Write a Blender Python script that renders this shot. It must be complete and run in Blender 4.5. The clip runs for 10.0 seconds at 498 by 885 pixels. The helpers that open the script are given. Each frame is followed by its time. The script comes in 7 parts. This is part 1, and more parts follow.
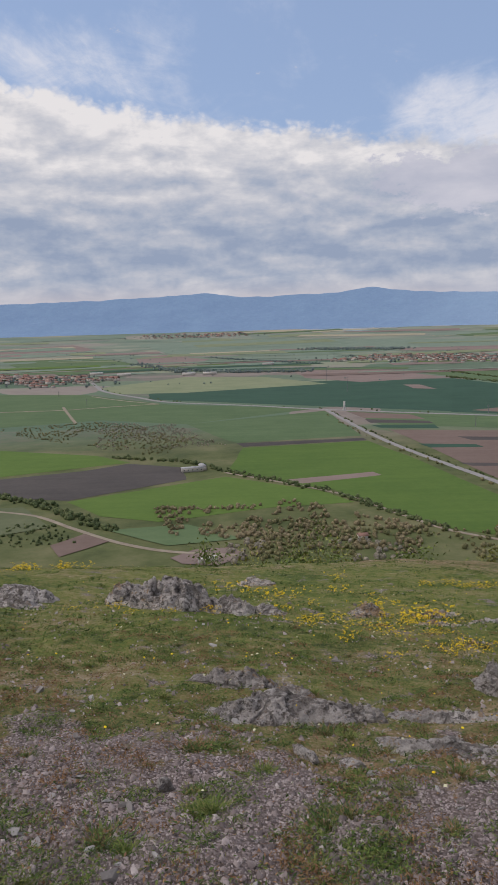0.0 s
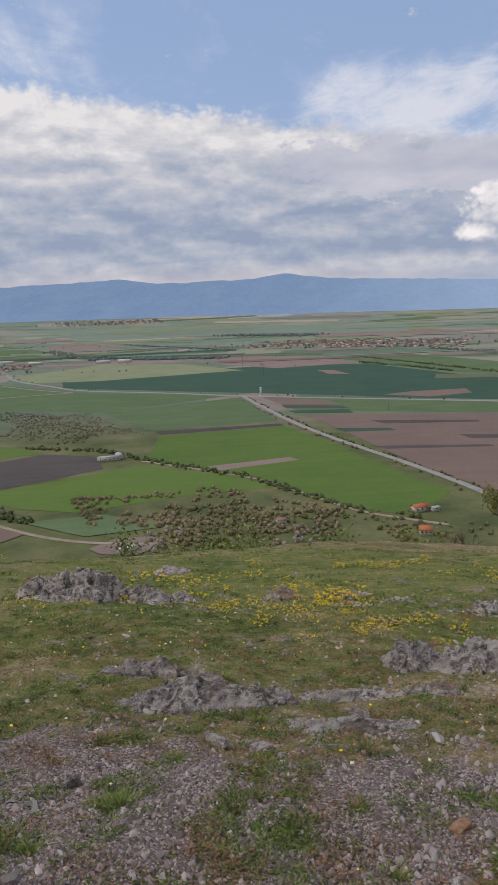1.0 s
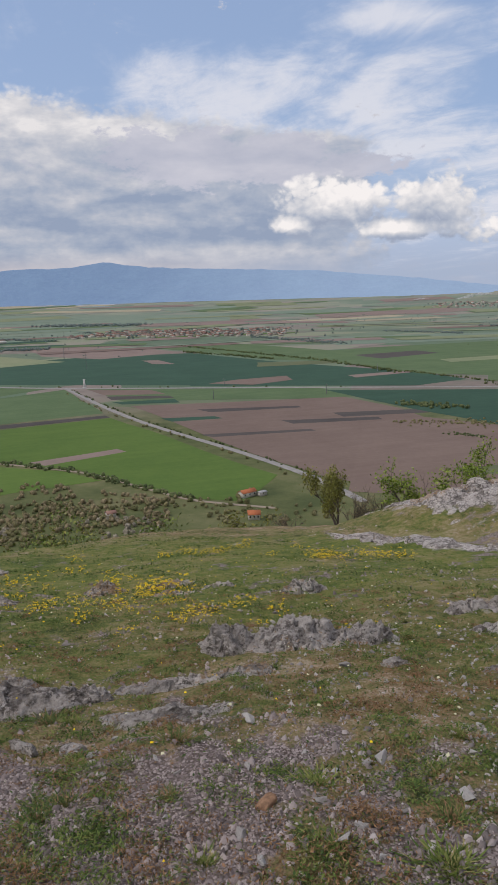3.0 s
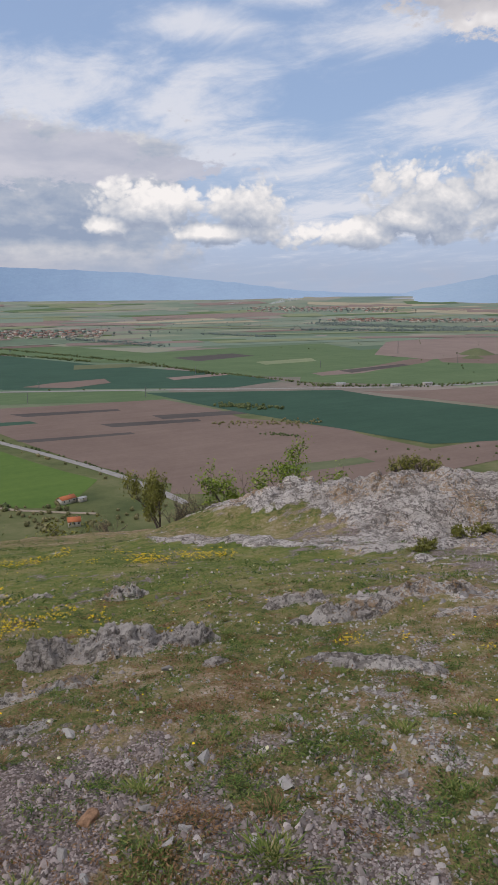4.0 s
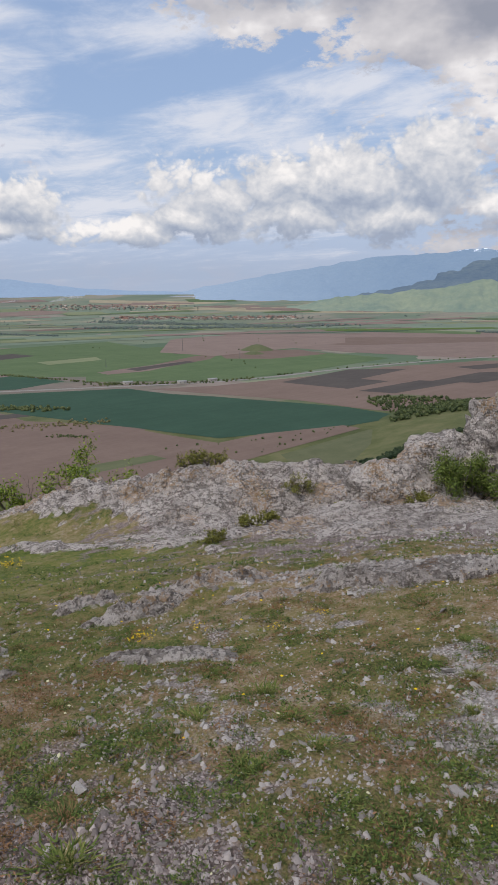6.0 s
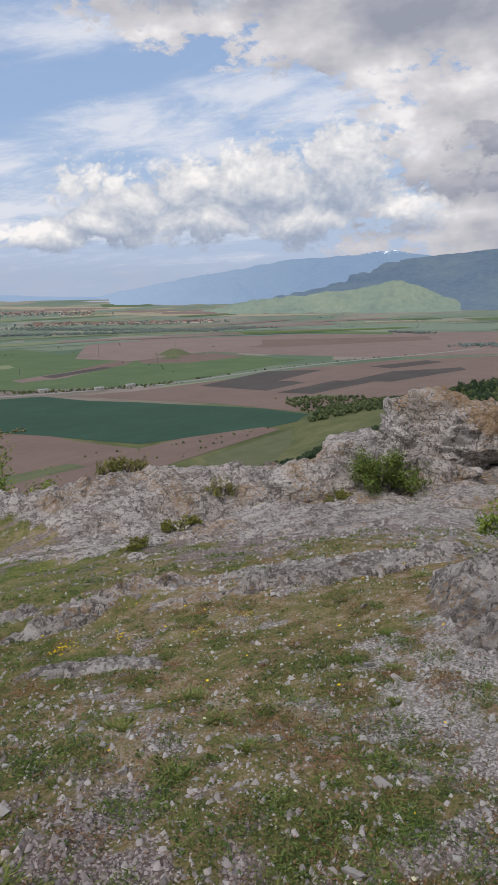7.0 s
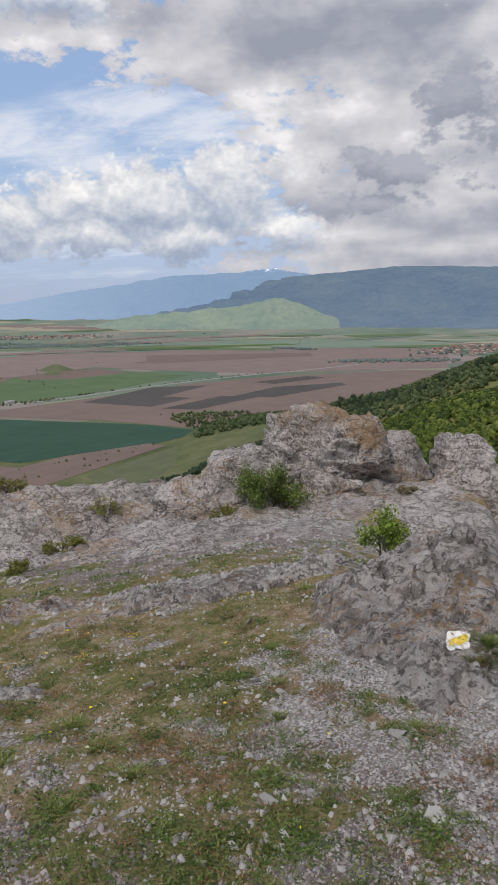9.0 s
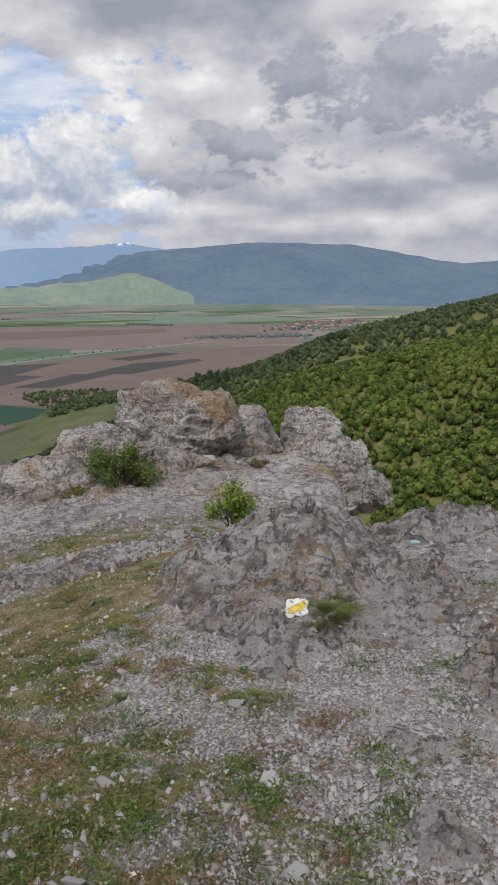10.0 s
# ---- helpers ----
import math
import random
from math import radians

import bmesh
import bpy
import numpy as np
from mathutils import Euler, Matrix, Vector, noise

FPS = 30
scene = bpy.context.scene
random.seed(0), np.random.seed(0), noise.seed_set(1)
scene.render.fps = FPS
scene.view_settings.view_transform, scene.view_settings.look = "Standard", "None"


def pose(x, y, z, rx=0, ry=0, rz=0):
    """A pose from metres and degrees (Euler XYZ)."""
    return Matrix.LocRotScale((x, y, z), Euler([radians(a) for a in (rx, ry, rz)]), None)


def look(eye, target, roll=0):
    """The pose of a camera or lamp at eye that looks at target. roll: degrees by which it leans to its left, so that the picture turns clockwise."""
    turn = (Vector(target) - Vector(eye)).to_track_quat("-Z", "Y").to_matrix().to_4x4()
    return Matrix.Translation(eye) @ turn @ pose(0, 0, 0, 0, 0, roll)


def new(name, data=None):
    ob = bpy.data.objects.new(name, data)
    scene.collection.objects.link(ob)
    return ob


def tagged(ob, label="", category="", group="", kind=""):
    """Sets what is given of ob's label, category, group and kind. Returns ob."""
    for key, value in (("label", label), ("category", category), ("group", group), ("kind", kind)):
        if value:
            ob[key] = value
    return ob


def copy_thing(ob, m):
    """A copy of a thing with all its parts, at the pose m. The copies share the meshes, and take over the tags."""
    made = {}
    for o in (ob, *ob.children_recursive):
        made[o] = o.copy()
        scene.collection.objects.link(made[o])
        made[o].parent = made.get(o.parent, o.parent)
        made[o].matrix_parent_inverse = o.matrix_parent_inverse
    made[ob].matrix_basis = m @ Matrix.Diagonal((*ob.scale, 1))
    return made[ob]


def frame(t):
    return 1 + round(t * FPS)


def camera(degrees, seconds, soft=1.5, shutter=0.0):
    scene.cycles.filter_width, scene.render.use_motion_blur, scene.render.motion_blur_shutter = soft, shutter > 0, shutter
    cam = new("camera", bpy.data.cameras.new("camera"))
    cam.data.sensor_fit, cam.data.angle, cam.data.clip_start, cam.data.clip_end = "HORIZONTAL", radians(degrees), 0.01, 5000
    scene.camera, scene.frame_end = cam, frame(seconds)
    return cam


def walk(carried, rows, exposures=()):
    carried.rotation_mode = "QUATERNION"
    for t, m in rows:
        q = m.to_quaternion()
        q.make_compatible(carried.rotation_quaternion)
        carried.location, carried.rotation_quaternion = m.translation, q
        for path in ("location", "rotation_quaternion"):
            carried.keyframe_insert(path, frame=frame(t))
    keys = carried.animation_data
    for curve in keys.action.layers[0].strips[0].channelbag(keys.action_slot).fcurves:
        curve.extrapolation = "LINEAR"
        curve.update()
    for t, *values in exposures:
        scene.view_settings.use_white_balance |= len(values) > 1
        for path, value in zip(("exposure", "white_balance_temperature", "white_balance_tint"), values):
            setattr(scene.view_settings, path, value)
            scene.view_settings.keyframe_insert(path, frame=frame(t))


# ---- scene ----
# ---- camera ----
PATH = [
    (0.0, 0.000, 0.000, 1.600, 0.01, -8.95, -1.55),
    (0.5, 0.027, 0.009, 1.595, -2.96, -9.46, -1.63),
    (1.0, 0.054, 0.017, 1.595, -6.22, -10.10, -1.69),
    (1.5, 0.093, 0.038, 1.580, -9.32, -10.62, -1.85),
    (2.0, 0.117, 0.038, 1.581, -11.85, -10.98, -1.79),
    (2.2, 0.130, 0.042, 1.575, -12.79, -11.07, -1.93),
    (3.3, 0.178, 0.032, 1.580, -23.11, -11.19, -1.08),
    (3.5, 0.184, 0.031, 1.587, -26.03, -11.19, -0.79),
    (4.0, 0.185, 0.028, 1.585, -32.99, -11.20, -0.31),
    (4.5, 0.186, 0.013, 1.589, -38.15, -11.07, 0.05),
    (5.0, 0.175, -0.001, 1.596, -42.04, -11.11, 0.26),
    (5.5, 0.188, -0.017, 1.595, -45.59, -11.19, 0.18),
    (6.0, 0.202, -0.019, 1.585, -48.96, -11.40, -0.13),
    (6.2, 0.202, -0.016, 1.582, -50.30, -11.47, -0.27),
    (7.3, 0.215, -0.041, 1.593, -56.45, -10.85, -1.10),
    (7.5, 0.224, -0.043, 1.594, -57.27, -10.57, -1.17),
    (8.0, 0.221, -0.038, 1.598, -58.77, -10.13, -1.02),
    (8.5, 0.211, -0.031, 1.599, -60.45, -10.02, -0.73),
    (9.0, 0.223, -0.045, 1.598, -63.73, -10.10, -0.26),
    (9.5, 0.233, -0.068, 1.591, -68.80, -10.66, 0.19),
    (10.0, 0.291, -0.123, 1.588, -74.52, -11.87, 0.16),
]


def aim(x, y, z, yaw, pitch, roll):
    a, b = radians(yaw), radians(pitch)
    way = Vector((-math.sin(a) * math.cos(b), math.cos(a) * math.cos(b), math.sin(b)))
    eye = Vector((x, y, z))
    return look(eye, eye + way, roll)


cam = camera(36.14, 10.0, soft=0.7)
walk(cam, [(t, aim(*row)) for t, *row in PATH], [(0.0, -0.06, 6580, 14.5), (5.0, -0.02, 6560, 13), (10.0, 0.05, 6460, 11.5)])

# ---- world and sun ----
SUN_AZ, SUN_EL = -84.0, 52.0
sun_data = bpy.data.lights.new("sun", "SUN")
sun_data.energy, sun_data.angle, sun_data.color = 1.65, radians(4), (1.0, 0.95, 0.88)
sun = new("sun", sun_data)
sun.matrix_world = look((0, 0, 300), Vector((0, 0, 300)) - Vector((math.sin(radians(SUN_AZ)) * math.cos(radians(SUN_EL)), math.cos(radians(SUN_AZ)) * math.cos(radians(SUN_EL)), math.sin(radians(SUN_EL)))))


class Nodes:
    """Short ways to add nodes to a tree."""

    def __init__(self, tree):
        self.t = tree

    def put(self, socket, value):
        if isinstance(value, bpy.types.NodeSocket):
            self.t.links.new(value, socket)
        elif value is not None:
            socket.default_value = value

    def math(self, op, a, b=None, c=None, clamp=False):
        n = self.t.nodes.new("ShaderNodeMath")
        n.operation, n.use_clamp = op, clamp
        for i, v in enumerate((a, b, c)):
            self.put(n.inputs[i], v)
        return n.outputs[0]

    def vec(self, op, a, b=None):
        n = self.t.nodes.new("ShaderNodeVectorMath")
        n.operation = op
        self.put(n.inputs[0], a)
        if op == "SCALE":
            self.put(n.inputs["Scale"], b)
        elif b is not None:
            self.put(n.inputs[1], b)
        return n.outputs[0]

    def vec_length(self, a):
        n = self.t.nodes.new("ShaderNodeVectorMath")
        n.operation = "LENGTH"
        self.put(n.inputs[0], a)
        return n.outputs["Value"]

    def noise(self, vector, scale, detail=4.0, rough=0.55, warp=0.0):
        n = self.t.nodes.new("ShaderNodeTexNoise")
        self.put(n.inputs["Vector"], vector)
        n.inputs["Scale"].default_value, n.inputs["Detail"].default_value = scale, detail
        n.inputs["Roughness"].default_value, n.inputs["Distortion"].default_value = rough, warp
        return n.outputs["Fac"]

    def cells(self, vector, scale, feature="F1", random=1.0):
        n = self.t.nodes.new("ShaderNodeTexVoronoi")
        n.feature = feature
        self.put(n.inputs["Vector"], vector)
        n.inputs["Scale"].default_value, n.inputs["Randomness"].default_value = scale, random
        return n.outputs["Distance"], n.outputs["Color"] if feature == "F1" else None

    def ramp(self, fac, *stops):
        n = self.t.nodes.new("ShaderNodeValToRGB")
        el = n.color_ramp.elements
        while len(el) < len(stops):
            el.new(0.5)
        for e, (p, c) in zip(el, stops):
            e.position, e.color = p, ((c, c, c, 1) if isinstance(c, (int, float)) else (*c, 1))
        self.put(n.inputs[0], fac)
        return n.outputs[0]

    def mix(self, fac, a, b, kind="MIX"):
        n = self.t.nodes.new("ShaderNodeMix")
        n.data_type, n.blend_type = "RGBA", kind
        self.put(n.inputs[0], fac)
        self.put(n.inputs[6], (*a, 1) if isinstance(a, tuple) else a)
        self.put(n.inputs[7], (*b, 1) if isinstance(b, tuple) else b)
        return n.outputs[2]

    def step(self, x, a, b):
        n = self.t.nodes.new("ShaderNodeMapRange")
        n.interpolation_type = "SMOOTHSTEP"
        self.put(n.inputs[0], x)
        n.inputs[1].default_value, n.inputs[2].default_value = a, b
        return n.outputs[0]

    def split(self, v):
        n = self.t.nodes.new("ShaderNodeSeparateXYZ")
        self.put(n.inputs[0], v)
        return n.outputs

    def join(self, x, y, z):
        n = self.t.nodes.new("ShaderNodeCombineXYZ")
        for i, v in enumerate((x, y, z)):
            self.put(n.inputs[i], v)
        return n.outputs[0]


def make_sky():
    world = bpy.data.worlds.new("sky")
    scene.world = world
    world.use_nodes = True
    t = world.node_tree
    t.nodes.clear()
    k = Nodes(t)
    d = t.nodes.new("ShaderNodeTexCoord").outputs["Generated"]
    x, y, z = k.split(d)
    az = k.math("MULTIPLY", k.math("ARCTAN2", x, y), 57.2958)
    el = k.math("MULTIPLY", k.math("ARCSINE", z), 57.2958)
    up = k.math("ADD", k.math("MAXIMUM", z, 0.0), 0.10)
    flat = k.join(k.math("DIVIDE", x, up), k.math("DIVIDE", y, up), 0.0)
    puff = k.vec("MULTIPLY", d, (1.0, 1.0, 1.9))
    long = k.vec("MULTIPLY", d, (1.0, 1.0, 2.8))

    def off(v, centre, gain):
        return k.math("MULTIPLY", k.math("SUBTRACT", v, centre), gain)

    def total_of(*parts):
        s = parts[0]
        for p in parts[1:]:
            s = k.math("ADD", s, p)
        return s

    mid = k.noise(puff, 7.0, 9, 0.58)
    fine = k.noise(puff, 26.0, 7, 0.62)
    wisp = k.noise(k.vec("MULTIPLY", flat, (1.0, 0.5, 1.0)), 1.5, 9, 0.62, 0.5)
    small = k.noise(puff, 60.0, 6, 0.62)
    ragged = total_of(off(mid, 0.5, 1.3), off(fine, 0.5, 1.1), off(small, 0.5, 0.6))
    torn = total_of(off(fine, 0.5, 1.9), off(small, 0.5, 1.2))
    layered = k.noise(long, 10.0, 9, 0.58, 0.25)
    layered_up = k.noise(k.vec("ADD", long, (0.008, 0.003, 0.045)), 10.0, 6, 0.54, 0.25)
    soft_mid = k.noise(puff, 7.0, 4, 0.5)
    soft_up = k.noise(k.vec("ADD", puff, (0.012, 0.004, 0.055)), 7.0, 4, 0.5)

    def heap(shift):
        """Rounded heaps of cumulus, in four sizes."""
        v = k.vec("ADD", k.vec("MULTIPLY", d, (1.0, 1.0, 1.2)), shift)
        v = k.vec("ADD", v, k.vec("SCALE", k.join(k.noise(v, 12, 5, 0.6), k.noise(v, 13, 5, 0.6), k.noise(v, 14, 5, 0.6)), 0.055))
        total = None
        for scale, weight in ((12.0, 0.36), (26.0, 0.28), (56.0, 0.21), (120.0, 0.15)):
            near, _ = k.cells(v, scale)
            near = k.math("MULTIPLY", k.math("SUBTRACT", 0.75, near), weight)
            total = near if total is None else k.math("ADD", total, near)
        return total

    heaps = heap((0.0, 0.0, 0.0))
    heaps_up = heap((0.008, 0.004, 0.022))

    def blobs(rows, raise_by=0.0):
        """Soft ovals of cloud: azimuth, height, half widths."""
        total = None
        for a0, e0, wa, we in rows:
            u = k.math("DIVIDE", k.math("SUBTRACT", az, a0), wa)
            v = k.math("DIVIDE", k.math("SUBTRACT", el, e0 - raise_by), we)
            s = k.math("ADD", k.math("MULTIPLY", u, u), k.math("MULTIPLY", v, v))
            g = k.math("EXPONENT", k.math("MULTIPLY", s, -1.0))
            total = g if total is None else k.math("MAXIMUM", total, g)
        return total

    air = t.nodes.new("ShaderNodeTexSky")
    air.sky_type, air.sun_disc = "NISHITA", False
    air.sun_elevation, air.sun_rotation = radians(SUN_EL), radians(SUN_AZ)
    air.air_density, air.dust_density = 1.0, 1.0
    sky = k.mix(0.6, k.vec("SCALE", air.outputs[0], 0.115), (0.35, 0.49, 0.75))
    haze = k.mix(k.step(az, 4.0, 30.0), (0.42, 0.455, 0.55), (0.43, 0.525, 0.69))
    sky = k.mix(k.math("MULTIPLY", k.step(el, 12.0, 2.0), 0.9), sky, haze)

    # high white veil, torn by blue
    veil = blobs([(20, 13.6, 10, 2.8), (28, 12.4, 8, 2.8), (24, 10.6, 8, 2.0), (47, 11.4, 7, 2.0), (39.5, 7.6, 7, 2.4), (14, 14.5, 5, 2.6), (-13, 17.8, 6.0, 2.4), (60, 12.0, 10, 2.5), (52, 10.5, 8, 2.0), (36, 19.2, 4, 1.0), (31, 9.6, 5, 1.6), (44, 17.5, 6, 1.6), (30, 17.5, 5, 1.2), (56, 13.5, 6, 1.2), (40, 5, 14, 2.6)])
    veil = k.math("MAXIMUM", veil, k.math("MULTIPLY", k.step(el, 24.0, 32.0), 0.55))
    strand = k.noise(k.vec("MULTIPLY", flat, (0.9, 0.6, 1.0)), 4.0, 9, 0.66, 0.8)
    veil = k.step(total_of(k.math("MULTIPLY", veil, 0.85), off(wisp, 0.5, 3.0), off(strand, 0.5, 1.6), off(fine, 0.5, 0.4)), -0.02, 1.10)
    sky = k.mix(k.math("MULTIPLY", veil, 0.86), sky, k.mix(veil, (0.56, 0.64, 0.78), (0.74, 0.77, 0.83)))

    # closed cover far to the right and overhead
    over = k.math("MAXIMUM", blobs([(84, 12, 21, 16), (62, 17.5, 9, 3.6), (52, 18.8, 8, 2.3), (74, 20, 16, 8), (110, 20, 40, 30)]), k.math("MULTIPLY", k.step(el, 30.0, 45.0), 0.5))
    over_m = k.step(total_of(over, k.math("MULTIPLY", ragged, 0.9)), 0.30, 0.50)
    light = blobs([(65.7, 12.4, 3.0, 2.4), (61, 11.0, 3.0, 2.0), (90, 17.5, 3.0, 1.2), (56, 16.6, 6.0, 1.2), (72, 14.0, 3.0, 1.6), (84, 4.2, 7.0, 0.9), (71, 5.0, 5.0, 0.6)])
    dim = blobs([(69, 18.0, 9.0, 2.2), (71, 6.6, 6.0, 0.9), (83, 6.6, 6.0, 0.7), (76, 3.2, 8.0, 0.7), (92, 7.4, 4.0, 1.0), (64, 4.4, 7.0, 0.8)])
    over_s = total_of(k.math("MULTIPLY", k.math("SUBTRACT", soft_mid, soft_up), 1.5), off(mid, 0.5, 0.42), off(fine, 0.5, 0.14), off(layered, 0.5, 0.38), k.math("MULTIPLY", light, 0.34), k.math("MULTIPLY", dim, -0.34), k.math("MULTIPLY", k.math("SUBTRACT", heaps, heaps_up), 0.22))
    over_c = k.ramp(k.math("ADD", over_s, 0.5), (0.08, (0.31, 0.335, 0.40)), (0.34, (0.415, 0.43, 0.485)), (0.55, (0.535, 0.537, 0.57)), (0.78, (0.655, 0.65, 0.67)), (1.0, (0.86, 0.85, 0.85)))
    sky = k.mix(over_m, sky, over_c)

    # the long layered bank on the left
    brim = k.math("DIVIDE", k.math("SUBTRACT", k.math("MULTIPLY_ADD", az, -0.13, 14.3), el), 6.0)
    tail = k.math("DIVIDE", k.math("SUBTRACT", 30.0, az), 16.0)
    bank = k.math("MINIMUM", k.math("MINIMUM", brim, tail), 0.9)
    bank_m = k.step(total_of(bank, k.math("MULTIPLY", ragged, 0.13), off(heaps, 0.28, 0.45)), -0.02, 0.16)
    bank_s = total_of(k.math("MULTIPLY", k.math("SUBTRACT", layered, layered_up), 1.1), off(layered, 0.5, 0.50), off(fine, 0.5, 0.16), k.math("MULTIPLY", k.math("SUBTRACT", heaps, heaps_up), 0.38))
    bank_s = total_of(bank_s, k.math("MULTIPLY", k.step(el, 5.0, 14.0), 0.62), k.math("MULTIPLY", k.step(el, 3.9, 2.6), 0.22), k.math("MULTIPLY", k.step(az, 6.0, 26.0), -0.05))
    bank_c = k.ramp(k.math("ADD", bank_s, 0.24), (0.06, (0.30, 0.375, 0.505)), (0.28, (0.385, 0.450, 0.555)), (0.50, (0.50, 0.540, 0.61)), (0.72, (0.63, 0.650, 0.685)), (0.95, (0.80, 0.80, 0.80)))
    sky = k.mix(bank_m, sky, bank_c)

    # a flat grey cloud tapering off
    flat_rows = [(15, 9.4, 8, 1.9), (22, 9.2, 6, 1.7), (27.5, 8.6, 4.6, 1.0)]
    flat_m = k.step(total_of(blobs(flat_rows), k.math("MULTIPLY", torn, 0.75), off(layered, 0.5, 0.9)), 0.34, 0.60)
    flat_c = k.ramp(total_of(off(layered, 0.5, 0.9), 0.5), (0.3, (0.44, 0.475, 0.575)), (0.7, (0.60, 0.615, 0.69)))
    sky = k.mix(k.math("MULTIPLY", flat_m, 0.9), sky, flat_c)

    # lit cumulus heads
    heads = [ (25.4, 5.9, 3.4, 2.0), (28.4, 6.2, 2.0, 1.6), (23.2, 4.6, 2.0, 1.0), (32.8, 5.9, 3.6, 2.0), (40.3, 3.9, 5.0, 1.5), (46.2, 6.4, 5.0, 3.0), (50.5, 7.2, 5.0, 3.0), (56.5, 7.2, 6.0, 3.6), (62.0, 8.0, 5.0, 3.6), (45.0, 5.0, 4.0, 1.6), (52.0, 5.2, 5.0, 2.0), (59.0, 5.0, 5.0, 1.9), (36.0, 20.0, 3.2, 1.0), (50.5, 20.2, 5.0, 2.0), (8, 22.0, 4.4, 0.8), (67, 5.4, 4.5, 1.8), (31, 4.2, 5.0, 0.9)]
    body, body_up = blobs(heads), blobs(heads, 0.9)
    window = k.step(body, 0.06, 0.30)
    head_m = k.step(total_of(body, k.math("MULTIPLY", window, total_of(off(heaps, 0.26, 1.7), k.math("MULTIPLY", torn, 0.16)))), 0.30, 0.64)
    head_s = total_of(k.math("MULTIPLY", k.math("SUBTRACT", body, body_up), 1.30), k.math("MULTIPLY", k.math("SUBTRACT", heaps, heaps_up), 1.05), off(fine, 0.5, 0.30), off(mid, 0.5, 0.4), 0.50)
    head_c = k.ramp(head_s, (0.06, (0.34, 0.40, 0.51)), (0.30, (0.44, 0.495, 0.585)), (0.52, (0.57, 0.605, 0.66)), (0.76, (0.74, 0.75, 0.765)), (1.0, (0.93, 0.915, 0.895)))
    sky = k.mix(k.math("MULTIPLY", head_m, k.step(az, 72.0, 66.0)), sky, head_c)

    # dark clouds in shade, before the bright cover
    gloom = [(83.0, 11.8, 6.4, 3.6), (78.3, 13.8, 3.4, 2.6), (88.6, 12.4, 4.8, 3.5), (85.5, 15.0, 3.4, 2.0), (72.0, 10.0, 2.6, 1.5), (74.6, 9.4, 2.4, 1.2), (71.6, 7.2, 4.2, 1.1), (94, 8.0, 3.6, 1.0)]
    gloom_b, gloom_up = blobs(gloom), blobs(gloom, 1.2)
    window = k.step(gloom_b, 0.05, 0.34)
    gloom_m = k.step(total_of(k.math("MULTIPLY", gloom_b, 0.72), k.math("MULTIPLY", window, total_of(off(mid, 0.5, 1.2), off(fine, 0.5, 1.5), off(small, 0.5, 0.7), off(heaps, 0.26, 1.3)))), 0.26, 0.62)
    gloom_c = k.ramp(total_of(k.math("MULTIPLY", k.math("SUBTRACT", gloom_b, gloom_up), 0.5), off(soft_mid, 0.5, 0.8), off(fine, 0.5, 0.5), k.math("MULTIPLY", k.math("SUBTRACT", heaps, heaps_up), 0.6), 0.5), (0.15, (0.235, 0.262, 0.325)), (0.5, (0.30, 0.325, 0.39)), (0.85, (0.42, 0.435, 0.49)))
    sky = k.mix(k.math("MULTIPLY", gloom_m, 0.94), sky, gloom_c)

    # thick air over the horizon
    warm = k.mix(k.step(az, 10.0, 26.0), (0.60, 0.555, 0.57), (0.385, 0.465, 0.60))
    warm = k.mix(k.step(az, 55.0, 75.0), warm, (0.56, 0.55, 0.56))
    warm = k.mix(k.math("MULTIPLY", k.step(layered, 0.42, 0.60), 0.45), warm, (0.43, 0.47, 0.57))
    sky = k.mix(k.math("MULTIPLY", k.step(el, 3.4, 0.8), 0.80), sky, warm)
    out = t.nodes.new("ShaderNodeBackground")
    t.links.new(sky, out.inputs["Color"])
    out.inputs["Strength"].default_value = 1.0
    t.links.new(out.outputs[0], t.nodes.new("ShaderNodeOutputWorld").inputs[0])


make_sky()


# ---- materials ----
def matter(name, colour, rough=0.9, relief=None, depth=0.02, haze_glow=None):
    """A material: colour and relief are functions of Nodes and the place in metres."""
    m = bpy.data.materials.new(name)
    m.use_nodes = True
    k = Nodes(m.node_tree)
    b = m.node_tree.nodes["Principled BSDF"]
    g = m.node_tree.nodes.new("ShaderNodeNewGeometry")
    place = g.outputs["Position"]
    c = colour(k, place)
    k.put(b.inputs["Base Color"], (*c, 1) if isinstance(c, tuple) else c)
    b.inputs["Roughness"].default_value = rough
    b.inputs["Specular IOR Level"].default_value = 0.25
    if relief:
        n = m.node_tree.nodes.new("ShaderNodeBump")
        n.inputs["Distance"].default_value = depth
        n.inputs["Strength"].default_value = 1.0
        k.put(n.inputs["Height"], relief(k, place))
        m.node_tree.links.new(n.outputs[0], b.inputs["Normal"])
    # emission stands for the haze before the far mountains
    if haze_glow:
        k.put(b.inputs["Emission Color"], haze_glow[0](k, place) if callable(haze_glow[0]) else (*haze_glow[0], 1))
        b.inputs["Emission Strength"].default_value = haze_glow[1]
    return m


def random_of(k):
    return k.t.nodes.new("ShaderNodeObjectInfo").outputs["Random"]


def island_of(k):
    return k.t.nodes.new("ShaderNodeNewGeometry").outputs["Random Per Island"]


def cover_of(k):
    n = k.t.nodes.new("ShaderNodeAttribute")
    n.attribute_name = "cover"
    return *k.split(n.outputs["Vector"]), n.outputs["Alpha"]


def bedding(k, p):
    """Thin beds of rock that run nearly level, 0 to 1."""
    lean = k.vec("ADD", k.vec("MULTIPLY", p, (0.55, 0.55, 7.0)), k.vec("SCALE", k.join(0.0, 0.0, k.noise(p, 0.7, 4, 0.6)), 1.6))
    return k.noise(lean, 2.2, 7, 0.66)


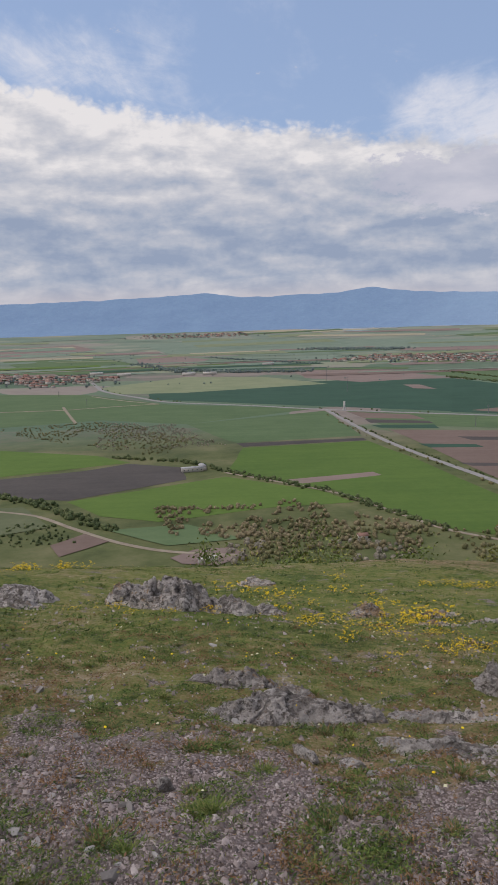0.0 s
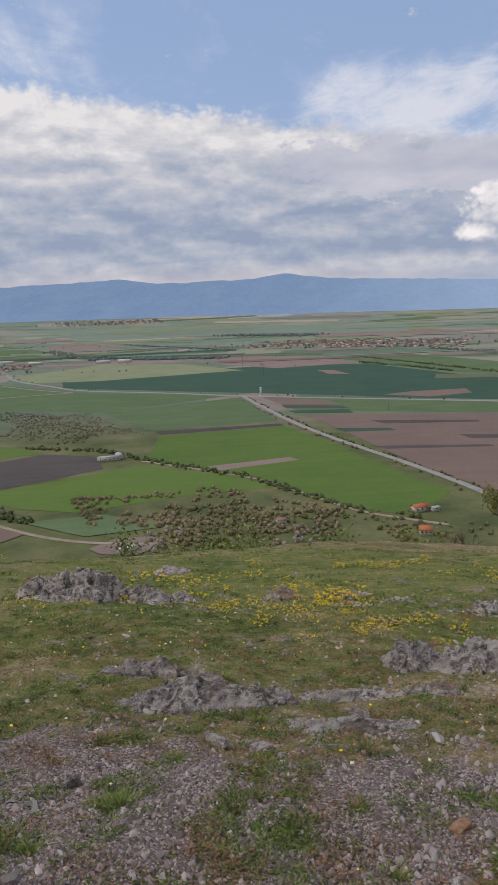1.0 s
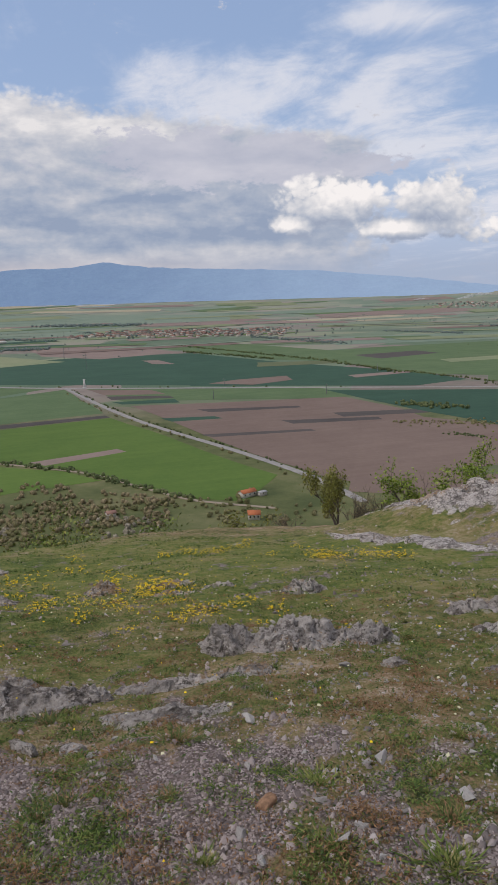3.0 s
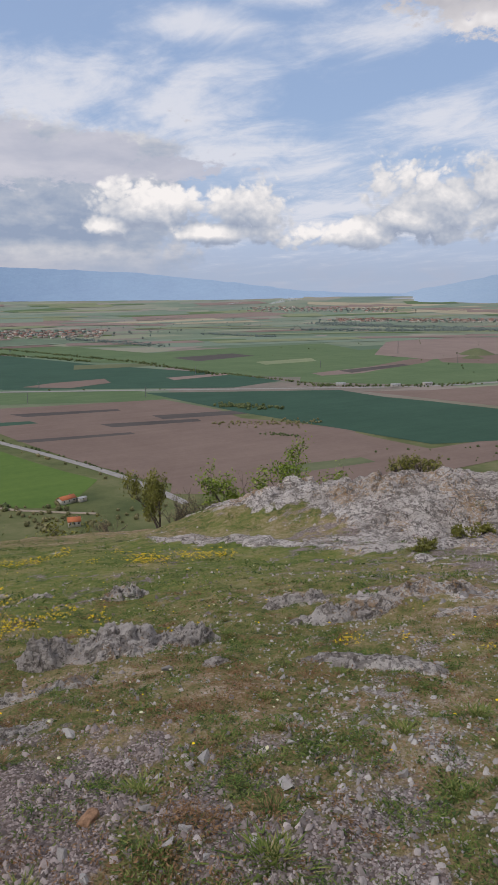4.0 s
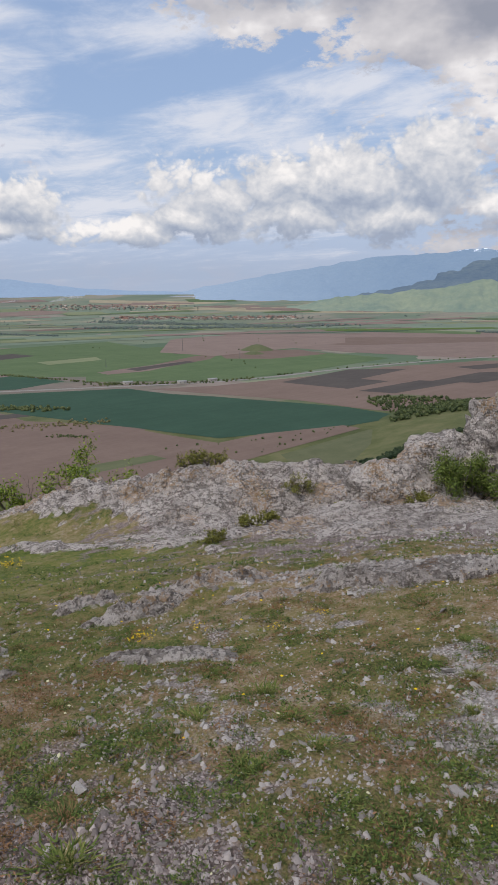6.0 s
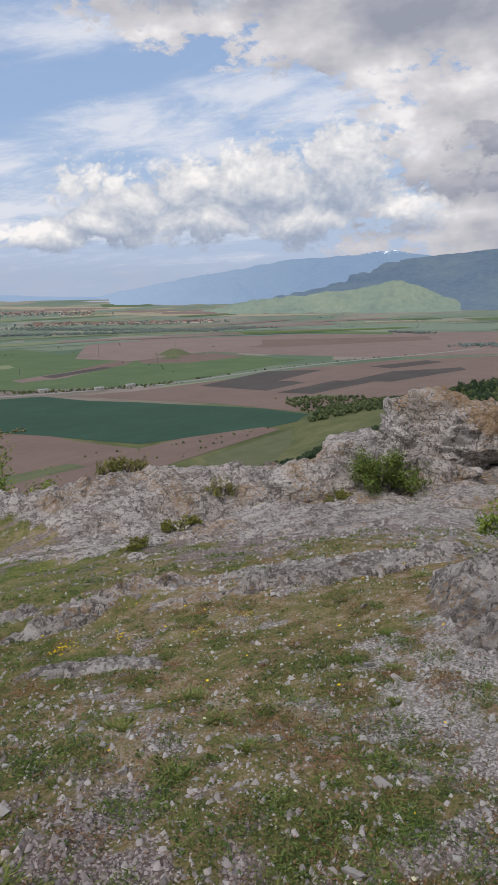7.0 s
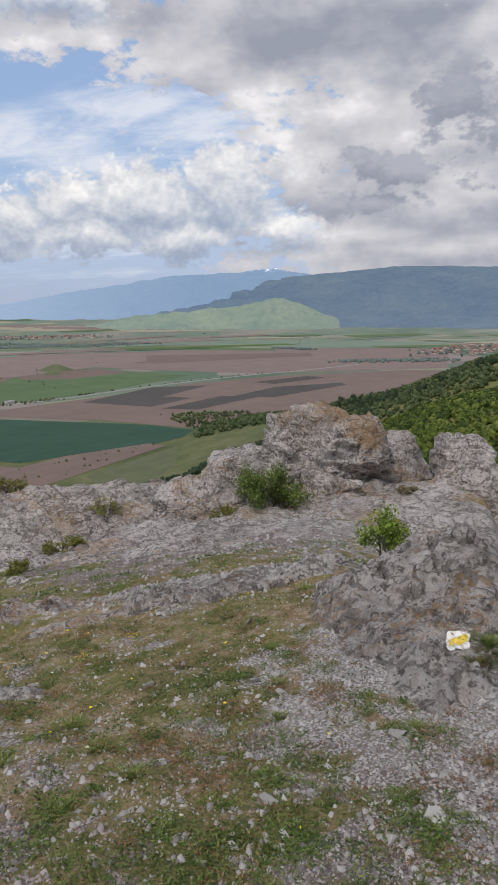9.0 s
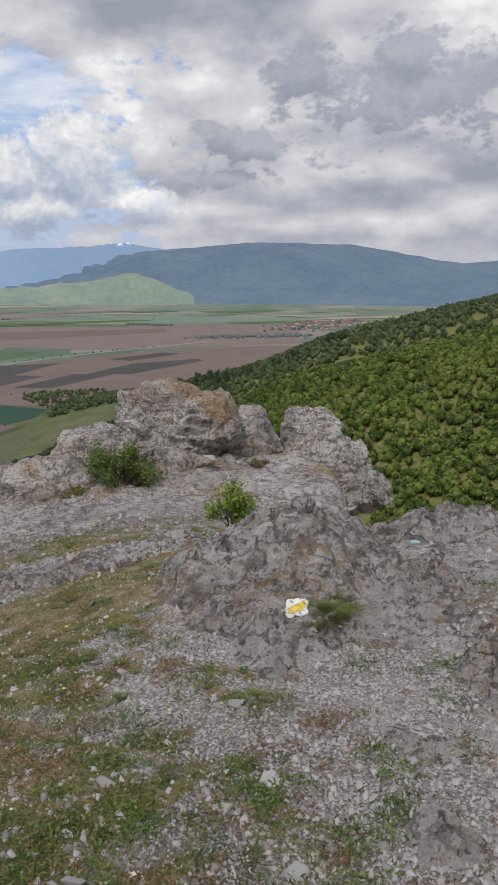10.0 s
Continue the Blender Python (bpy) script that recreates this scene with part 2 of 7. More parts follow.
def rock_colour(k, p):
    """Pale grey limestone: dark brown in its relief's hollows, with spots of dark lichen."""
    a, b, f = k.noise(p, 1.3, 6, 0.6), k.noise(p, 12, 8, 0.74), k.noise(p, 85, 6, 0.8)
    n = k.math("ADD", k.math("MULTIPLY", a, 0.34), k.math("ADD", k.math("MULTIPLY", b, 0.34), k.math("MULTIPLY", f, 0.32)))
    c = k.ramp(n, (0.42, (0.33, 0.296, 0.273)), (0.48, (0.51, 0.465, 0.433)), (0.53, (0.62, 0.573, 0.538)), (0.59, (0.74, 0.692, 0.655)))
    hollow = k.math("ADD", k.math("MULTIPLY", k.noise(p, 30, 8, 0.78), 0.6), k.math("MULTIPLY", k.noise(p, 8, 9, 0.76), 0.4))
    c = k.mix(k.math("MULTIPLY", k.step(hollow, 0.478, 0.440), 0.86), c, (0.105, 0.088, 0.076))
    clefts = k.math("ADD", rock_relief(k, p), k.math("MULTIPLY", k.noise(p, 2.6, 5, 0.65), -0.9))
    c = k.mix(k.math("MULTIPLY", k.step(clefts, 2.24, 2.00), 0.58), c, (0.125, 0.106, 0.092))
    spots = k.math("ADD", k.math("MULTIPLY", k.noise(p, 17, 8, 0.78, 0.4), 0.62), k.math("MULTIPLY", k.noise(p, 2.6, 5, 0.65), 0.38))
    c = k.mix(k.math("MULTIPLY", k.step(spots, 0.552, 0.574), 0.65), c, (0.14, 0.116, 0.100))
    moss = k.step(k.noise(p, 3.1, 7, 0.75), 0.54, 0.64)
    c = k.mix(k.math("MULTIPLY", moss, 0.20), c, (0.26, 0.23, 0.19))
    x, _, z = k.split(p)
    crest = k.math("MULTIPLY", k.step(z, -0.85, -0.50), k.step(x, 11.0, 12.0))
    crest = k.math("ADD", crest, k.math("MULTIPLY", k.step(z, 0.10, 0.22), k.step(x, 3.4, 3.9)))
    lichen = k.math("ADD", k.noise(p, 16.0, 7, 0.8), k.math("MULTIPLY", k.noise(p, 0.9, 2), 0.75))
    lichen = k.step(k.math("MULTIPLY_ADD", crest, 0.07, lichen), 0.96, 1.02)
    return k.mix(k.math("MULTIPLY", lichen, 0.65), c, (0.37, 0.215, 0.08))


def rock_relief(k, p):
    a, b = k.noise(p, 8, 9, 0.76), k.noise(p, 30, 8, 0.78)
    wide = k.vec("ADD", p, k.vec("SCALE", k.join(k.noise(p, 3.0, 5), k.noise(p, 3.3, 5), k.noise(p, 3.7, 5)), 0.5))
    edge, _ = k.cells(wide, 2.3, "DISTANCE_TO_EDGE")
    facets, _ = k.cells(k.vec("MULTIPLY", wide, (1.0, 1.0, 2.2)), 7.5)
    rough = k.math("ADD", k.math("MULTIPLY_ADD", b, 1.1, k.math("MULTIPLY", a, 1.6)), k.math("MULTIPLY", k.step(edge, 0.0, 0.05), 0.7))
    return k.math("ADD", rough, k.math("ADD", k.math("MULTIPLY", bedding(k, p), 2.4), k.math("MULTIPLY", facets, -0.9)))


def earth_colour(k, p):
    gravel, stone, lush, floor = cover_of(k)
    n1, n2, n3 = k.noise(p, 0.9, 6, 0.6), k.noise(p, 9, 8, 0.7), k.noise(p, 60, 5, 0.7)
    turf = k.ramp(k.math("ADD", k.math("MULTIPLY", n1, 0.3), k.math("ADD", k.math("MULTIPLY", n2, 0.4), k.math("MULTIPLY", n3, 0.3))), (0.41, (0.048, 0.058, 0.018)), (0.455, (0.135, 0.130, 0.048)), (0.495, (0.225, 0.165, 0.085)), (0.535, (0.32, 0.210, 0.135)), (0.59, (0.46, 0.385, 0.325)))
    green = k.ramp(k.math("ADD", k.math("MULTIPLY", n1, 0.3), k.math("ADD", k.math("MULTIPLY", n2, 0.4), k.math("MULTIPLY", n3, 0.3))), (0.41, (0.050, 0.080, 0.016)), (0.47, (0.120, 0.158, 0.032)), (0.52, (0.18, 0.188, 0.052)), (0.58, (0.27, 0.225, 0.105)))
    turf = k.mix(lush, turf, green)
    d, col = k.cells(k.vec("ADD", p, k.vec("SCALE", k.join(n2, n3, n2), 0.02)), 85)
    one, two, _ = k.split(col)
    shade = k.math("ADD", k.math("MULTIPLY", one, 0.7), k.math("MULTIPLY", n2, 0.3))
    pale = k.math("MULTIPLY", k.step(k.math("ADD", k.split(p)[0], k.math("MULTIPLY", n1, 1.5)), 2.2, 3.8), k.step(k.split(p)[1], 4.0, 1.5))
    grit = k.mix(pale, k.ramp(shade, (0.1, (0.13, 0.108, 0.102)), (0.5, (0.275, 0.222, 0.212)), (0.9, (0.46, 0.39, 0.375))), k.ramp(shade, (0.1, (0.22, 0.205, 0.195)), (0.5, (0.41, 0.385, 0.37)), (0.9, (0.62, 0.59, 0.57))))
    soil = k.mix(pale, k.ramp(k.noise(p, 3, 6, 0.7), (0.4, (0.095, 0.072, 0.062)), (0.6, (0.165, 0.128, 0.112))), k.ramp(k.noise(p, 3, 6, 0.7), (0.4, (0.17, 0.138, 0.120)), (0.6, (0.30, 0.262, 0.24))))
    grit = k.mix(k.step(k.math("ADD", d, k.math("MULTIPLY", n3, 0.3)), 0.60, 0.85), grit, soil)
    edge = k.step(k.math("ADD", gravel, k.math("MULTIPLY", k.math("SUBTRACT", k.noise(p, 5, 8, 0.75), 0.5), 1.7)), 0.30, 0.60)
    c = k.mix(edge, turf, grit)
    bare = k.step(k.math("ADD", stone, k.math("MULTIPLY", k.math("SUBTRACT", k.noise(p, 2.5, 8, 0.75), 0.5), 1.3)), 0.38, 0.58)
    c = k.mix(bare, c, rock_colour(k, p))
    # the valley floor beyond: small plots, pastures and waste land
    q = k.vec("MULTIPLY", p, (0.0042, 0.0075, 0.0))
    q = k.vec("ADD", q, k.vec("SCALE", k.join(k.noise(q, 1.5, 2), k.noise(q, 1.9, 2), 0.0), 0.35))
    _, tone = k.cells(q, 1.0)
    tone = k.split(tone)[0]
    tone = k.math("ADD", tone, k.math("MULTIPLY", k.math("SUBTRACT", k.noise(p, 0.03, 6, 0.65), 0.5), 0.35))
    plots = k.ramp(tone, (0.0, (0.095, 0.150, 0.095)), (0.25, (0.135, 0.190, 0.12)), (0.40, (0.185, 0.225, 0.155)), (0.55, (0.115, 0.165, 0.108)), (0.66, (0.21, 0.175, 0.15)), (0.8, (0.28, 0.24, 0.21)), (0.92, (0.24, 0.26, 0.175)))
    # haze painted in: plots blend to paler tones with distance
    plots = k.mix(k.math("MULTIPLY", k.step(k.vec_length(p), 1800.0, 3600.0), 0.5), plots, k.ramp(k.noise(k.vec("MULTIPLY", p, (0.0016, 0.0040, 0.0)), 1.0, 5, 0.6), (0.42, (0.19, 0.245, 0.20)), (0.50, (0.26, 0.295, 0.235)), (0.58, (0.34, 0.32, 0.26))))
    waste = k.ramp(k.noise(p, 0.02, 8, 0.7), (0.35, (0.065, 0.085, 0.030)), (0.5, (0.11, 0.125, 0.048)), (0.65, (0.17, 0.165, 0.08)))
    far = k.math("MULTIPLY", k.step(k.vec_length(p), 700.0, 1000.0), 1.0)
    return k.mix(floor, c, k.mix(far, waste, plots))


def earth_relief(k, p):
    _, stone, _, _ = cover_of(k)
    d, _ = k.cells(p, 70)
    soil = k.math("ADD", k.math("MULTIPLY", d, -0.6), k.noise(p, 22, 8, 0.78))
    return k.math("ADD", soil, k.math("MULTIPLY", rock_relief(k, p), k.math("MULTIPLY", k.step(stone, 0.35, 0.65), 2.0)))


def plot(name, low, high, scale=0.02, row=0.0):
    """A field's material: large blotches, fine grain and faint furrows."""

    def colour(k, p):
        n = k.math("ADD", k.math("MULTIPLY", k.noise(p, scale, 5, 0.6), 0.6), k.math("MULTIPLY", k.noise(p, scale * 14, 4, 0.6), 0.4))
        n = k.math("ADD", n, k.math("MULTIPLY", k.math("SUBTRACT", random_of(k), 0.5), 0.16))
        stretch = k.vec("MULTIPLY", p, (0.012, 0.10, 0.0))
        n = k.math("ADD", n, k.math("MULTIPLY", k.math("SUBTRACT", k.noise(stretch, 1.0, 3), 0.5), 0.4))
        return k.ramp(n, (0.3, low), (0.7, high))

    return matter(name, colour, 1.0)


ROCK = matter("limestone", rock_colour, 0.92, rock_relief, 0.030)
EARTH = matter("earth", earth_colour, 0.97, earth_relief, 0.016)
PLOTS = {
    "wheat": plot("dark green wheat", (0.030, 0.074, 0.048), (0.044, 0.098, 0.064)),
    "green": plot("green crop", (0.084, 0.136, 0.060), (0.128, 0.184, 0.085)),
    "lime": plot("bright green crop", (0.076, 0.136, 0.026), (0.112, 0.180, 0.036)),
    "pale": plot("pale green pasture", (0.17, 0.205, 0.11), (0.25, 0.275, 0.16)),
    "brown": plot("ploughed brown earth", (0.165, 0.118, 0.098), (0.215, 0.158, 0.132)),
    "rose": plot("pale tilled earth", (0.205, 0.155, 0.135), (0.27, 0.205, 0.178)),
    "dark": plot("dark wet tilth", (0.065, 0.058, 0.055), (0.100, 0.088, 0.080)),
    "olive": plot("rough olive pasture", (0.100, 0.120, 0.060), (0.15, 0.165, 0.088)),
    "meadow": plot("hillside meadow", (0.092, 0.112, 0.055), (0.150, 0.155, 0.085), 0.05),
    # straw is brightened: a patch of sun is put into its colour
    "straw": plot("straw field with sunlight in its colour", (0.30, 0.27, 0.19), (0.42, 0.37, 0.26)),
    # blue has the haze of distance tinted into the pasture
    "blue": plot("far pasture tinted for haze", (0.150, 0.21, 0.155), (0.215, 0.265, 0.20)),
}
TARMAC = matter("pale worn asphalt", lambda k, p: k.ramp(k.noise(p, 0.2, 4), (0.3, (0.25, 0.24, 0.23)), (0.7, (0.33, 0.315, 0.30))), 0.9)
DIRT = matter("pale dirt track", lambda k, p: k.ramp(k.noise(p, 0.1, 5), (0.3, (0.24, 0.20, 0.15)), (0.7, (0.35, 0.30, 0.23))), 1.0)


def crown_colour(low, mid, high):
    def colour(k, p):
        n = k.math("ADD", k.math("MULTIPLY", island_of(k), 0.22), k.math("ADD", k.math("MULTIPLY", k.noise(p, 0.16, 2), 0.48), k.math("MULTIPLY", k.noise(p, 0.02, 2), 0.30)))
        return k.ramp(n, (0.41, low), (0.49, mid), (0.58, high))

    return colour


WOOD_LEAF = matter("spring oak leaves", crown_colour((0.036, 0.062, 0.012), (0.080, 0.120, 0.020), (0.160, 0.195, 0.036)), 0.8)
DULL_LEAF = matter("dull green oak leaves", crown_colour((0.045, 0.070, 0.030), (0.082, 0.112, 0.044), (0.130, 0.158, 0.062)), 0.85)
PINE_LEAF = matter("dark pine needles", crown_colour((0.018, 0.034, 0.018), (0.030, 0.052, 0.026), (0.050, 0.078, 0.036)), 0.85)
SCRUB_LEAF = matter("budding scrub", crown_colour((0.12, 0.125, 0.055), (0.19, 0.18, 0.085), (0.26, 0.23, 0.12)), 0.9)
HEDGE_LEAF = matter("hedge leaves", crown_colour((0.060, 0.085, 0.034), (0.10, 0.13, 0.052), (0.15, 0.175, 0.075)), 0.9)


# ---- ground ----
def soft(u, w):
    """A ramp that bends smoothly from nothing to u over the width w."""
    return w * np.logaddexp(0, u / w)


PLAIN, R_FLAT, R_END = -120.0, 2400.0, 4650.0
EDGE_AZ = (-180, -60, -20, 0, 14, 26, 38, 50, 62, 72, 80, 85, 93, 115, 180)
EDGE_R = (30, 18, 13, 14, 18, 23, 21, 18, 19, 18, 17, 6.6, 5.6, 6.0, 30)


def valley(r):
    """Height of the valley floor at a distance: flat, then rising gently to the mountains' foot."""
    far = np.clip((r - R_FLAT) / (R_END - R_FLAT), 0, 1)
    steep = (1.6 - PLAIN) / R_FLAT
    return np.where(r < R_FLAT, PLAIN, 1.6 - r * (steep + (0.007 - steep) * far))


def woods(az, r):
    """Height of the wooded slope across the ravine."""
    near = np.interp(az, (52, 60, 66, 73, 80, 92, 115, 150, 180), (-124, -102, -72, -56, -40, -21, 6, 6, -40))
    far = np.interp(az, (46, 57, 65, 74.5, 81, 92, 115, 150, 180), (-126, -123, -103, -73, -42, -11, 20, 20, -40))
    low = np.interp(az, (46, 60, 75, 92, 180), (-128, -112, -74, -62, -60))
    s = np.clip((r - 150) / 200, 0, 1)
    a = low + (near - low) * s * s * (3 - 2 * s)
    s = np.clip((r - 380) / 240, 0, 1)
    a = a + (far - near) * s * s * (3 - 2 * s) - 9 * np.exp(-((r - 440) / 55) ** 2)
    s = np.clip((r - 640) / 420, 0, 1)
    return a + (-135 - far) * s * s * (3 - 2 * s)


def hill(x, y):
    """Height of the stony hilltop and of all the ground round it."""
    r, az = np.hypot(x, y), np.degrees(np.arctan2(x, y))
    q = 0.06 * x + 0.246 * y + 0.08 * soft(x - 4, 0.5)
    z = 0.07 - soft(q - 0.52, 0.12)
    edge = np.interp(az, EDGE_AZ, EDGE_R)
    z = z - 0.42 * (soft(r - edge, 0.7))
    base = np.where(az > 44, np.maximum(valley(r), woods(az, r)), valley(r))
    base = np.where((az < -120), np.maximum(valley(r), -30 - 0.05 * r), base)
    return base + soft(z - base, 2.0)

# smooth noise over arrays
TABLE = np.random.RandomState(7).permutation(256)
TABLE = np.concatenate([TABLE, TABLE, TABLE])
GRADS = np.random.RandomState(8).normal(size=(256, 3))
GRADS /= np.linalg.norm(GRADS, axis=1)[:, None]


def ripple(p):
    """Gradient noise, about -0.7 to 0.7, at an array of places."""
    p = np.asarray(p, float)
    i = np.floor(p).astype(int)
    f = p - i
    u = f * f * f * (f * (f * 6 - 15) + 10)
    i &= 255
    total = 0
    for a in (0, 1):
        for b in (0, 1):
            for c in (0, 1):
                h = TABLE[TABLE[TABLE[i[:, 0] + a] + i[:, 1] + b] + i[:, 2] + c]
                w = (u[:, 0] if a else 1 - u[:, 0]) * (u[:, 1] if b else 1 - u[:, 1]) * (u[:, 2] if c else 1 - u[:, 2])
                total = total + w * (GRADS[h] * (f - (a, b, c))).sum(1)
    return total


def fractal(p, octaves=4, gain=0.5, ridged=False):
    total, size = 0, 1.0
    p = np.asarray(p, float)
    for o in range(octaves):
        n = ripple(p * 2.03**o + 17.3 * o)
        total = total + size * ((0.35 - np.abs(n)) if ridged else n)
        size *= gain
    return total


def flat_noise(x, y, scale, octaves=3, seed=0.0):
    return fractal(np.stack([x * scale, y * scale, np.full(np.shape(x), seed)], -1), octaves)


def dip(x, y, cx, cy, wx, wy, turn=0.0):
    c, s = math.cos(radians(turn)), math.sin(radians(turn))
    u, v = (x - cx) * c + (y - cy) * s, (y - cy) * c - (x - cx) * s
    return np.exp(-((u / wx) ** 2) - (v / wy) ** 2)


def gravel_at(x, y):
    """How far loose gravel covers the hilltop, 0 to 1."""
    g = 0.95 * dip(x, y, -0.9, 2.2, 1.3, 1.15) + 0.62 * dip(x, y, 0.5, 2.2, 0.8, 0.75) + 0.10 * dip(x, y, 1.7, 1.5, 1.3, 1.0) + 1.0 * dip(x, y, 3.05, -0.45, 1.4, 1.0) + 0.30 * dip(x, y, 2.5, 0.9, 1.4, 0.9)
    g = g + 1.1 * dip(x, y, 5.4, -0.8, 2.2, 1.4) + 0.8 * dip(x, y, 8.2, 4.2, 3.0, 1.9, -25) + 0.7 * dip(x, y, 9.2, 8.4, 2.8, 2.0, -40)
    return np.clip(g + 0.70 * flat_noise(x, y, 1.5, 3, 3.3) + 0.75 * flat_noise(x, y, 6.0, 3, 7.3), 0, 1)


def rise(x, y):
    """The rock forms that stand out of the slope: a long dome, a shoulder, low ledges."""
    z = 1.25 * dip(x, y, 11.6, 9.9, 2.6, 2.0, -40) + 0.85 * dip(x, y, 8.9, 12.6, 2.2, 1.5, -48) + 0.35 * dip(x, y, 13.4, 8.6, 1.2, 1.0)
    z = z + 0.9 * dip(x, y, 12.1, 5.6, 1.2, 0.9, -30) + 0.28 * dip(x, y, 9.4, 5.8, 2.0, 0.9, -25) + 0.35 * dip(x, y, 13.0, 3.5, 2.0, 1.8)
    z = z - 0.80 * dip(x, y, 10.2, 7.9, 1.0, 0.75, -30) - 0.75 * dip(x, y, 9.6, 1.2, 3.0, 1.5)
    z = z + 0.16 * dip(x, y, 5.9, 9.9, 2.3, 0.45, -68) + 0.09 * dip(x, y, 4.7, 2.6, 1.6, 0.25, -42) + 0.06 * dip(x, y, 3.9, 3.7, 0.9, 0.22, -40)
    return z + 0.14 * dip(x, y, 5.0, -0.3, 1.0, 0.5) + 0.10 * dip(x, y, 3.6, -0.35, 0.5, 0.3)


def stone_at(x, y):
    """How far bare rock shows through, 0 to 1."""
    s = 1.25 * dip(x, y, 11.7, 9.6, 3.4, 1.8, -40) + 0.9 * dip(x, y, 9.2, 12.8, 2.4, 0.9, -48) + 1.4 * dip(x, y, 11.8, 5.3, 2.4, 1.6, -20) + 1.1 * dip(x, y, 9.2, 6.6, 2.2, 0.8, -25)
    s = s + 0.9 * dip(x, y, 5.9, 9.9, 2.2, 0.36, -68) + 0.8 * dip(x, y, 4.8, 2.55, 1.6, 0.24, -42) + 0.65 * dip(x, y, 3.9, 3.7, 1.0, 0.2, -40)
    s = s + 0.75 * dip(x, y, 9.6, 7.2, 2.8, 2.2, -35) + 0.6 * dip(x, y, 8.6, 4.6, 2.2, 1.0, -25)
    s = s + 0.85 * dip(x, y, 5.2, -0.3, 1.3, 0.7) + 0.6 * dip(x, y, 3.6, -0.35, 0.6, 0.35) + 0.8 * dip(x, y, 10.5, 1.6, 3.0, 1.6)
    return np.clip(s + 0.6 * flat_noise(x, y, 0.9, 4, 9.1) + 0.35 * flat_noise(x, y, 4.0, 2, 19.1), 0, 1)


def lush_at(x, y):
    """How green the turf is, 0 to 1."""
    return np.clip(0.04 + 1.2 * dip(x, y, 1.5, 9.0, 8.5, 5.4) + 0.5 * flat_noise(x, y, 0.6, 3, 5.7) + 0.5 * flat_noise(x, y, 3.0, 3, 25.7), 0, 1)


def shards(a, b, size, seed):
    """Broken pieces of about the given size: each one's own step and lean, -1 to 1, and how far it is to its rim."""
    u = a / size + 0.30 * flat_noise(a, b, 1.1 / size, 2, seed)
    v = b / size + 0.30 * flat_noise(a, b, 1.1 / size, 2, seed + 7)
    i, j = np.floor(u).astype(int), np.floor(v).astype(int)
    first, second, own = np.full(u.shape, 9.0), np.full(u.shape, 9.0), np.zeros(u.shape)
    for di in (-1, 0, 1):
        for dj in (-1, 0, 1):
            h = TABLE[TABLE[(i + di + int(seed * 13)) & 255] + ((j + dj) & 255)]
            du, dv = u - (i + di + 0.5 + 0.9 * (h / 255 - 0.5)), v - (j + dj + 0.5 + 0.9 * (TABLE[h] / 255 - 0.5))
            d = np.hypot(du, dv)
            lean = TABLE[h + 40] / 255 * 2 - 1 + 0.9 * (du * (TABLE[h + 90] / 127 - 1) + dv * (TABLE[h + 140] / 127 - 1))
            nearer = d < first
            second = np.where(nearer, first, np.minimum(second, d))
            own = np.where(nearer, lean, own)
            first = np.where(nearer, d, first)
    return own, (second - first) * size


def broken(a, b, size, depth, seed):
    """Relief of a surface broken into pieces with clefts between them."""
    own, gap = shards(a, b, size, seed)
    return depth * own * np.clip(gap / (0.16 * size), 0, 1) - 0.9 * depth * np.exp(-gap / (0.05 * size))


def strata(p):
    """Broken, bedded rock relief in metres."""
    a, b = p[:, 0], p[:, 1]
    warp = 0.5 * np.stack([ripple(p * 0.8 + 3), ripple(p * 0.8 + 9), ripple(p * 0.8 + 15)], -1)
    q = (p + warp) * (0.9, 0.9, 2.4)
    z = 0.15 * (fractal(q, 3, 0.5, True) - 0.25) + 0.06 * fractal(q * 4.3, 4, 0.62, True)
    z = z + broken(a + 0.5 * b, b * 1.5, 0.95, 0.13, 3.0) + broken(a + 0.4 * b, b * 1.3, 0.34, 0.050, 5.0)
    bed = (p[:, 2] + 0.16 * a - 0.10 * b) / 0.13 + 1.1 * ripple(p * 0.55 + 41) + 0.5 * ripple(p * 1.9 + 47)
    part = bed - np.floor(bed)
    return z + 0.17 * (part**3 * (10 - 15 * part + 6 * part * part) - part)


def surface(x, y):
    """The ground with its small unevenness."""
    x, y = np.asarray(x, float), np.asarray(y, float)
    r = np.hypot(x, y)
    z = hill(x, y)
    close = r < 45
    a, b, c = x[close], y[close], r[close]
    if len(a):
        near = np.clip((45 - c) / 20, 0, 1)
        small = 0.10 * flat_noise(a, b, 0.45, 3, 1.0) + 0.05 * flat_noise(a, b, 2.2, 3, 2.0) + rise(a, b)
        bare = np.clip(stone_at(a, b) * 1.5 - 0.25, 0, 1) * np.clip((c - 2.5) / 4, 0.25, 1)
        knobbly = np.clip(0.30 + 1.1 * dip(a, b, 11.6, 9.9, 2.8, 1.9, -40) + 0.9 * dip(a, b, 11.6, 5.6, 2.0, 1.2, -25) + 0.6 * dip(a, b, 9.0, 12.6, 2.4, 1.0, -48), 0, 1)
        small = small + bare * knobbly * strata(np.stack([a, b, z[close] + rise(a, b)], -1))
        z[close] = z[close] + near * (small + np.where(c < 8, 0.012 * flat_noise(a, b, 13, 3, 4.0), 0))
    over = np.clip((z - valley(r) - 2) / 8, 0, 1)
    return z + np.clip((r - 25) / 60, 0, 1) * over * 1.4 * flat_noise(x, y, 0.03, 3, 6.0)


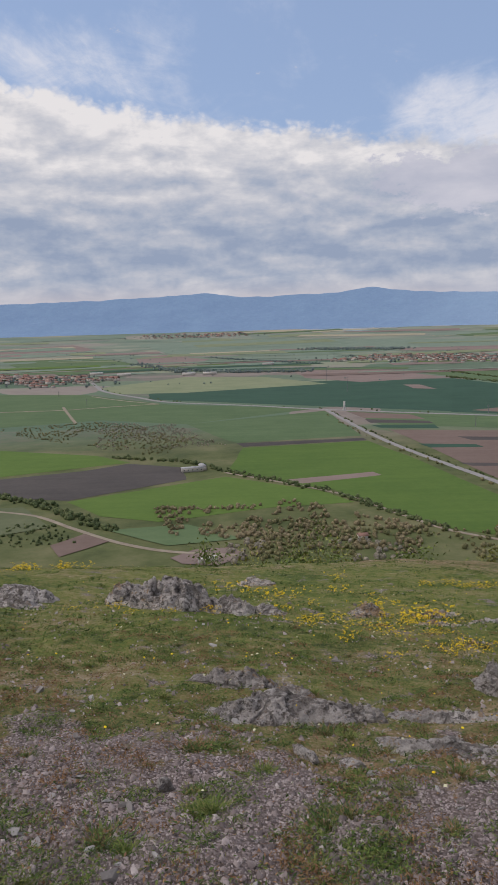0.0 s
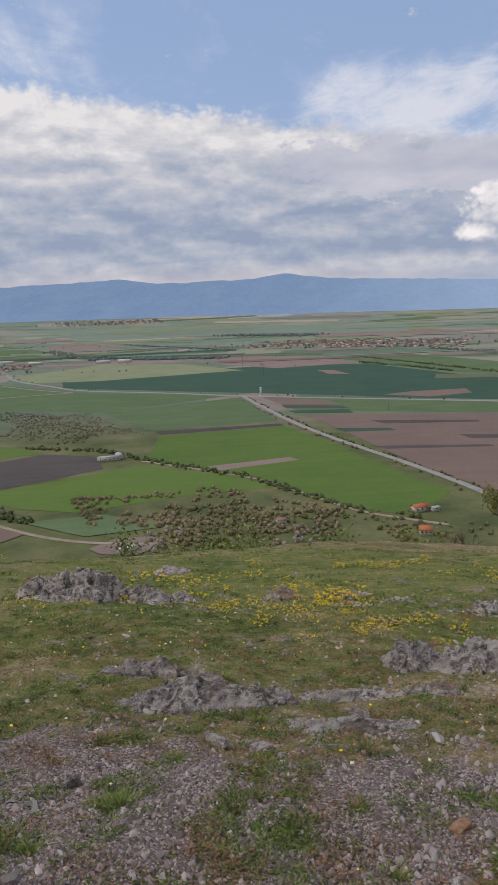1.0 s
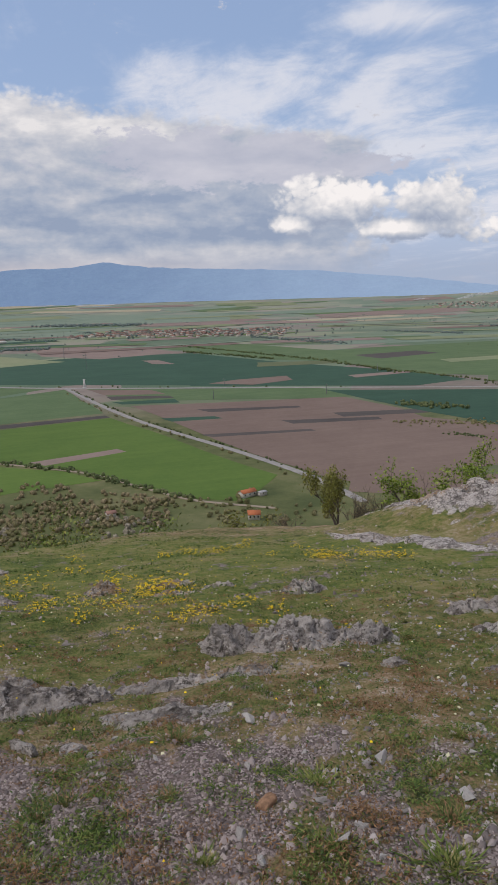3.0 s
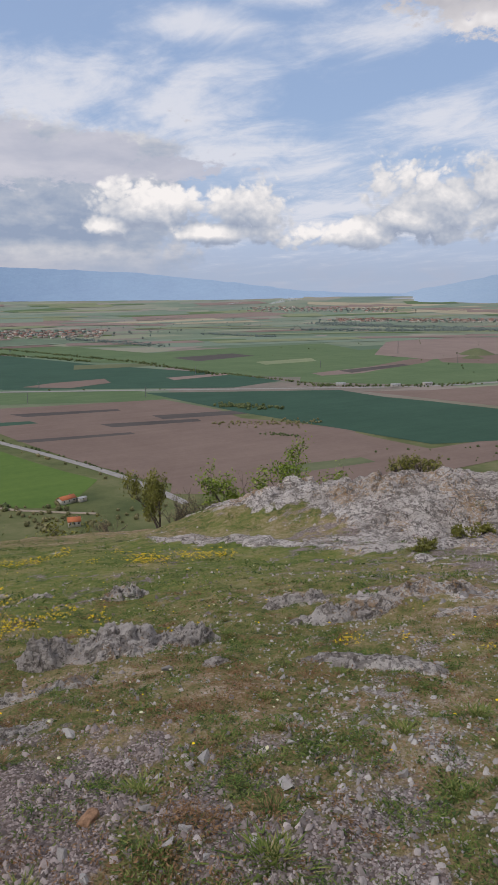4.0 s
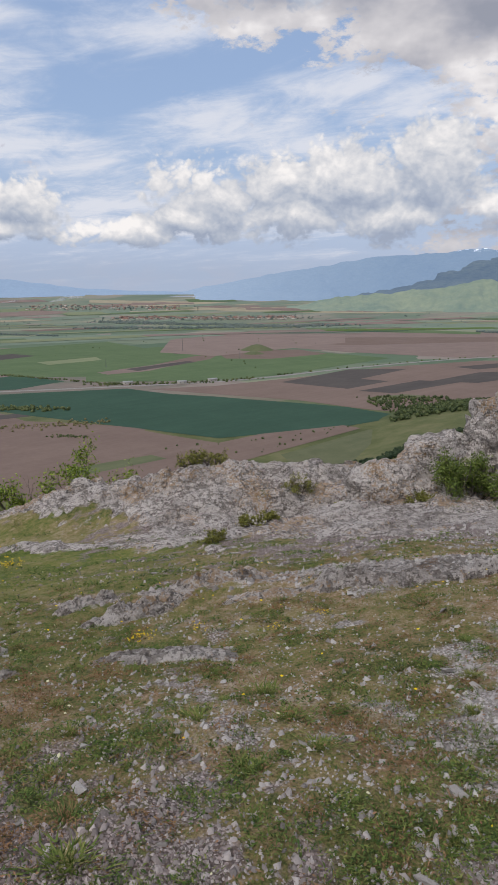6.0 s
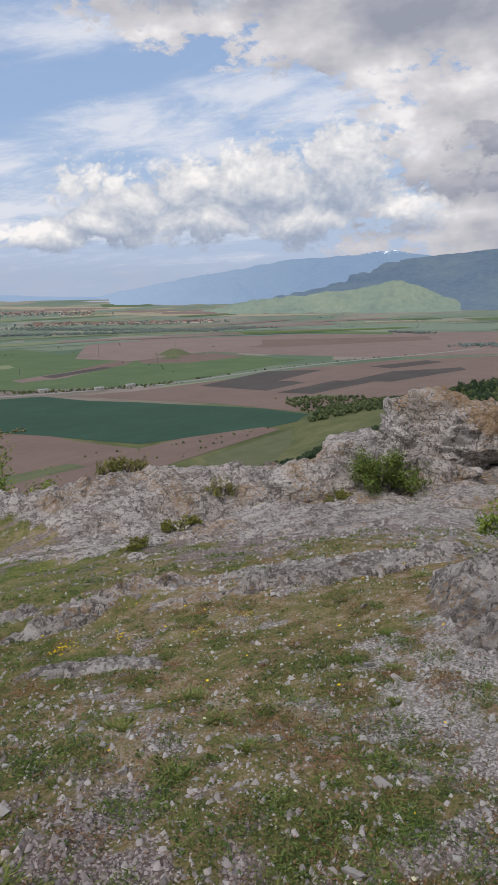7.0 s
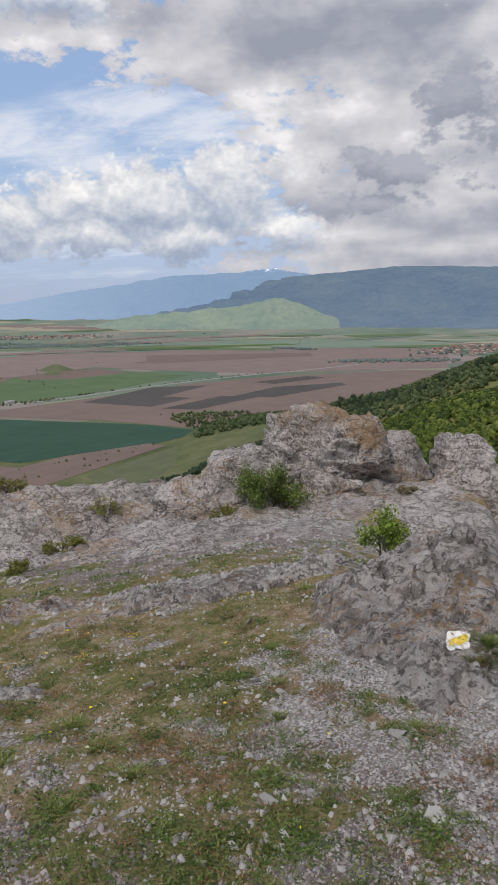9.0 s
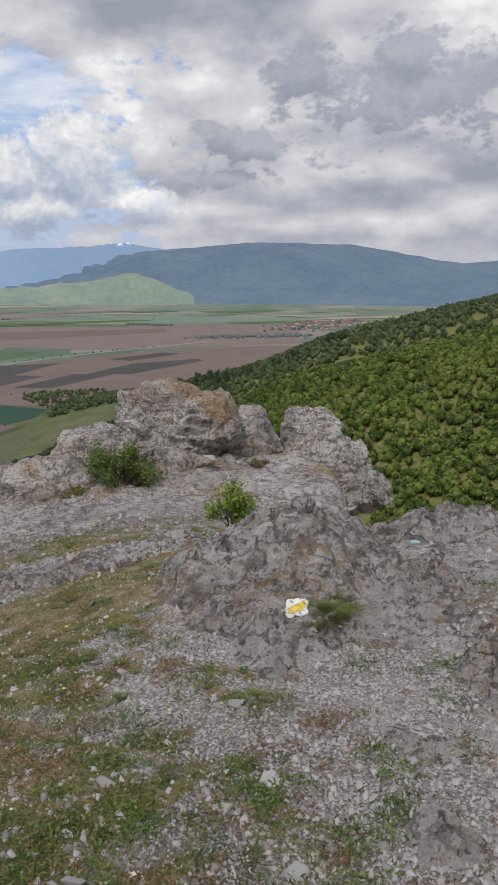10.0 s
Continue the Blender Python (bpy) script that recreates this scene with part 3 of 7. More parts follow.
def lay(name, verts, faces, material, parent=None, smooth=False, label=""):
    """One mesh object from arrays of places and of faces with one number of corners."""
    me = bpy.data.meshes.new(name)
    verts, faces = np.asarray(verts, np.float32), np.asarray(faces, np.int32)
    me.vertices.add(len(verts))
    me.vertices.foreach_set("co", verts.ravel())
    n = faces.shape[1]
    me.loops.add(faces.size)
    me.loops.foreach_set("vertex_index", faces.ravel())
    me.polygons.add(len(faces))
    me.polygons.foreach_set("loop_start", np.arange(0, faces.size, n, dtype=np.int32))
    me.update(calc_edges=True)
    me.validate()
    if smooth:
        me.polygons.foreach_set("use_smooth", np.ones(len(me.polygons), bool))
    if material:
        me.materials.append(material)
    ob = new(name, me)
    if parent:
        ob.parent = parent
    return tagged(ob, label)


def bare_rock(x, y):
    """Where the rock of the brow lies bare, over 0.5."""
    r, az = np.hypot(x, y), np.degrees(np.arctan2(x, y))
    s = stone_at(x, y) * np.clip((r - 5.2) / 0.8, 0, 1) * np.clip((17.5 - r) / 1.5, 0, 1)
    return s * np.clip((az - 18) / 4, 0, 1) * np.clip((92 - az) / 3, 0, 1)


def make_brow():
    """The bare bedded rock of the brow: a fine skin that dips under the turf at its rim."""
    step = 0.042
    gx, gy = np.arange(3.4, 16.4, step), np.arange(0.4, 15.4, step)
    x, y = np.meshgrid(gx, gy, indexing="ij")
    n, m = x.shape
    x, y = x.ravel(), y.ravel()
    bare = bare_rock(x, y)
    near = bare > 0.36
    z = np.zeros(len(x))
    z[near] = surface(x[near], y[near]) + np.where(bare[near] > 0.5, 0.006, (bare[near] - 0.5) * 0.6)
    i, j = np.meshgrid(np.arange(n - 1), np.arange(m - 1), indexing="ij")
    q = (i * m + j).ravel()
    faces = np.stack([q, q + m, q + m + 1, q + 1], -1)
    faces = faces[near[faces].all(1)]
    used = np.unique(faces)
    index = np.zeros(len(x), int)
    index[used] = np.arange(len(used))
    ob = lay("rock_brow", np.stack([x, y, z], -1)[used], index[faces], ROCK)
    return tagged(ob, "long bedded dome of bare grey limestone on the brow", "rock", kind="structure")


def make_ground():
    radii = np.concatenate([np.geomspace(0.35, 5, 170), np.geomspace(5, 20, 150)[1:], np.geomspace(20, 4800, 160)[1:]])
    az = np.radians(np.concatenate([np.arange(-30, 104, 0.42), np.arange(106, 328, 6.0)]))
    az = az if len(az) % 2 == 0 else az[:-1]
    x, y = np.outer(radii, np.sin(az)), np.outer(radii, np.cos(az))
    z = surface(x.ravel(), y.ravel())
    nr, na = x.shape
    verts = np.concatenate([np.stack([x.ravel(), y.ravel(), z], -1), [[0, 0, float(surface(np.zeros(1), np.zeros(1))[0])]]])
    i, j = np.meshgrid(np.arange(nr - 1), np.arange(na), indexing="ij")
    a, b = i * na + j, i * na + (j + 1) % na
    faces = np.stack([a, b, b + na, a + na], -1).reshape(-1, 4)
    j = np.arange(0, na, 2)
    faces = np.concatenate([faces, np.stack([np.full(len(j), nr * na), (j + 2) % na, (j + 1) % na, j], -1)[: na // 2]])
    verts[:, 2] -= 0.14 * np.clip((bare_rock(verts[:, 0], verts[:, 1]) - 0.5) * 5, 0, 1)
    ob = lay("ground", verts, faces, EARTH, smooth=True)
    vx, vy = verts[:, 0], verts[:, 1]
    cover = ob.data.color_attributes.new("cover", "FLOAT_COLOR", "POINT")
    r = np.hypot(vx, vy)
    near = np.clip((40 - r) / 15, 0, 1)
    z_over = verts[:, 2] - valley(r)
    col = np.stack([gravel_at(vx, vy) * near, stone_at(vx, vy) * near, np.where(r > 60, 0.8, lush_at(vx, vy)), np.clip((r - 220) / 60, 0, 1) * np.clip((30 - z_over) / 10, 0, 1)], -1)
    cover.data.foreach_set("color", col.astype(np.float32).ravel())
    return tagged(ob, "stony hilltop turf falling to a wide green valley floor", "ground", kind="structure")


ground = make_ground()
make_brow()


# ---- fields and roads ----
def drape(x, y, lift):
    return surface(x, y) + lift


FIELD_COUNT = [0]


def field(kind, *corners):
    """A field on the valley floor: a cut polygon, a little above the ground; later ones lie over earlier ones."""
    FIELD_COUNT[0] += 1
    lift = 0.10 + 0.004 * FIELD_COUNT[0]
    bm = bmesh.new()
    f = bm.faces.new([bm.verts.new((x, y, 0)) for x, y in corners])
    bmesh.ops.triangulate(bm, faces=[f])
    long = max(e.calc_length() for e in bm.edges)
    for _ in range(3 if long > 300 else 2):
        bmesh.ops.subdivide_edges(bm, edges=bm.edges[:], cuts=1, use_grid_fill=True)
    for v in bm.verts:
        r = math.hypot(v.co.x, v.co.y)
        v.co.z = float(valley(np.array([r]))[0]) + lift + (0.25 if r > R_FLAT else 0)
        if r < R_FLAT:
            v.co.x += 2.5 * noise.noise((v.co.x * 0.02, v.co.y * 0.02, 1))
    bmesh.ops.recalc_face_normals(bm, faces=bm.faces[:])
    if sum(f.normal.z for f in bm.faces) < 0:
        bmesh.ops.reverse_faces(bm, faces=bm.faces[:])
    me = bpy.data.meshes.new("field")
    bm.to_mesh(me)
    bm.free()
    me.materials.append(PLOTS[kind])
    words = {"wheat": "dark blue-green field of young wheat", "green": "mid-green field of low crops", "lime": "bright spring-green field of young crops", "pale": "pale green pasture in the valley", "brown": "ploughed brown field of bare earth", "rose": "pale pinkish field of dry tilled earth", "dark": "dark strip of freshly turned earth", "olive": "rough olive-green strip of pasture", "meadow": "yellowish-green meadow on the hill's foot", "blue": "far pasture across the valley, tinted blue-green for haze", "straw": "straw-coloured field near the mountains, sunlight painted into its colour"}
    return tagged(new("field", me), words[kind], "field", "fields of the valley", "structure")


def ribbon(name, path, width, material, lift, label):
    """A road along a smooth line of plan places."""
    pts = [Vector((*p, 0)) for p in path]
    fine = []
    for i in range(len(pts) - 1):
        p0, p1, p2, p3 = pts[max(i - 1, 0)], pts[i], pts[i + 1], pts[min(i + 2, len(pts) - 1)]
        for s in np.linspace(0, 1, 12, endpoint=False):
            fine.append(0.5 * (2 * p1 + (p2 - p0) * s + (2 * p0 - 5 * p1 + 4 * p2 - p3) * s**2 + (3 * p1 - p0 - 3 * p2 + p3) * s**3))
    fine.append(pts[-1])
    verts = []
    for i, p in enumerate(fine):
        way = (fine[min(i + 1, len(fine) - 1)] - fine[max(i - 1, 0)]).normalized()
        side = Vector((-way.y, way.x, 0)) * width / 2
        for q, h in ((p + side * 1.25, 0), (p + side, lift), (p - side, lift), (p - side * 1.25, 0)):
            verts.append((q.x, q.y, float(valley(np.array([q.length]))[0]) + 0.2 + h))
    faces = [(4 * i + j, 4 * i + j + 4, 4 * i + j + 5, 4 * i + j + 1) for i in range(len(fine) - 1) for j in range(3)]
    return tagged(lay(name, verts, faces, material, smooth=False), label, "road", kind="structure")


field("wheat", (-189, 1469), (193, 1556), (412, 1530), (265, 988), (-164, 1257))
field("wheat", (412, 1530), (493, 1235), (595, 989), (612, 858), (515, 831), (263, 982))
field("pale", (-290, 1516), (-142, 1776), (40, 1706), (155, 1477), (-110, 1364), (-237, 1368))
field("rose", (106, 1993), (296, 1980), (407, 1565), (223, 1495), (124, 1640))
field("rose", (-408, 2817), (-323, 2993), (-129, 2615), (-174, 2202), (-322, 2331))
field("green", (-557, 1449), (-294, 1374), (-121, 1167), (95, 1060), (-76, 928), (-192, 991), (-357, 918))
field("green", (-76, 928), (104, 1031), (119, 798), (-12, 771), (-24, 792))
field("dark", (-12, 767), (117, 782), (119, 766), (-6, 745))
field("lime", (-6, 738), (119, 763), (141, 676), (167, 531), (182, 465), (143, 411), (105, 439), (60, 541), (-20, 615))
field("rose", (29, 581), (99, 603), (103, 589), (41, 565))
field("lime", (-129, 524), (-19, 599), (48, 542), (71, 501), (13, 492), (-58, 463), (-97, 481))
field("dark", (-236, 599), (-141, 639), (-107, 668), (-59, 645), (-50, 592), (-129, 528), (-219, 553))
field("lime", (-306, 784), (-146, 715), (-107, 674), (-239, 606))
field("green", (132, 1019), (401, 874), (413, 781), (350, 793), (221, 852), (156, 859))
field("brown", (132, 1012), (206, 966), (215, 917), (143, 943))
field("dark", (142, 931), (215, 900), (215, 877), (144, 897))
field("wheat", (140, 877), (213, 867), (212, 836), (148, 853))
field("brown", (155, 837), (245, 814), (392, 784), (404, 678), (395, 621), (423, 569), (443, 509), (388, 445), (317, 367), (240, 388), (206, 456), (187, 566), (170, 730))
field("dark", (214, 775), (318, 746), (316, 734), (222, 749))
field("wheat", (166, 736), (217, 723), (220, 706), (171, 711))
field("dark", (267, 668), (358, 643), (356, 628), (269, 645))
field("dark", (330, 686), (417, 666), (415, 642), (329, 659))
field("dark", (176, 632), (272, 613), (273, 603), (184, 616))
field("wheat", (399, 851), (493, 798), (612, 734), (613, 653), (631, 597), (663, 440), (648, 365), (569, 377), (452, 426), (433, 544), (412, 667))
field("brown", (411, 597), (433, 525), (437, 413), (489, 412), (570, 382), (567, 362), (383, 354), (359, 363), (261, 370), (206, 406), (332, 624))
field("olive", (297, 431), (372, 420), (370, 402), (300, 407))
field("meadow", (434, 347), (566, 353), (621, 279), (602, 210), (513, 195), (386, 233), (381, 272))
field("brown", (626, 708), (700, 668), (855, 643), (1045, 627), (1240, 559), (1454, 378), (1488, 277), (1035, 212), (685, 308), (663, 405), (667, 510))
field("dark", (785, 628), (981, 650), (1043, 585), (886, 568), (889, 525), (787, 522))
field("dark", (779, 501), (922, 499), (937, 447), (787, 457))
field("olive", (736, 465), (788, 442), (791, 413), (718, 439))
field("dark", (922, 482), (1066, 480), (1167, 410), (1137, 390), (945, 426))
field("dark", (1117, 543), (1260, 504), (1240, 465), (1105, 498))
field("green", (880, 1166), (1087, 1221), (1287, 1187), (1216, 926), (1189, 702), (853, 682), (725, 722), (622, 829))
field("brown", (722, 960), (898, 1010), (1061, 994), (968, 934), (746, 866))
field("dark", (776, 1030), (919, 1063), (1048, 1099), (1016, 1051), (775, 949))
field("brown", (1095, 1040), (1239, 944), (1191, 840), (1041, 856), (995, 920))
field("rose", (1301, 1380), (1668, 1429), (1877, 1241), (2218, 579), (2183, 453), (1531, 316), (1276, 597), (1250, 827), (1263, 962), (1287, 1187))
field("dark", (1321, 1192), (1425, 1222), (1415, 1126), (1316, 1096))
field("brown", (1399, 1114), (1634, 1081), (1904, 762), (1778, 697), (1402, 928))
field("green", (494, 1349), (761, 1427), (1136, 1426), (1059, 1198), (662, 1051), (575, 1179))
field("green", (575, 1179), (1039, 1175), (991, 996), (670, 867), (594, 945))
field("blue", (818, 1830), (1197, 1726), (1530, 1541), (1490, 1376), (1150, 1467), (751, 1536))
field("rose", (1281, 1367), (1664, 1370), (1751, 1177), (1469, 986), (1023, 971), (1010, 1109))
field("dark", (659, 1281), (806, 1300), (811, 1228), (666, 1188))
field("olive", (456, 1246), (577, 1203), (574, 1155), (429, 1174))
field("pale", (739, 1118), (866, 1122), (839, 1069), (725, 1063))
field("rose", (703, 910), (883, 941), (928, 933), (769, 869), (697, 875))
field("dark", (763, 916), (920, 939), (917, 915), (755, 880))
field("rose", (496, 983), (599, 990), (593, 965), (493, 951))
field("rose", (287, 1410), (317, 1402), (324, 1306), (290, 1329))
field("brown", (292, 993), (340, 1016), (420, 1024), (408, 973), (340, 948))
field("green", (362, 1813), (579, 1777), (691, 1354), (611, 1156), (501, 1282), (431, 1552))
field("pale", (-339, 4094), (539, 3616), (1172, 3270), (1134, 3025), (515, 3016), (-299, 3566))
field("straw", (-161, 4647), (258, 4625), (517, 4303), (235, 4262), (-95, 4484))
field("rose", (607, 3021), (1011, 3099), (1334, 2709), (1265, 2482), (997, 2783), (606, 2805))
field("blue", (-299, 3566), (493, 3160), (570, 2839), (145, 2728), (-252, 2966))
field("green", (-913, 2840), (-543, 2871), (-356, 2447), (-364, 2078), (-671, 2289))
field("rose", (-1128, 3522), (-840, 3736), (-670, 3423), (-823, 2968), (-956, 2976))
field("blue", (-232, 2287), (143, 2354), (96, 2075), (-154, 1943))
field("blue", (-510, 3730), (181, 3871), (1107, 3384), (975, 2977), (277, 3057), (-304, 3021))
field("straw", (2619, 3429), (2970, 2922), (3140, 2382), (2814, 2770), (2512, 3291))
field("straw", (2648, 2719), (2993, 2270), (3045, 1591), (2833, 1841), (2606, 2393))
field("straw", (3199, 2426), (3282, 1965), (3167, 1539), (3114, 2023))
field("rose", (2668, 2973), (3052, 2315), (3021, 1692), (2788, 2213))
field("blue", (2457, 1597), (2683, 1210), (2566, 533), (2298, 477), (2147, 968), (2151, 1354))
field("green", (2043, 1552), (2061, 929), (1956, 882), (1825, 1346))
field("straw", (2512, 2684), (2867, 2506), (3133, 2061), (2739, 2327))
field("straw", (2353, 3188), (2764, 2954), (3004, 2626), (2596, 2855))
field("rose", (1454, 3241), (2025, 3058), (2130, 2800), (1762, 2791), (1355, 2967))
field("brown", (-115, 416), (-99, 441), (-82, 422), (-103, 394))
field("rose", (-44, 387), (-31, 401), (-11, 404), (-2, 388), (-18, 372), (-37, 377))
field("green", (-87, 446), (-40, 454), (-5, 420), (-46, 410))
field("olive", (-194, 507), (-156, 511), (-123, 456), (-166, 430))

# narrow far plots, side by side across the plain
dice = random.Random(31)
for i in range(210):
    a, r = radians(dice.uniform(-20, 96)), dice.uniform(1750, 4350)
    if 1750 < r < 2350 and 58 < math.degrees(a) < 80:
        continue
    c, l, w, t = Vector((r * math.sin(a), r * math.cos(a))), dice.uniform(70, 330), dice.uniform(14, 60) * (r / 2500), radians(-a * 57.3 * 0.75 + dice.gauss(8, 9))
    u, v = Vector((math.cos(t), math.sin(t))) * l, Vector((-math.sin(t), math.cos(t))) * w
    if r > 3300 and math.degrees(a) > 54:
        continue
    # beyond 2500 m the pale and haze-tinted kinds prevail
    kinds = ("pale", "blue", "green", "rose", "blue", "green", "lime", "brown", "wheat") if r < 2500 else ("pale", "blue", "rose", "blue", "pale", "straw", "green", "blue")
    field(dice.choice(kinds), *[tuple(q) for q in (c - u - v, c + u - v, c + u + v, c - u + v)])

LAKE = matter("far pale water", lambda k, p: k.ramp(k.noise(p, 0.01, 3), (0.4, (0.42, 0.47, 0.53)), (0.6, (0.52, 0.56, 0.61))), 0.25)
for az0, az1, r0, r1 in ((3.5, 11.5, 4380, 4430), (12.5, 17.5, 4440, 4480), (18.2, 21.5, 4460, 4540), (43.0, 47.5, 4480, 4540), (7.0, 9.6, 4260, 4290)):
    a = np.radians(np.linspace(az0, az1, 24))
    w = np.sin(np.linspace(0, np.pi, 24)) ** 0.5
    mid, half = (r0 + r1) / 2, (r1 - r0) / 2
    rr = np.concatenate([mid - half * w, mid + half * w * 0.8])
    aa = np.concatenate([a, a])
    v = np.stack([rr * np.sin(aa), rr * np.cos(aa), valley(rr) + 1.2], -1)
    tagged(lay("water", v, [(i, i + 1, i + 25, i + 24) for i in range(23)], LAKE), "thin pale strip of a far reservoir", "water", kind="structure")

ribbon("road", [(-374, 1790), (-305, 1547), (-264, 1421), (-186, 1292), (-124, 1201), (1, 1121), (123, 1033), (329, 919), (489, 828), (626, 751), (715, 705), (800, 680), (967, 662), (1171, 623), (1383, 553), (1547, 508)], 7, TARMAC, 0.32, "pale asphalt road running across the valley fields")
ribbon("road", [(107, 1050), (129, 825), (150, 693), (183, 552), (201, 453), (204, 381)], 5.2, TARMAC, 0.33, "pale asphalt side road lined with bushes")
ribbon("track", [(-186, 506), (-142, 486), (-109, 452), (-76, 419), (-45, 399), (-5, 388)], 2.8, DIRT, 0.30, "pale dirt track winding past scrub")
ribbon("track", [(-20, 615), (59, 533), (89, 476), (110, 433), (126, 414), (152, 391)], 2.5, DIRT, 0.30, "pale dirt track along the field edge")

ribbon("track", [(-365, 1117), (-316, 1120), (-269, 1124), (-205, 1154), (-138, 1177)], 3.5, DIRT, 0.30, "pale dirt track between pastures")
ribbon("track", [(-283, 1165), (-256, 1078), (-219, 961)], 3.5, DIRT, 0.30, "pale dirt track between pastures")
ribbon("track", [(-273, 1333), (-207, 1247), (-138, 1177)], 3.0, DIRT, 0.30, "pale dirt track between pastures")


# ---- mountains ----
def range_of(name, profile, foot, ridge, material, seed, label, rough=1.0, grid=230):
    """A mountain range: azimuth and slope of its skyline, and the distances of its foot and ridge."""
    az = np.linspace(profile[0][0], profile[-1][0], grid)
    top = np.interp(az, [p[0] for p in profile], [p[1] for p in profile])
    s = np.linspace(0, 1.12, 34)
    a, t = np.meshgrid(np.radians(az), s, indexing="ij")
    r = foot + (ridge - foot) * t
    x, y = r * np.sin(a), r * np.cos(a)
    wob = flat_noise(np.degrees(a).ravel() * 0.55, t.ravel() * 1.5, 1.0, 5, seed).reshape(a.shape)
    crest = 1.6 + ridge * (top[:, None] + 0.0018 * rough * flat_noise(az * 0.8, az * 0, 1.0, 4, seed + 3)[:, None])
    base = float(valley(np.array([foot]))[0]) - 6
    rise = np.clip(t, 0, 1) ** 1.15 * (1 - np.clip(t - 1, 0, 1) * 2.5)
    z = base + (crest - base) * np.clip(rise + 0.16 * rough * wob * np.sin(np.pi * np.clip(t, 0, 1)), -0.2, 1.0)
    n, m = a.shape
    i, j = np.meshgrid(np.arange(n - 1), np.arange(m - 1), indexing="ij")
    q = i * m + j
    faces = np.stack([q, q + 1, q + m + 1, q + m], -1).reshape(-1, 4)
    ob = lay(name, np.stack([x.ravel(), y.ravel(), z.ravel()], -1), faces[:, ::-1], material, smooth=True)
    return tagged(ob, label, "mountain", kind="structure")


# Hill colours, with the haze of distance added as emission.
def hazed_hills(name, low, high, haze_glow, strength, snow=None, deep=40.0):
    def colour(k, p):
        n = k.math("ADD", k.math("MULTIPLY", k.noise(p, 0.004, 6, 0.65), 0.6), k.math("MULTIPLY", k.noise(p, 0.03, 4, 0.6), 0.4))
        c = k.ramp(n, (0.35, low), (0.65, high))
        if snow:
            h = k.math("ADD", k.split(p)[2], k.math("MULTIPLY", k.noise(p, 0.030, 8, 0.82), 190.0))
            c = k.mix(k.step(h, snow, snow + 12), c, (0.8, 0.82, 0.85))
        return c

    return matter(name, colour, 1.0, lambda k, p: k.noise(p, 0.006, 6, 0.6), deep, haze_glow=(haze_glow, strength))


def haze_colour(k, p):
    """Emission colour for the far range's haze; it pales eastwards, where rain hangs."""
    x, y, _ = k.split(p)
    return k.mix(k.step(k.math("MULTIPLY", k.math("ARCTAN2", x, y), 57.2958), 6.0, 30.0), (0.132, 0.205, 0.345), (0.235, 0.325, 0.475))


# the third colour of each range is haze, emitted by the hills
FAR_RANGE = hazed_hills("far hills with haze glow", (0.04, 0.06, 0.085), (0.070, 0.105, 0.125), haze_colour, 1.0, None, 40.0)
HIGH_RANGE = hazed_hills("high hills with haze glow", (0.05, 0.07, 0.09), (0.08, 0.10, 0.11), lambda k, p: k.mix(k.step(k.math("MULTIPLY", k.math("ARCTAN2", k.split(p)[0], k.split(p)[1]), 57.2958), 40.0, 62.0), (0.27, 0.365, 0.51), (0.165, 0.250, 0.385)), 1.0, 326.0)
# dark for cloud shadow, which the colour holds; no cloud casts it
GREEN_RANGE = hazed_hills("near dark green hills", (0.020, 0.034, 0.034), (0.085, 0.105, 0.072), (0.082, 0.126, 0.208), 1.0, None, 60.0)
# a sunlit patch of the slopes, made as a paler hill of its own
SUNLIT_RANGE = hazed_hills("green foothills with sunlight in their colour", (0.085, 0.115, 0.060), (0.20, 0.21, 0.10), (0.105, 0.150, 0.170), 1.0, None, 40.0)
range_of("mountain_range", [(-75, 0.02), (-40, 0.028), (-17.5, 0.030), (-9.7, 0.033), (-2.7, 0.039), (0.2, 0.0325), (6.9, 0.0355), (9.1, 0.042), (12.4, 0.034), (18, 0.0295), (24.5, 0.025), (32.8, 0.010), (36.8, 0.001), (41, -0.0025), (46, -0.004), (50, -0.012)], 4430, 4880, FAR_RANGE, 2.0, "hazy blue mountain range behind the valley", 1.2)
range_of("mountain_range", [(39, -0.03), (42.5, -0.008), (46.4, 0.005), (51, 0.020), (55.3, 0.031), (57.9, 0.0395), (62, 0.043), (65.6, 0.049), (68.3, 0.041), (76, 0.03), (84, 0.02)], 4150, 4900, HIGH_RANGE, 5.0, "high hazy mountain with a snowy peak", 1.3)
range_of("mountain_range", [(55, -0.010), (58, 0.006), (62, 0.022), (65, 0.034), (68.3, 0.041), (71.5, 0.045), (74.4, 0.0505), (78, 0.0495), (81.8, 0.048), (85, 0.0385), (87.5, 0.030), (89.7, 0.024), (92, 0.027), (100, 0.035), (130, 0.04), (160, 0.02)], 3560, 4760, GREEN_RANGE, 8.0, "dark green mountain slope with cloud shadow painted into its colour", 0.9, 620)
range_of("mountain_range", [(49, -0.030), (53, -0.020), (55.4, -0.011), (58, -0.007), (61.3, -0.002), (63.5, 0.0035), (65.2, 0.009), (66.3, 0.0105), (67.4, 0.006), (68.8, -0.006), (70.5, -0.016), (72, -0.030)], 3470, 3800, SUNLIT_RANGE, 9.0, "pale green foothill with sunlight painted into its colour", 2.6)
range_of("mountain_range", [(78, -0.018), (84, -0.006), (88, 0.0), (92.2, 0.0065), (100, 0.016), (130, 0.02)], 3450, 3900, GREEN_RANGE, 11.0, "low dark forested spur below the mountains")
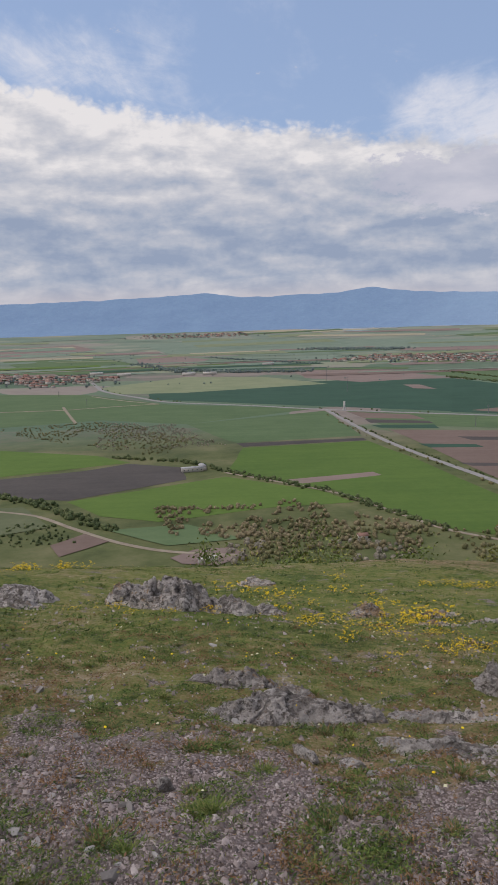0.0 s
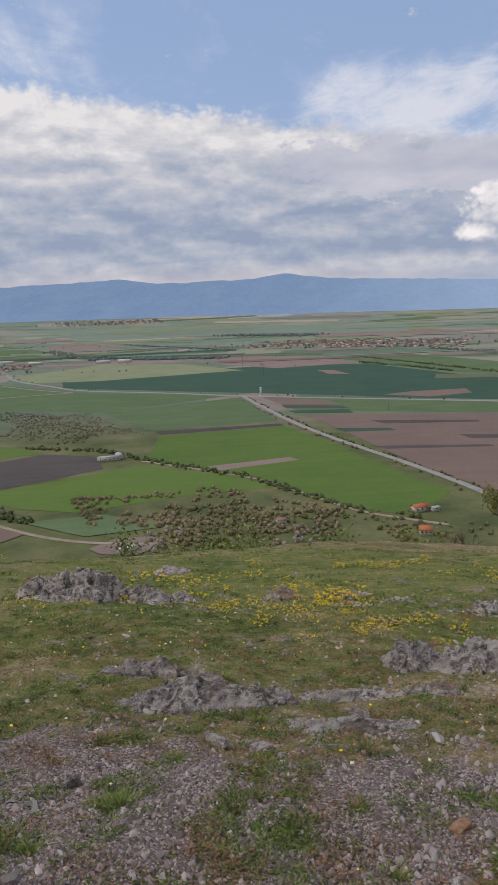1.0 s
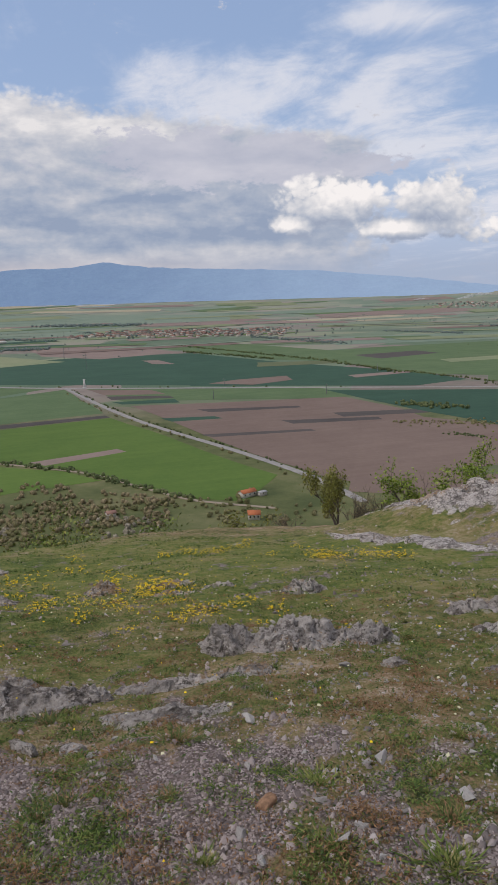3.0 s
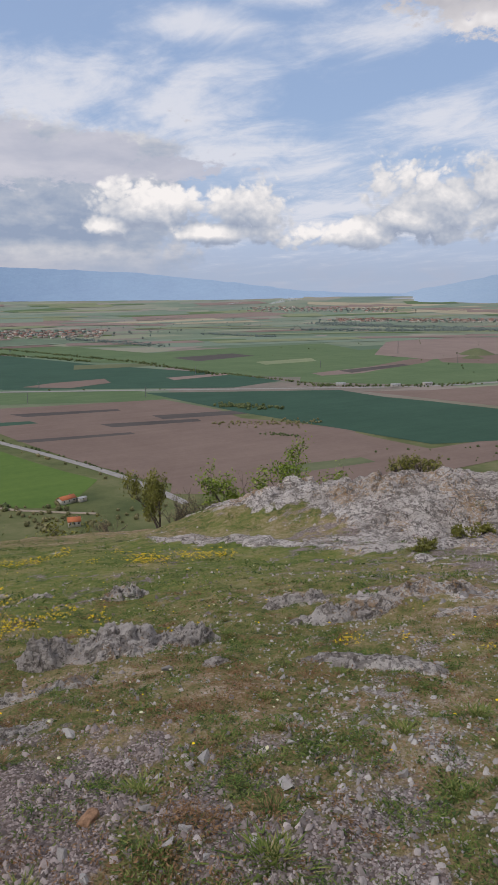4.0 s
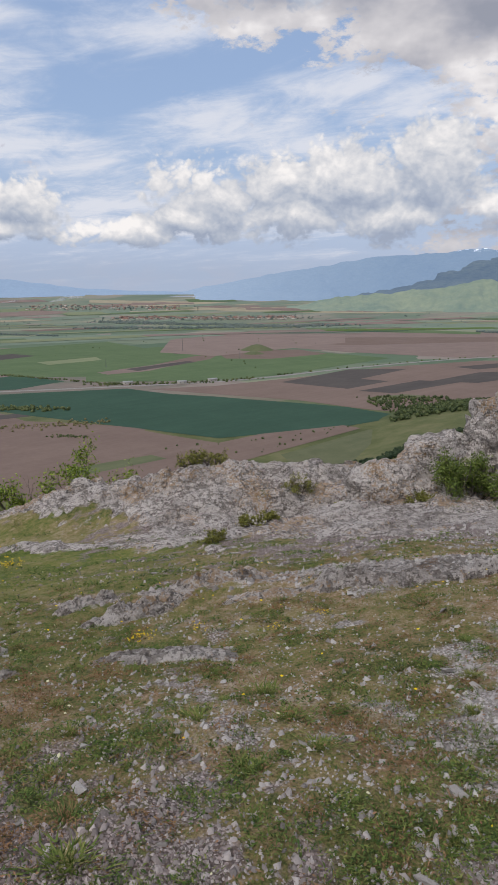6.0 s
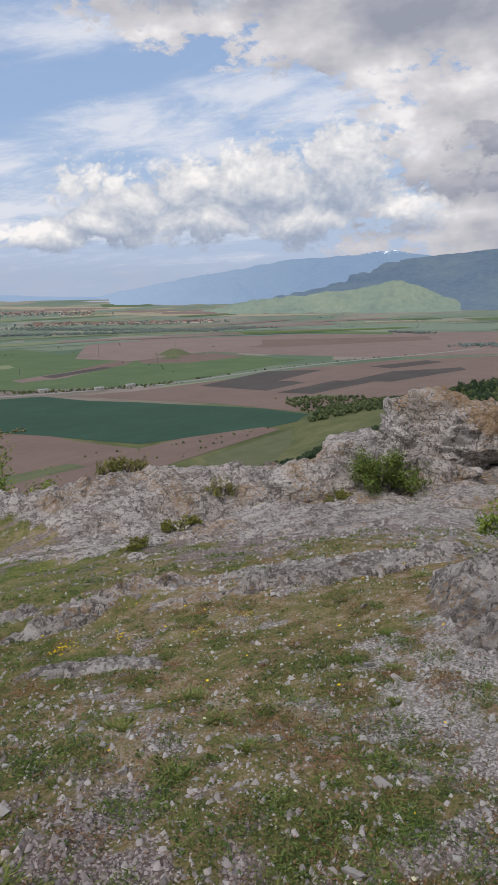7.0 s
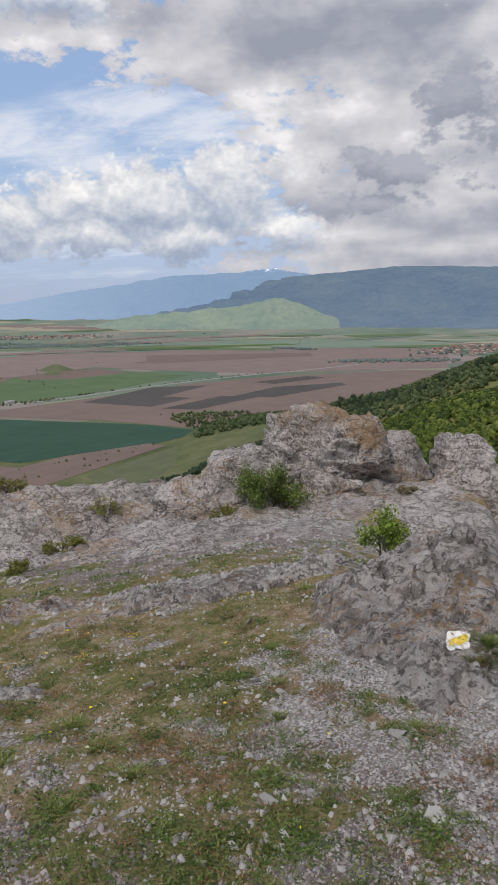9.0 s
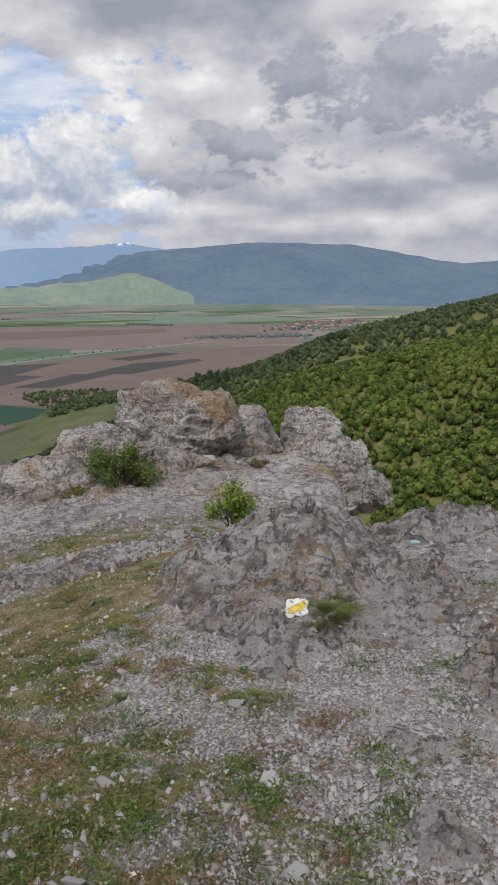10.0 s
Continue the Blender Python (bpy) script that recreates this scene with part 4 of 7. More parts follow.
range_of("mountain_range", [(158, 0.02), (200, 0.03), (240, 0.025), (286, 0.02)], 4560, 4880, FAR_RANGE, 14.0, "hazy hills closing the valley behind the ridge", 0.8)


# ---- rocks ----
def split_faces(v, rnd, size, depth, crack):
    """Breaks a surface into chunks of about the given size: each steps in or out, with clefts between."""
    span = v.max(0) - v.min(0)
    count = int(np.clip(1.6 * span[0] * span[1] * span[2] / size**3, 8, 160))
    seeds = rnd.uniform(v.min(0), v.max(0), (count, 3))
    warp = 0.35 * size * np.stack([ripple(v / size * 0.9 + 5), ripple(v / size * 0.9 + 11), ripple(v / size * 0.9 + 23)], -1)
    d = np.linalg.norm((v + warp)[:, None, :] - seeds[None], axis=2)
    order = np.argsort(d, axis=1)[:, :2]
    row = np.arange(len(v))
    gap = d[row, order[:, 1]] - d[row, order[:, 0]]
    step = rnd.uniform(-1, 1, count)
    tilt = rnd.normal(size=(count, 3)) * 0.5
    own = step[order[:, 0]] + ((v - seeds[order[:, 0]]) / size * tilt[order[:, 0]]).sum(1)
    return depth * own * np.clip(gap / (0.12 * size), 0, 1) - crack * np.exp(-gap / (0.06 * size))


def shape_rock(seed, size, sub=4, cuts=9, keep=0.66, chunk=0.30, depth=0.06):
    """A broken limestone block in metres, round its middle: places and triangles."""
    rnd = random.Random(seed)
    dice = np.random.RandomState(seed)
    bm = bmesh.new()
    bmesh.ops.create_icosphere(bm, subdivisions=sub, radius=1.0)
    v = np.array([p.co[:] for p in bm.verts])
    f = np.array([[p.index for p in q.verts] for q in bm.faces])
    bm.free()
    o = seed * 3.17
    v = v * (1 + 0.30 * fractal(v * 1.0 + o, 2))[:, None]
    for _ in range(cuts):
        n = np.array([rnd.gauss(0, 1), rnd.gauss(0, 1), rnd.gauss(0, 0.8)])
        n /= np.linalg.norm(n)
        over = np.maximum(v @ n - rnd.uniform(keep, 0.95), 0)
        v = v - (over * 0.96)[:, None] * n
    size = np.array(size)
    v = np.sign(v) * np.abs(v) ** 0.78
    v = v * size
    out = v / size**2
    out /= np.linalg.norm(out, axis=1)[:, None]
    least = max(float(size.min()), 0.5 * float(size.mean()))
    push = split_faces(v, dice, chunk, depth * least, depth * least * 0.8)
    push = push + split_faces(v, dice, chunk * 0.42, depth * least * 0.4, depth * least * 0.35)
    bed = (v @ np.array((0.22, 0.10, 1.0))) / (0.16 + 0.25 * least) * 1.6 + 1.2 * ripple(v * 2.0 / (0.3 + least) + o)
    part = bed - np.floor(bed)
    push = push + depth * least * 1.1 * (part**4 * (1 - part) * 6 - 0.2)
    fine = 1 / (0.9 * chunk)
    push = push + depth * least * (0.75 * fractal(v * fine + o, 4, 0.6, True) + 0.6 * fractal(v * fine * 0.4 + o, 2))
    return v + out * push[:, None], f


def rock(x, y, size, seed, turn=0, tip=0, lift=0.0, sub=4, name="boulder", label="", category="rock", parent=None, cuts=9, keep=0.66, chunk=0.3, depth=0.16, middle=None, material=None):
    """A rock bedded in the ground; size gives half its length, half its width and its height over its middle."""
    v, f = shape_rock(seed, size, sub, cuts, keep, chunk, depth)
    m = Matrix.Rotation(radians(turn), 3, "Z") @ Matrix.Rotation(radians(tip), 3, "X")
    v = v @ np.array(m).T
    z = float(surface(np.array([x]), np.array([y]))[0]) if middle is None else middle
    v = v + (x, y, z + lift)
    ob = lay(name, v, f, material or ROCK, parent, smooth=False)
    if not parent:
        tagged(ob, label or "weathered grey limestone rock bedded in turf", category)
    return ob




def crag(x, y, long, wide, tall, turn, seed, label="weathered grey limestone rock bedded in turf", name="rock", blunt=2.0, lean=(0.0, 0.0), chunk=0.3, depth=0.2, bed=0.4, step=0.0, parent=None):
    """A rock that grows out of the ground: half its length and width, its height, the turn of its length, and where its crest lies."""
    step = step or max(long, wide) / 46
    u, v = np.meshgrid(np.arange(-1.32 * long, 1.32 * long, step), np.arange(-1.32 * wide, 1.32 * wide, step), indexing="ij")
    n, m = u.shape
    u, v = u.ravel(), v.ravel()
    c, s = math.cos(radians(turn)), math.sin(radians(turn))
    px, py = x + u * c - v * s, y + u * s + v * c
    size = math.sqrt(long * wide)
    rim = 0.42 * flat_noise(px, py, 1.1 / size, 4, seed) + 0.10 * flat_noise(px, py, 6 / size, 3, seed + 2)
    d = (np.abs(u / long) ** 2.3 + np.abs(v / wide) ** 2.3) ** (1 / 2.3) + rim
    inside = np.clip(1 - d, 0, 1)
    body = 1 - (1 - inside) ** (0.4 + 0.6 * blunt)
    crest = np.clip(1 + lean[0] * u / long + lean[1] * v / wide, 0.15, 2.2)
    h = tall * body * crest * (1 + 0.45 * flat_noise(px, py, 1.3 / size, 3, seed + 4))
    own = chunk * size
    h = h + body**0.6 * tall * (broken(px, py, own * 2.0, depth * 1.1, seed + 5) + broken(px, py, own * 0.8, depth * 0.6, seed + 6))
    thick = bed * tall
    stair = h / thick + 0.9 * flat_noise(px, py, 1.6 / size, 3, seed + 8) + 0.4 * (u / long)
    part = stair - np.floor(stair)
    h = h + 0.75 * thick * (part**3 * (10 - 15 * part + 6 * part * part) - part) * np.clip(inside * 6, 0, 1)
    p = np.stack([px, py, h * 1.5], -1)
    h = h + np.clip(inside * 7, 0, 1) * depth * (0.50 * tall * (fractal(p / (own * 0.5) + seed, 4, 0.6, True) - 0.2) + 0.010 * fractal(p * 34 + seed, 3, 0.6, True))
    z = surface(px, py) + np.where(inside > 0, h - 0.004, -0.004 - 0.5 * np.clip(d - 1, 0, 1) * size)
    i, j = np.meshgrid(np.arange(n - 1), np.arange(m - 1), indexing="ij")
    q = (i * m + j).ravel()
    faces = np.stack([q, q + m, q + m + 1, q + 1], -1)
    faces = faces[(d < 1.12)[faces].all(1)]
    used = np.unique(faces)
    index = np.zeros(len(u), int)
    index[used] = np.arange(len(used))
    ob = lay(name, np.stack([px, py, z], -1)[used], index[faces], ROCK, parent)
    return ob if parent else tagged(ob, label, "rock")


MEADOW_ROCK = "rough grey limestone boulder among turf and yellow flowers"
PALE_SLAB = "pale limestone slab breaking through turf"
LOW_SLAB = "low pitted limestone slab sunk in turf"
BOULDER = "pale grey limestone boulder with a broken top"
crag(-0.86, 7.10, 0.62, 0.36, 0.34, -26, 3.0, MEADOW_ROCK, "boulder", 1.7, (-0.30, 0.2), 0.26, 0.24)
crag(-0.22, 6.86, 0.28, 0.15, 0.13, -32, 4.0, MEADOW_ROCK, "boulder", 1.8, (0.0, 0.2), 0.3, 0.22)
crag(-2.50, 7.55, 0.46, 0.28, 0.17, 12, 5.0)
crag(-2.15, 6.75, 0.28, 0.17, 0.10, 8, 6.0)
crag(0.13, 3.50, 0.42, 0.19, 0.095, -6, 310.0, LOW_SLAB, "slab", 2.4, (-0.1, -0.1), 0.26, 0.30, 0.5)
crag(0.52, 3.46, 0.13, 0.08, 0.06, -12, 312.0, LOW_SLAB, "slab", 2.2, chunk=0.3)
crag(-0.14, 4.00, 0.25, 0.10, 0.080, -14, 320.0, LOW_SLAB, "slab", 2.4, (-0.2, 0.0), 0.28, 0.28, 0.5)
crag(0.20, 3.80, 0.14, 0.07, 0.050, -30, 330.0, LOW_SLAB, "slab", 2.2)
crag(0.90, 3.50, 0.30, 0.10, 0.050, -8, 340.0, LOW_SLAB, "slab", 2.6, (0.0, 0.0), 0.24, 0.34, 0.5)
crag(1.26, 3.42, 0.20, 0.11, 0.055, -14, 350.0, LOW_SLAB, "slab", 2.6, (0.1, 0.0), 0.26, 0.32, 0.5)
crag(0.78, 3.02, 0.30, 0.13, 0.030, -28, 370.0, "weathered slab crumbling into gravel", "slab", 2.2, (0.0, 0.0), 0.2, 0.5, 0.5)
rock(0.20, 2.88, (0.105, 0.036, 0.040), 11, -48, 20, 0.015, 4, "stone", "long pale grey limestone piece lying on gravel", "stone", chunk=0.06, depth=0.18, cuts=16, keep=0.42)
rock(0.38, 2.84, (0.070, 0.045, 0.035), 61, -20, 0, 0.008, 4, "stone", "pale grey limestone piece lying on gravel", "stone", chunk=0.06, depth=0.16, cuts=14, keep=0.45)
rock(-0.34, 2.54, (0.034, 0.030, 0.036), 64, 30, 0, 0.010, 3, "stone", "pale grey limestone piece lying on gravel", "stone", chunk=0.05, depth=0.14, cuts=14, keep=0.45)
crag(1.14, 7.20, 0.20, 0.14, 0.12, 0, 14.0)
crag(1.78, 7.05, 0.26, 0.10, 0.06, -12, 15.0, PALE_SLAB, "slab")
crag(1.72, 6.62, 0.24, 0.09, 0.05, 6, 16.0, PALE_SLAB, "slab")
crag(2.10, 6.60, 0.18, 0.08, 0.05, -24, 17.0, PALE_SLAB, "slab")
crag(0.12, 6.85, 0.20, 0.12, 0.09, -12, 26.0)
crag(0.02, 9.45, 0.26, 0.14, 0.10, -12, 27.0)
crag(1.45, 4.05, 0.20, 0.18, 0.175, -30, 18.0, BOULDER, "boulder", 1.9, (-0.2, 0.0), 0.34, 0.22)
crag(1.80, 3.88, 0.38, 0.24, 0.150, -24, 19.0, BOULDER, "boulder", 1.8, (-0.15, 0.15), 0.28, 0.26, 0.5)
crag(2.16, 3.76, 0.20, 0.11, 0.105, -10, 29.0, BOULDER, "boulder", 2.2, (0.0, 0.1), 0.3, 0.26)
crag(2.66, 5.80, 0.20, 0.12, 0.13, -10, 20.0, "weathered grey limestone rock bedded in turf", "rock", 2.0, (-0.3, 0.0))
crag(3.24, 4.26, 0.20, 0.10, 0.075, 12, 21.0, PALE_SLAB, "slab")
crag(3.48, 4.22, 0.11, 0.08, 0.095, -10, 22.0, PALE_SLAB, "slab")
crag(3.28, 3.62, 0.40, 0.14, 0.090, -8, 210.0, PALE_SLAB, "slab", 2.4, (0.1, 0.1), 0.24, 0.28)
crag(4.00, 3.52, 0.55, 0.15, 0.085, -22, 220.0, PALE_SLAB, "slab", 2.4, (0.0, 0.0), 0.22, 0.32)
crag(3.86, 3.02, 0.34, 0.08, 0.030, -40, 230.0, PALE_SLAB, "slab", 2.4)
crag(4.38, 2.52, 0.42, 0.14, 0.080, -48, 240.0, PALE_SLAB, "slab", 2.6, (-0.1, 0.0), 0.24, 0.30)
crag(4.98, 2.05, 0.42, 0.13, 0.075, -30, 250.0, PALE_SLAB, "slab", 2.4, (0.0, 0.0), 0.24, 0.30)
crag(5.55, 1.85, 0.34, 0.12, 0.070, -25, 270.0, PALE_SLAB, "slab", 2.4)
crag(2.66, 2.60, 0.38, 0.13, 0.055, -52, 260.0, "flat worn limestone slab flush with turf", "slab", 3.0, (-0.1, 0.1), 0.3, 0.22)
crag(2.02, 3.18, 0.08, 0.05, 0.035, -20, 262.0, LOW_SLAB, "slab", step=0.004)

marked_boulder = crag(4.42, 0.76, 1.22, 0.72, 0.285, 12, 25.0, "broad pitted limestone boulder with orange lichen and a painted trail mark", "boulder", 2.1, (0.0, 0.0), 0.11, 0.15, 0.25, 0.013)
crag(3.92, 0.02, 0.62, 0.26, 0.075, -18, 65.0, "cracked grey limestone slab among gravel", "slab", 2.4, (0.1, 0.1), 0.2, 0.36, 0.45, 0.010)
crag(3.20, -0.36, 0.24, 0.17, 0.13, 20, 66.0, "grey limestone rock with lichen among gravel", "rock", 2.2, (0.2, 0.0), 0.24, 0.26)
crag(2.66, -0.08, 0.16, 0.10, 0.028, 66, 67.0, "cracked grey limestone slab among gravel", "slab", 3.0, (0.0, 0.0), 0.3, 0.3)
crag(2.20, -0.16, 0.14, 0.09, 0.035, 40, 68.0, "cracked grey limestone slab among gravel", "slab", 3.0, (0.0, 0.0), 0.3, 0.3)
brink = crag(5.30, -0.15, 0.95, 0.46, 0.16, -80, 69.0, "broad grey limestone ledge at the brink", "slab", 2.6, (0.0, 0.0), 0.18, 0.30, 0.4, 0.014)

outcrop = tagged(new("rock_outcrop"), "high broken limestone outcrop with orange lichen on top", "rock")
for x, y, mid, size, seed, turn in (
    (12.48, 4.69, -0.93, (1.13, 0.90, 0.80), 41, -69),
    (12.53, 3.96, -0.77, (0.56, 0.50, 0.62), 42, -72),
    (11.84, 4.25, -1.46, (0.59, 0.47, 0.47), 43, -70),
    (11.60, 5.88, -1.40, (0.72, 0.64, 0.63), 47, -63),
    (10.58, 6.04, -1.61, (0.88, 0.53, 0.50), 49, -60),
    (13.57, 3.65, -1.64, (0.84, 0.67, 0.97), 50, -75),
    (14.53, 2.61, -1.42, (0.74, 0.67, 0.67), 44, -80),
    (13.41, 2.05, -1.85, (1.15, 0.92, 0.89), 46, -81),
):
    rock(x, y, size, seed, turn, 0, 0.0, 6 if seed in (41, 46) else 5, "rock_mass", parent=outcrop, cuts=22, keep=0.56, chunk=0.50, depth=0.10, middle=mid)

# ---- painted trail mark on the boulder ----
WHITE = matter("white paint", lambda k, p: k.ramp(k.noise(p, 60, 5, 0.7), (0.3, (0.55, 0.54, 0.51)), (0.5, (0.78, 0.77, 0.74))), 0.7)
YELLOW = matter("yellow paint", lambda k, p: k.ramp(k.noise(p, 60, 5, 0.7), (0.3, (0.60, 0.42, 0.06)), (0.6, (0.80, 0.60, 0.10))), 0.7)
TURQUOISE = matter("faded turquoise paint", lambda k, p: k.ramp(k.noise(p, 60, 5, 0.7), (0.3, (0.22, 0.42, 0.38)), (0.6, (0.32, 0.58, 0.50))), 0.7)


def painted(name, centre, normal, up, width, height, seed, material, parent, lift, label):
    """A patch of paint laid on the rock's surface, with an uneven rim."""
    from_tree = mathutils_tree
    n, u = Vector(normal).normalized(), Vector(up)
    side = u.cross(n).normalized()
    u = n.cross(side).normalized()
    verts, faces, rings = [], [], 8
    for i in range(rings + 1):
        for j in range(32):
            a = j / 32 * 2 * math.pi
            rim = (abs(math.cos(a)) ** 4 + abs(math.sin(a)) ** 4) ** -0.25 * (1 + 0.28 * noise.noise((math.cos(a) * 1.7, math.sin(a) * 1.7, seed)))
            q = Vector(centre) + (side * math.cos(a) * width + u * math.sin(a) * height) * 0.5 * rim * i / rings
            hit = from_tree.ray_cast(q + n * 0.4, -n)
            verts.append((hit[0] if hit[0] else q) + n * lift)
    for i in range(rings):
        for j in range(32):
            k = (j + 1) % 32
            faces.append((i * 32 + j, i * 32 + 32 + j, i * 32 + 32 + k, i * 32 + k))
    return lay(name, [v[:] for v in verts], faces, material, parent, label=label)


from mathutils import bvhtree

boulder_tree = mathutils_tree = bvhtree.BVHTree.FromPolygons([v.co[:] for v in marked_boulder.data.vertices], [p.vertices[:] for p in marked_boulder.data.polygons])
MARK_FROM, MARK_WAY = Vector((0.291, -0.123, 1.588)), (0.8947, 0.1821, -0.4079)
spot = mathutils_tree.ray_cast(MARK_FROM, Vector(MARK_WAY))
if spot[0]:
    facing = (spot[1] * 0.25 - Vector(MARK_WAY).normalized()).normalized()
    mark = painted("trail_mark", spot[0], facing, (0, 0.35, 1), 0.100, 0.096, 2.0, WHITE, marked_boulder, 0.006, "worn white painted trail mark")
    painted("stripe", spot[0], facing, (0, 0.6, 1), 0.090, 0.040, 5.0, YELLOW, marked_boulder, 0.009, "worn yellow painted stripe")

mathutils_tree = bvhtree.BVHTree.FromPolygons([v.co[:] for v in brink.data.vertices], [p.vertices[:] for p in brink.data.polygons])
BLUE_WAY = Vector((0.9449, 0.0440, -0.3244))
spot = mathutils_tree.ray_cast(MARK_FROM, BLUE_WAY)
if spot[0]:
    painted("trail_mark", spot[0], (spot[1] - BLUE_WAY * 0.6).normalized(), (0, 0, 1), 0.07, 0.05, 3.0, TURQUOISE, brink, 0.006, "faded turquoise painted trail mark")


# ---- woods ----
def leaf_cloud(seed, leaves, size, lumps=5, tall=1.0, core_size=0.8):
    """A crown of many small leafy tufts round a few lumps, unit radius: places and triangles."""
    rnd = np.random.RandomState(seed)
    cs = rnd.normal(size=(lumps, 3)) * (0.34, 0.34, 0.20 * tall)
    cs[0] = (0, 0, 0.1)
    rs = rnd.uniform(0.36, 0.58, lumps)
    rs[0] = 0.72
    pick = rnd.choice(lumps, leaves, p=rs**2 / (rs**2).sum())
    d = rnd.normal(size=(leaves, 3)) + (0, 0, 0.35)
    d /= np.linalg.norm(d, axis=1)[:, None]
    c = cs[pick] + d * (rs[pick] * rnd.uniform(0.84, 1.06, leaves))[:, None] * (1, 1, tall)
    n = d + rnd.normal(size=(leaves, 3)) * 0.32
    n /= np.linalg.norm(n, axis=1)[:, None]
    u = np.cross(n, rnd.normal(size=(leaves, 3)))
    u /= np.linalg.norm(u, axis=1)[:, None]
    w = np.cross(n, u)
    s = (size * rnd.uniform(0.6, 1.3, leaves))[:, None]
    v = np.stack([c - u * s * 1.1 - w * s * 0.6, c + u * s - w * s * 0.7, c + w * s * 1.1 + n * s * 0.2], 1).reshape(-1, 3)
    bm = bmesh.new()
    for centre, r in zip(cs, rs):
        bmesh.ops.create_icosphere(bm, subdivisions=1, radius=1.0, matrix=Matrix.Translation(centre) @ Matrix.Diagonal((r * core_size, r * core_size, r * core_size * tall, 1)))
    core = np.array([q.co[:] for q in bm.verts])
    inner = np.array([[q.index for q in g.verts] for g in bm.faces]) + len(v)
    bm.free()
    return np.concatenate([v, core]), np.concatenate([np.arange(leaves * 3).reshape(-1, 3), inner])


def grove(name, places, radii, material, label, category="trees", variants=6, leaves=70, size=0.22, tall=1.0, lift=0.55, lumps=5, core_size=0.8):
    """Many crowns joined into one mesh."""
    kinds = [leaf_cloud(100 + i, leaves, size, lumps, tall, core_size) for i in range(variants)]
    vs, fs, base = [], [], 0
    rnd = np.random.RandomState(len(places))
    for i, (p, r) in enumerate(zip(places, radii)):
        v, f = kinds[i % variants]
        a = rnd.uniform(0, 6.28)
        c, s = math.cos(a), math.sin(a)
        v = v @ np.array([[c, s, 0], [-s, c, 0], [0, 0, 1]]) * r + (p[0], p[1], p[2] + r * lift * tall)
        vs.append(v)
        fs.append(f + base)
        base += len(v)
    return tagged(lay(name, np.concatenate(vs), np.concatenate(fs), material), label, category, kind="stuff")


def scatter_polar(n, az0, az1, r0, r1, seed, test=None):
    rnd = np.random.RandomState(seed)
    az, r = np.radians(rnd.uniform(az0, az1, n)), np.sqrt(rnd.uniform(r0**2, r1**2, n))
    x, y = r * np.sin(az), r * np.cos(az)
    if test is not None:
        keep = test(x, y, np.degrees(az), r, rnd)
        x, y = x[keep], y[keep]
    return np.stack([x, y, surface(x, y)], -1), rnd


def wooded(x, y, az, r, rnd):
    own = woods(az, r) > valley(r) + 2
    bare = flat_noise(x, y, 0.012, 3, 8.8) + 0.5 * np.exp(-((r - 430) / 45) ** 2) * (az < 86)
    return own & ((bare < 0.33) | (az > 84)) & ((az > 67) | (r > 690))


SLOPE_WOOD = "bright spring-green oak wood on a steep slope"
p, rnd = scatter_polar(5200, 63, 102, 120, 400, 1, wooded)
grove("forest", p, rnd.uniform(1.7, 3.3, len(p)), WOOD_LEAF, SLOPE_WOOD, leaves=54, size=0.15, lumps=2)
p, rnd = scatter_polar(900, 82, 103, 60, 150, 4)
grove("forest", p, rnd.uniform(1.4, 2.6, len(p)), WOOD_LEAF, SLOPE_WOOD, leaves=120, size=0.115, lumps=2)
p, rnd = scatter_polar(5200, 54, 100, 400, 780, 2, wooded)
grove("forest", p, rnd.uniform(1.9, 3.6, len(p)), DULL_LEAF, "duller green oak wood on the far side of the ravine", leaves=34, size=0.20, lumps=1)
p, rnd = scatter_polar(900, 56, 82, 380, 760, 3, lambda x, y, az, r, rnd: wooded(x, y, az, r, rnd) & (flat_noise(x, y, 0.008, 2, 4.4) > 0.0))
grove("pine_wood", p, rnd.uniform(2.2, 3.8, len(p)), PINE_LEAF, "dark pine wood among the spring-green oaks", leaves=40, size=0.2, tall=1.7, lumps=2)
p, rnd = scatter_polar(800, 56, 68, 700, 880, 5, lambda x, y, az, r, rnd: (flat_noise(x, y, 0.010, 3, 2.4) > -0.12) & (r > 710 + 45 * np.clip(60.5 - az, 0, 9)) & (rnd.uniform(0, 1, len(r)) < np.clip((az - 56) / 4, 0.1, 1)))
grove("forest", p, rnd.uniform(1.4, 3.0, len(p)), DULL_LEAF, "belt of leafy trees along the meadow's far edge", leaves=34, size=0.20, lumps=1)


# ---- valley trees, hedges and scrub ----
def on_floor(x, y):
    x, y = np.asarray(x, float), np.asarray(y, float)
    return np.stack([x, y, np.maximum(valley(np.hypot(x, y)), hill(x, y))], -1)


def row_of(path, step, jitter, seed):
    """Places strewn along a line of plan places."""
    rnd = np.random.RandomState(seed)
    xs, ys = [], []
    for (x0, y0), (x1, y1) in zip(path, path[1:]):
        n = max(int(math.hypot(x1 - x0, y1 - y0) / step), 1)
        s = rnd.uniform(0, 1, n)
        xs.append(x0 + (x1 - x0) * s + rnd.normal(size=n) * jitter)
        ys.append(y0 + (y1 - y0) * s + rnd.normal(size=n) * jitter)
    return on_floor(np.concatenate(xs), np.concatenate(ys)), rnd


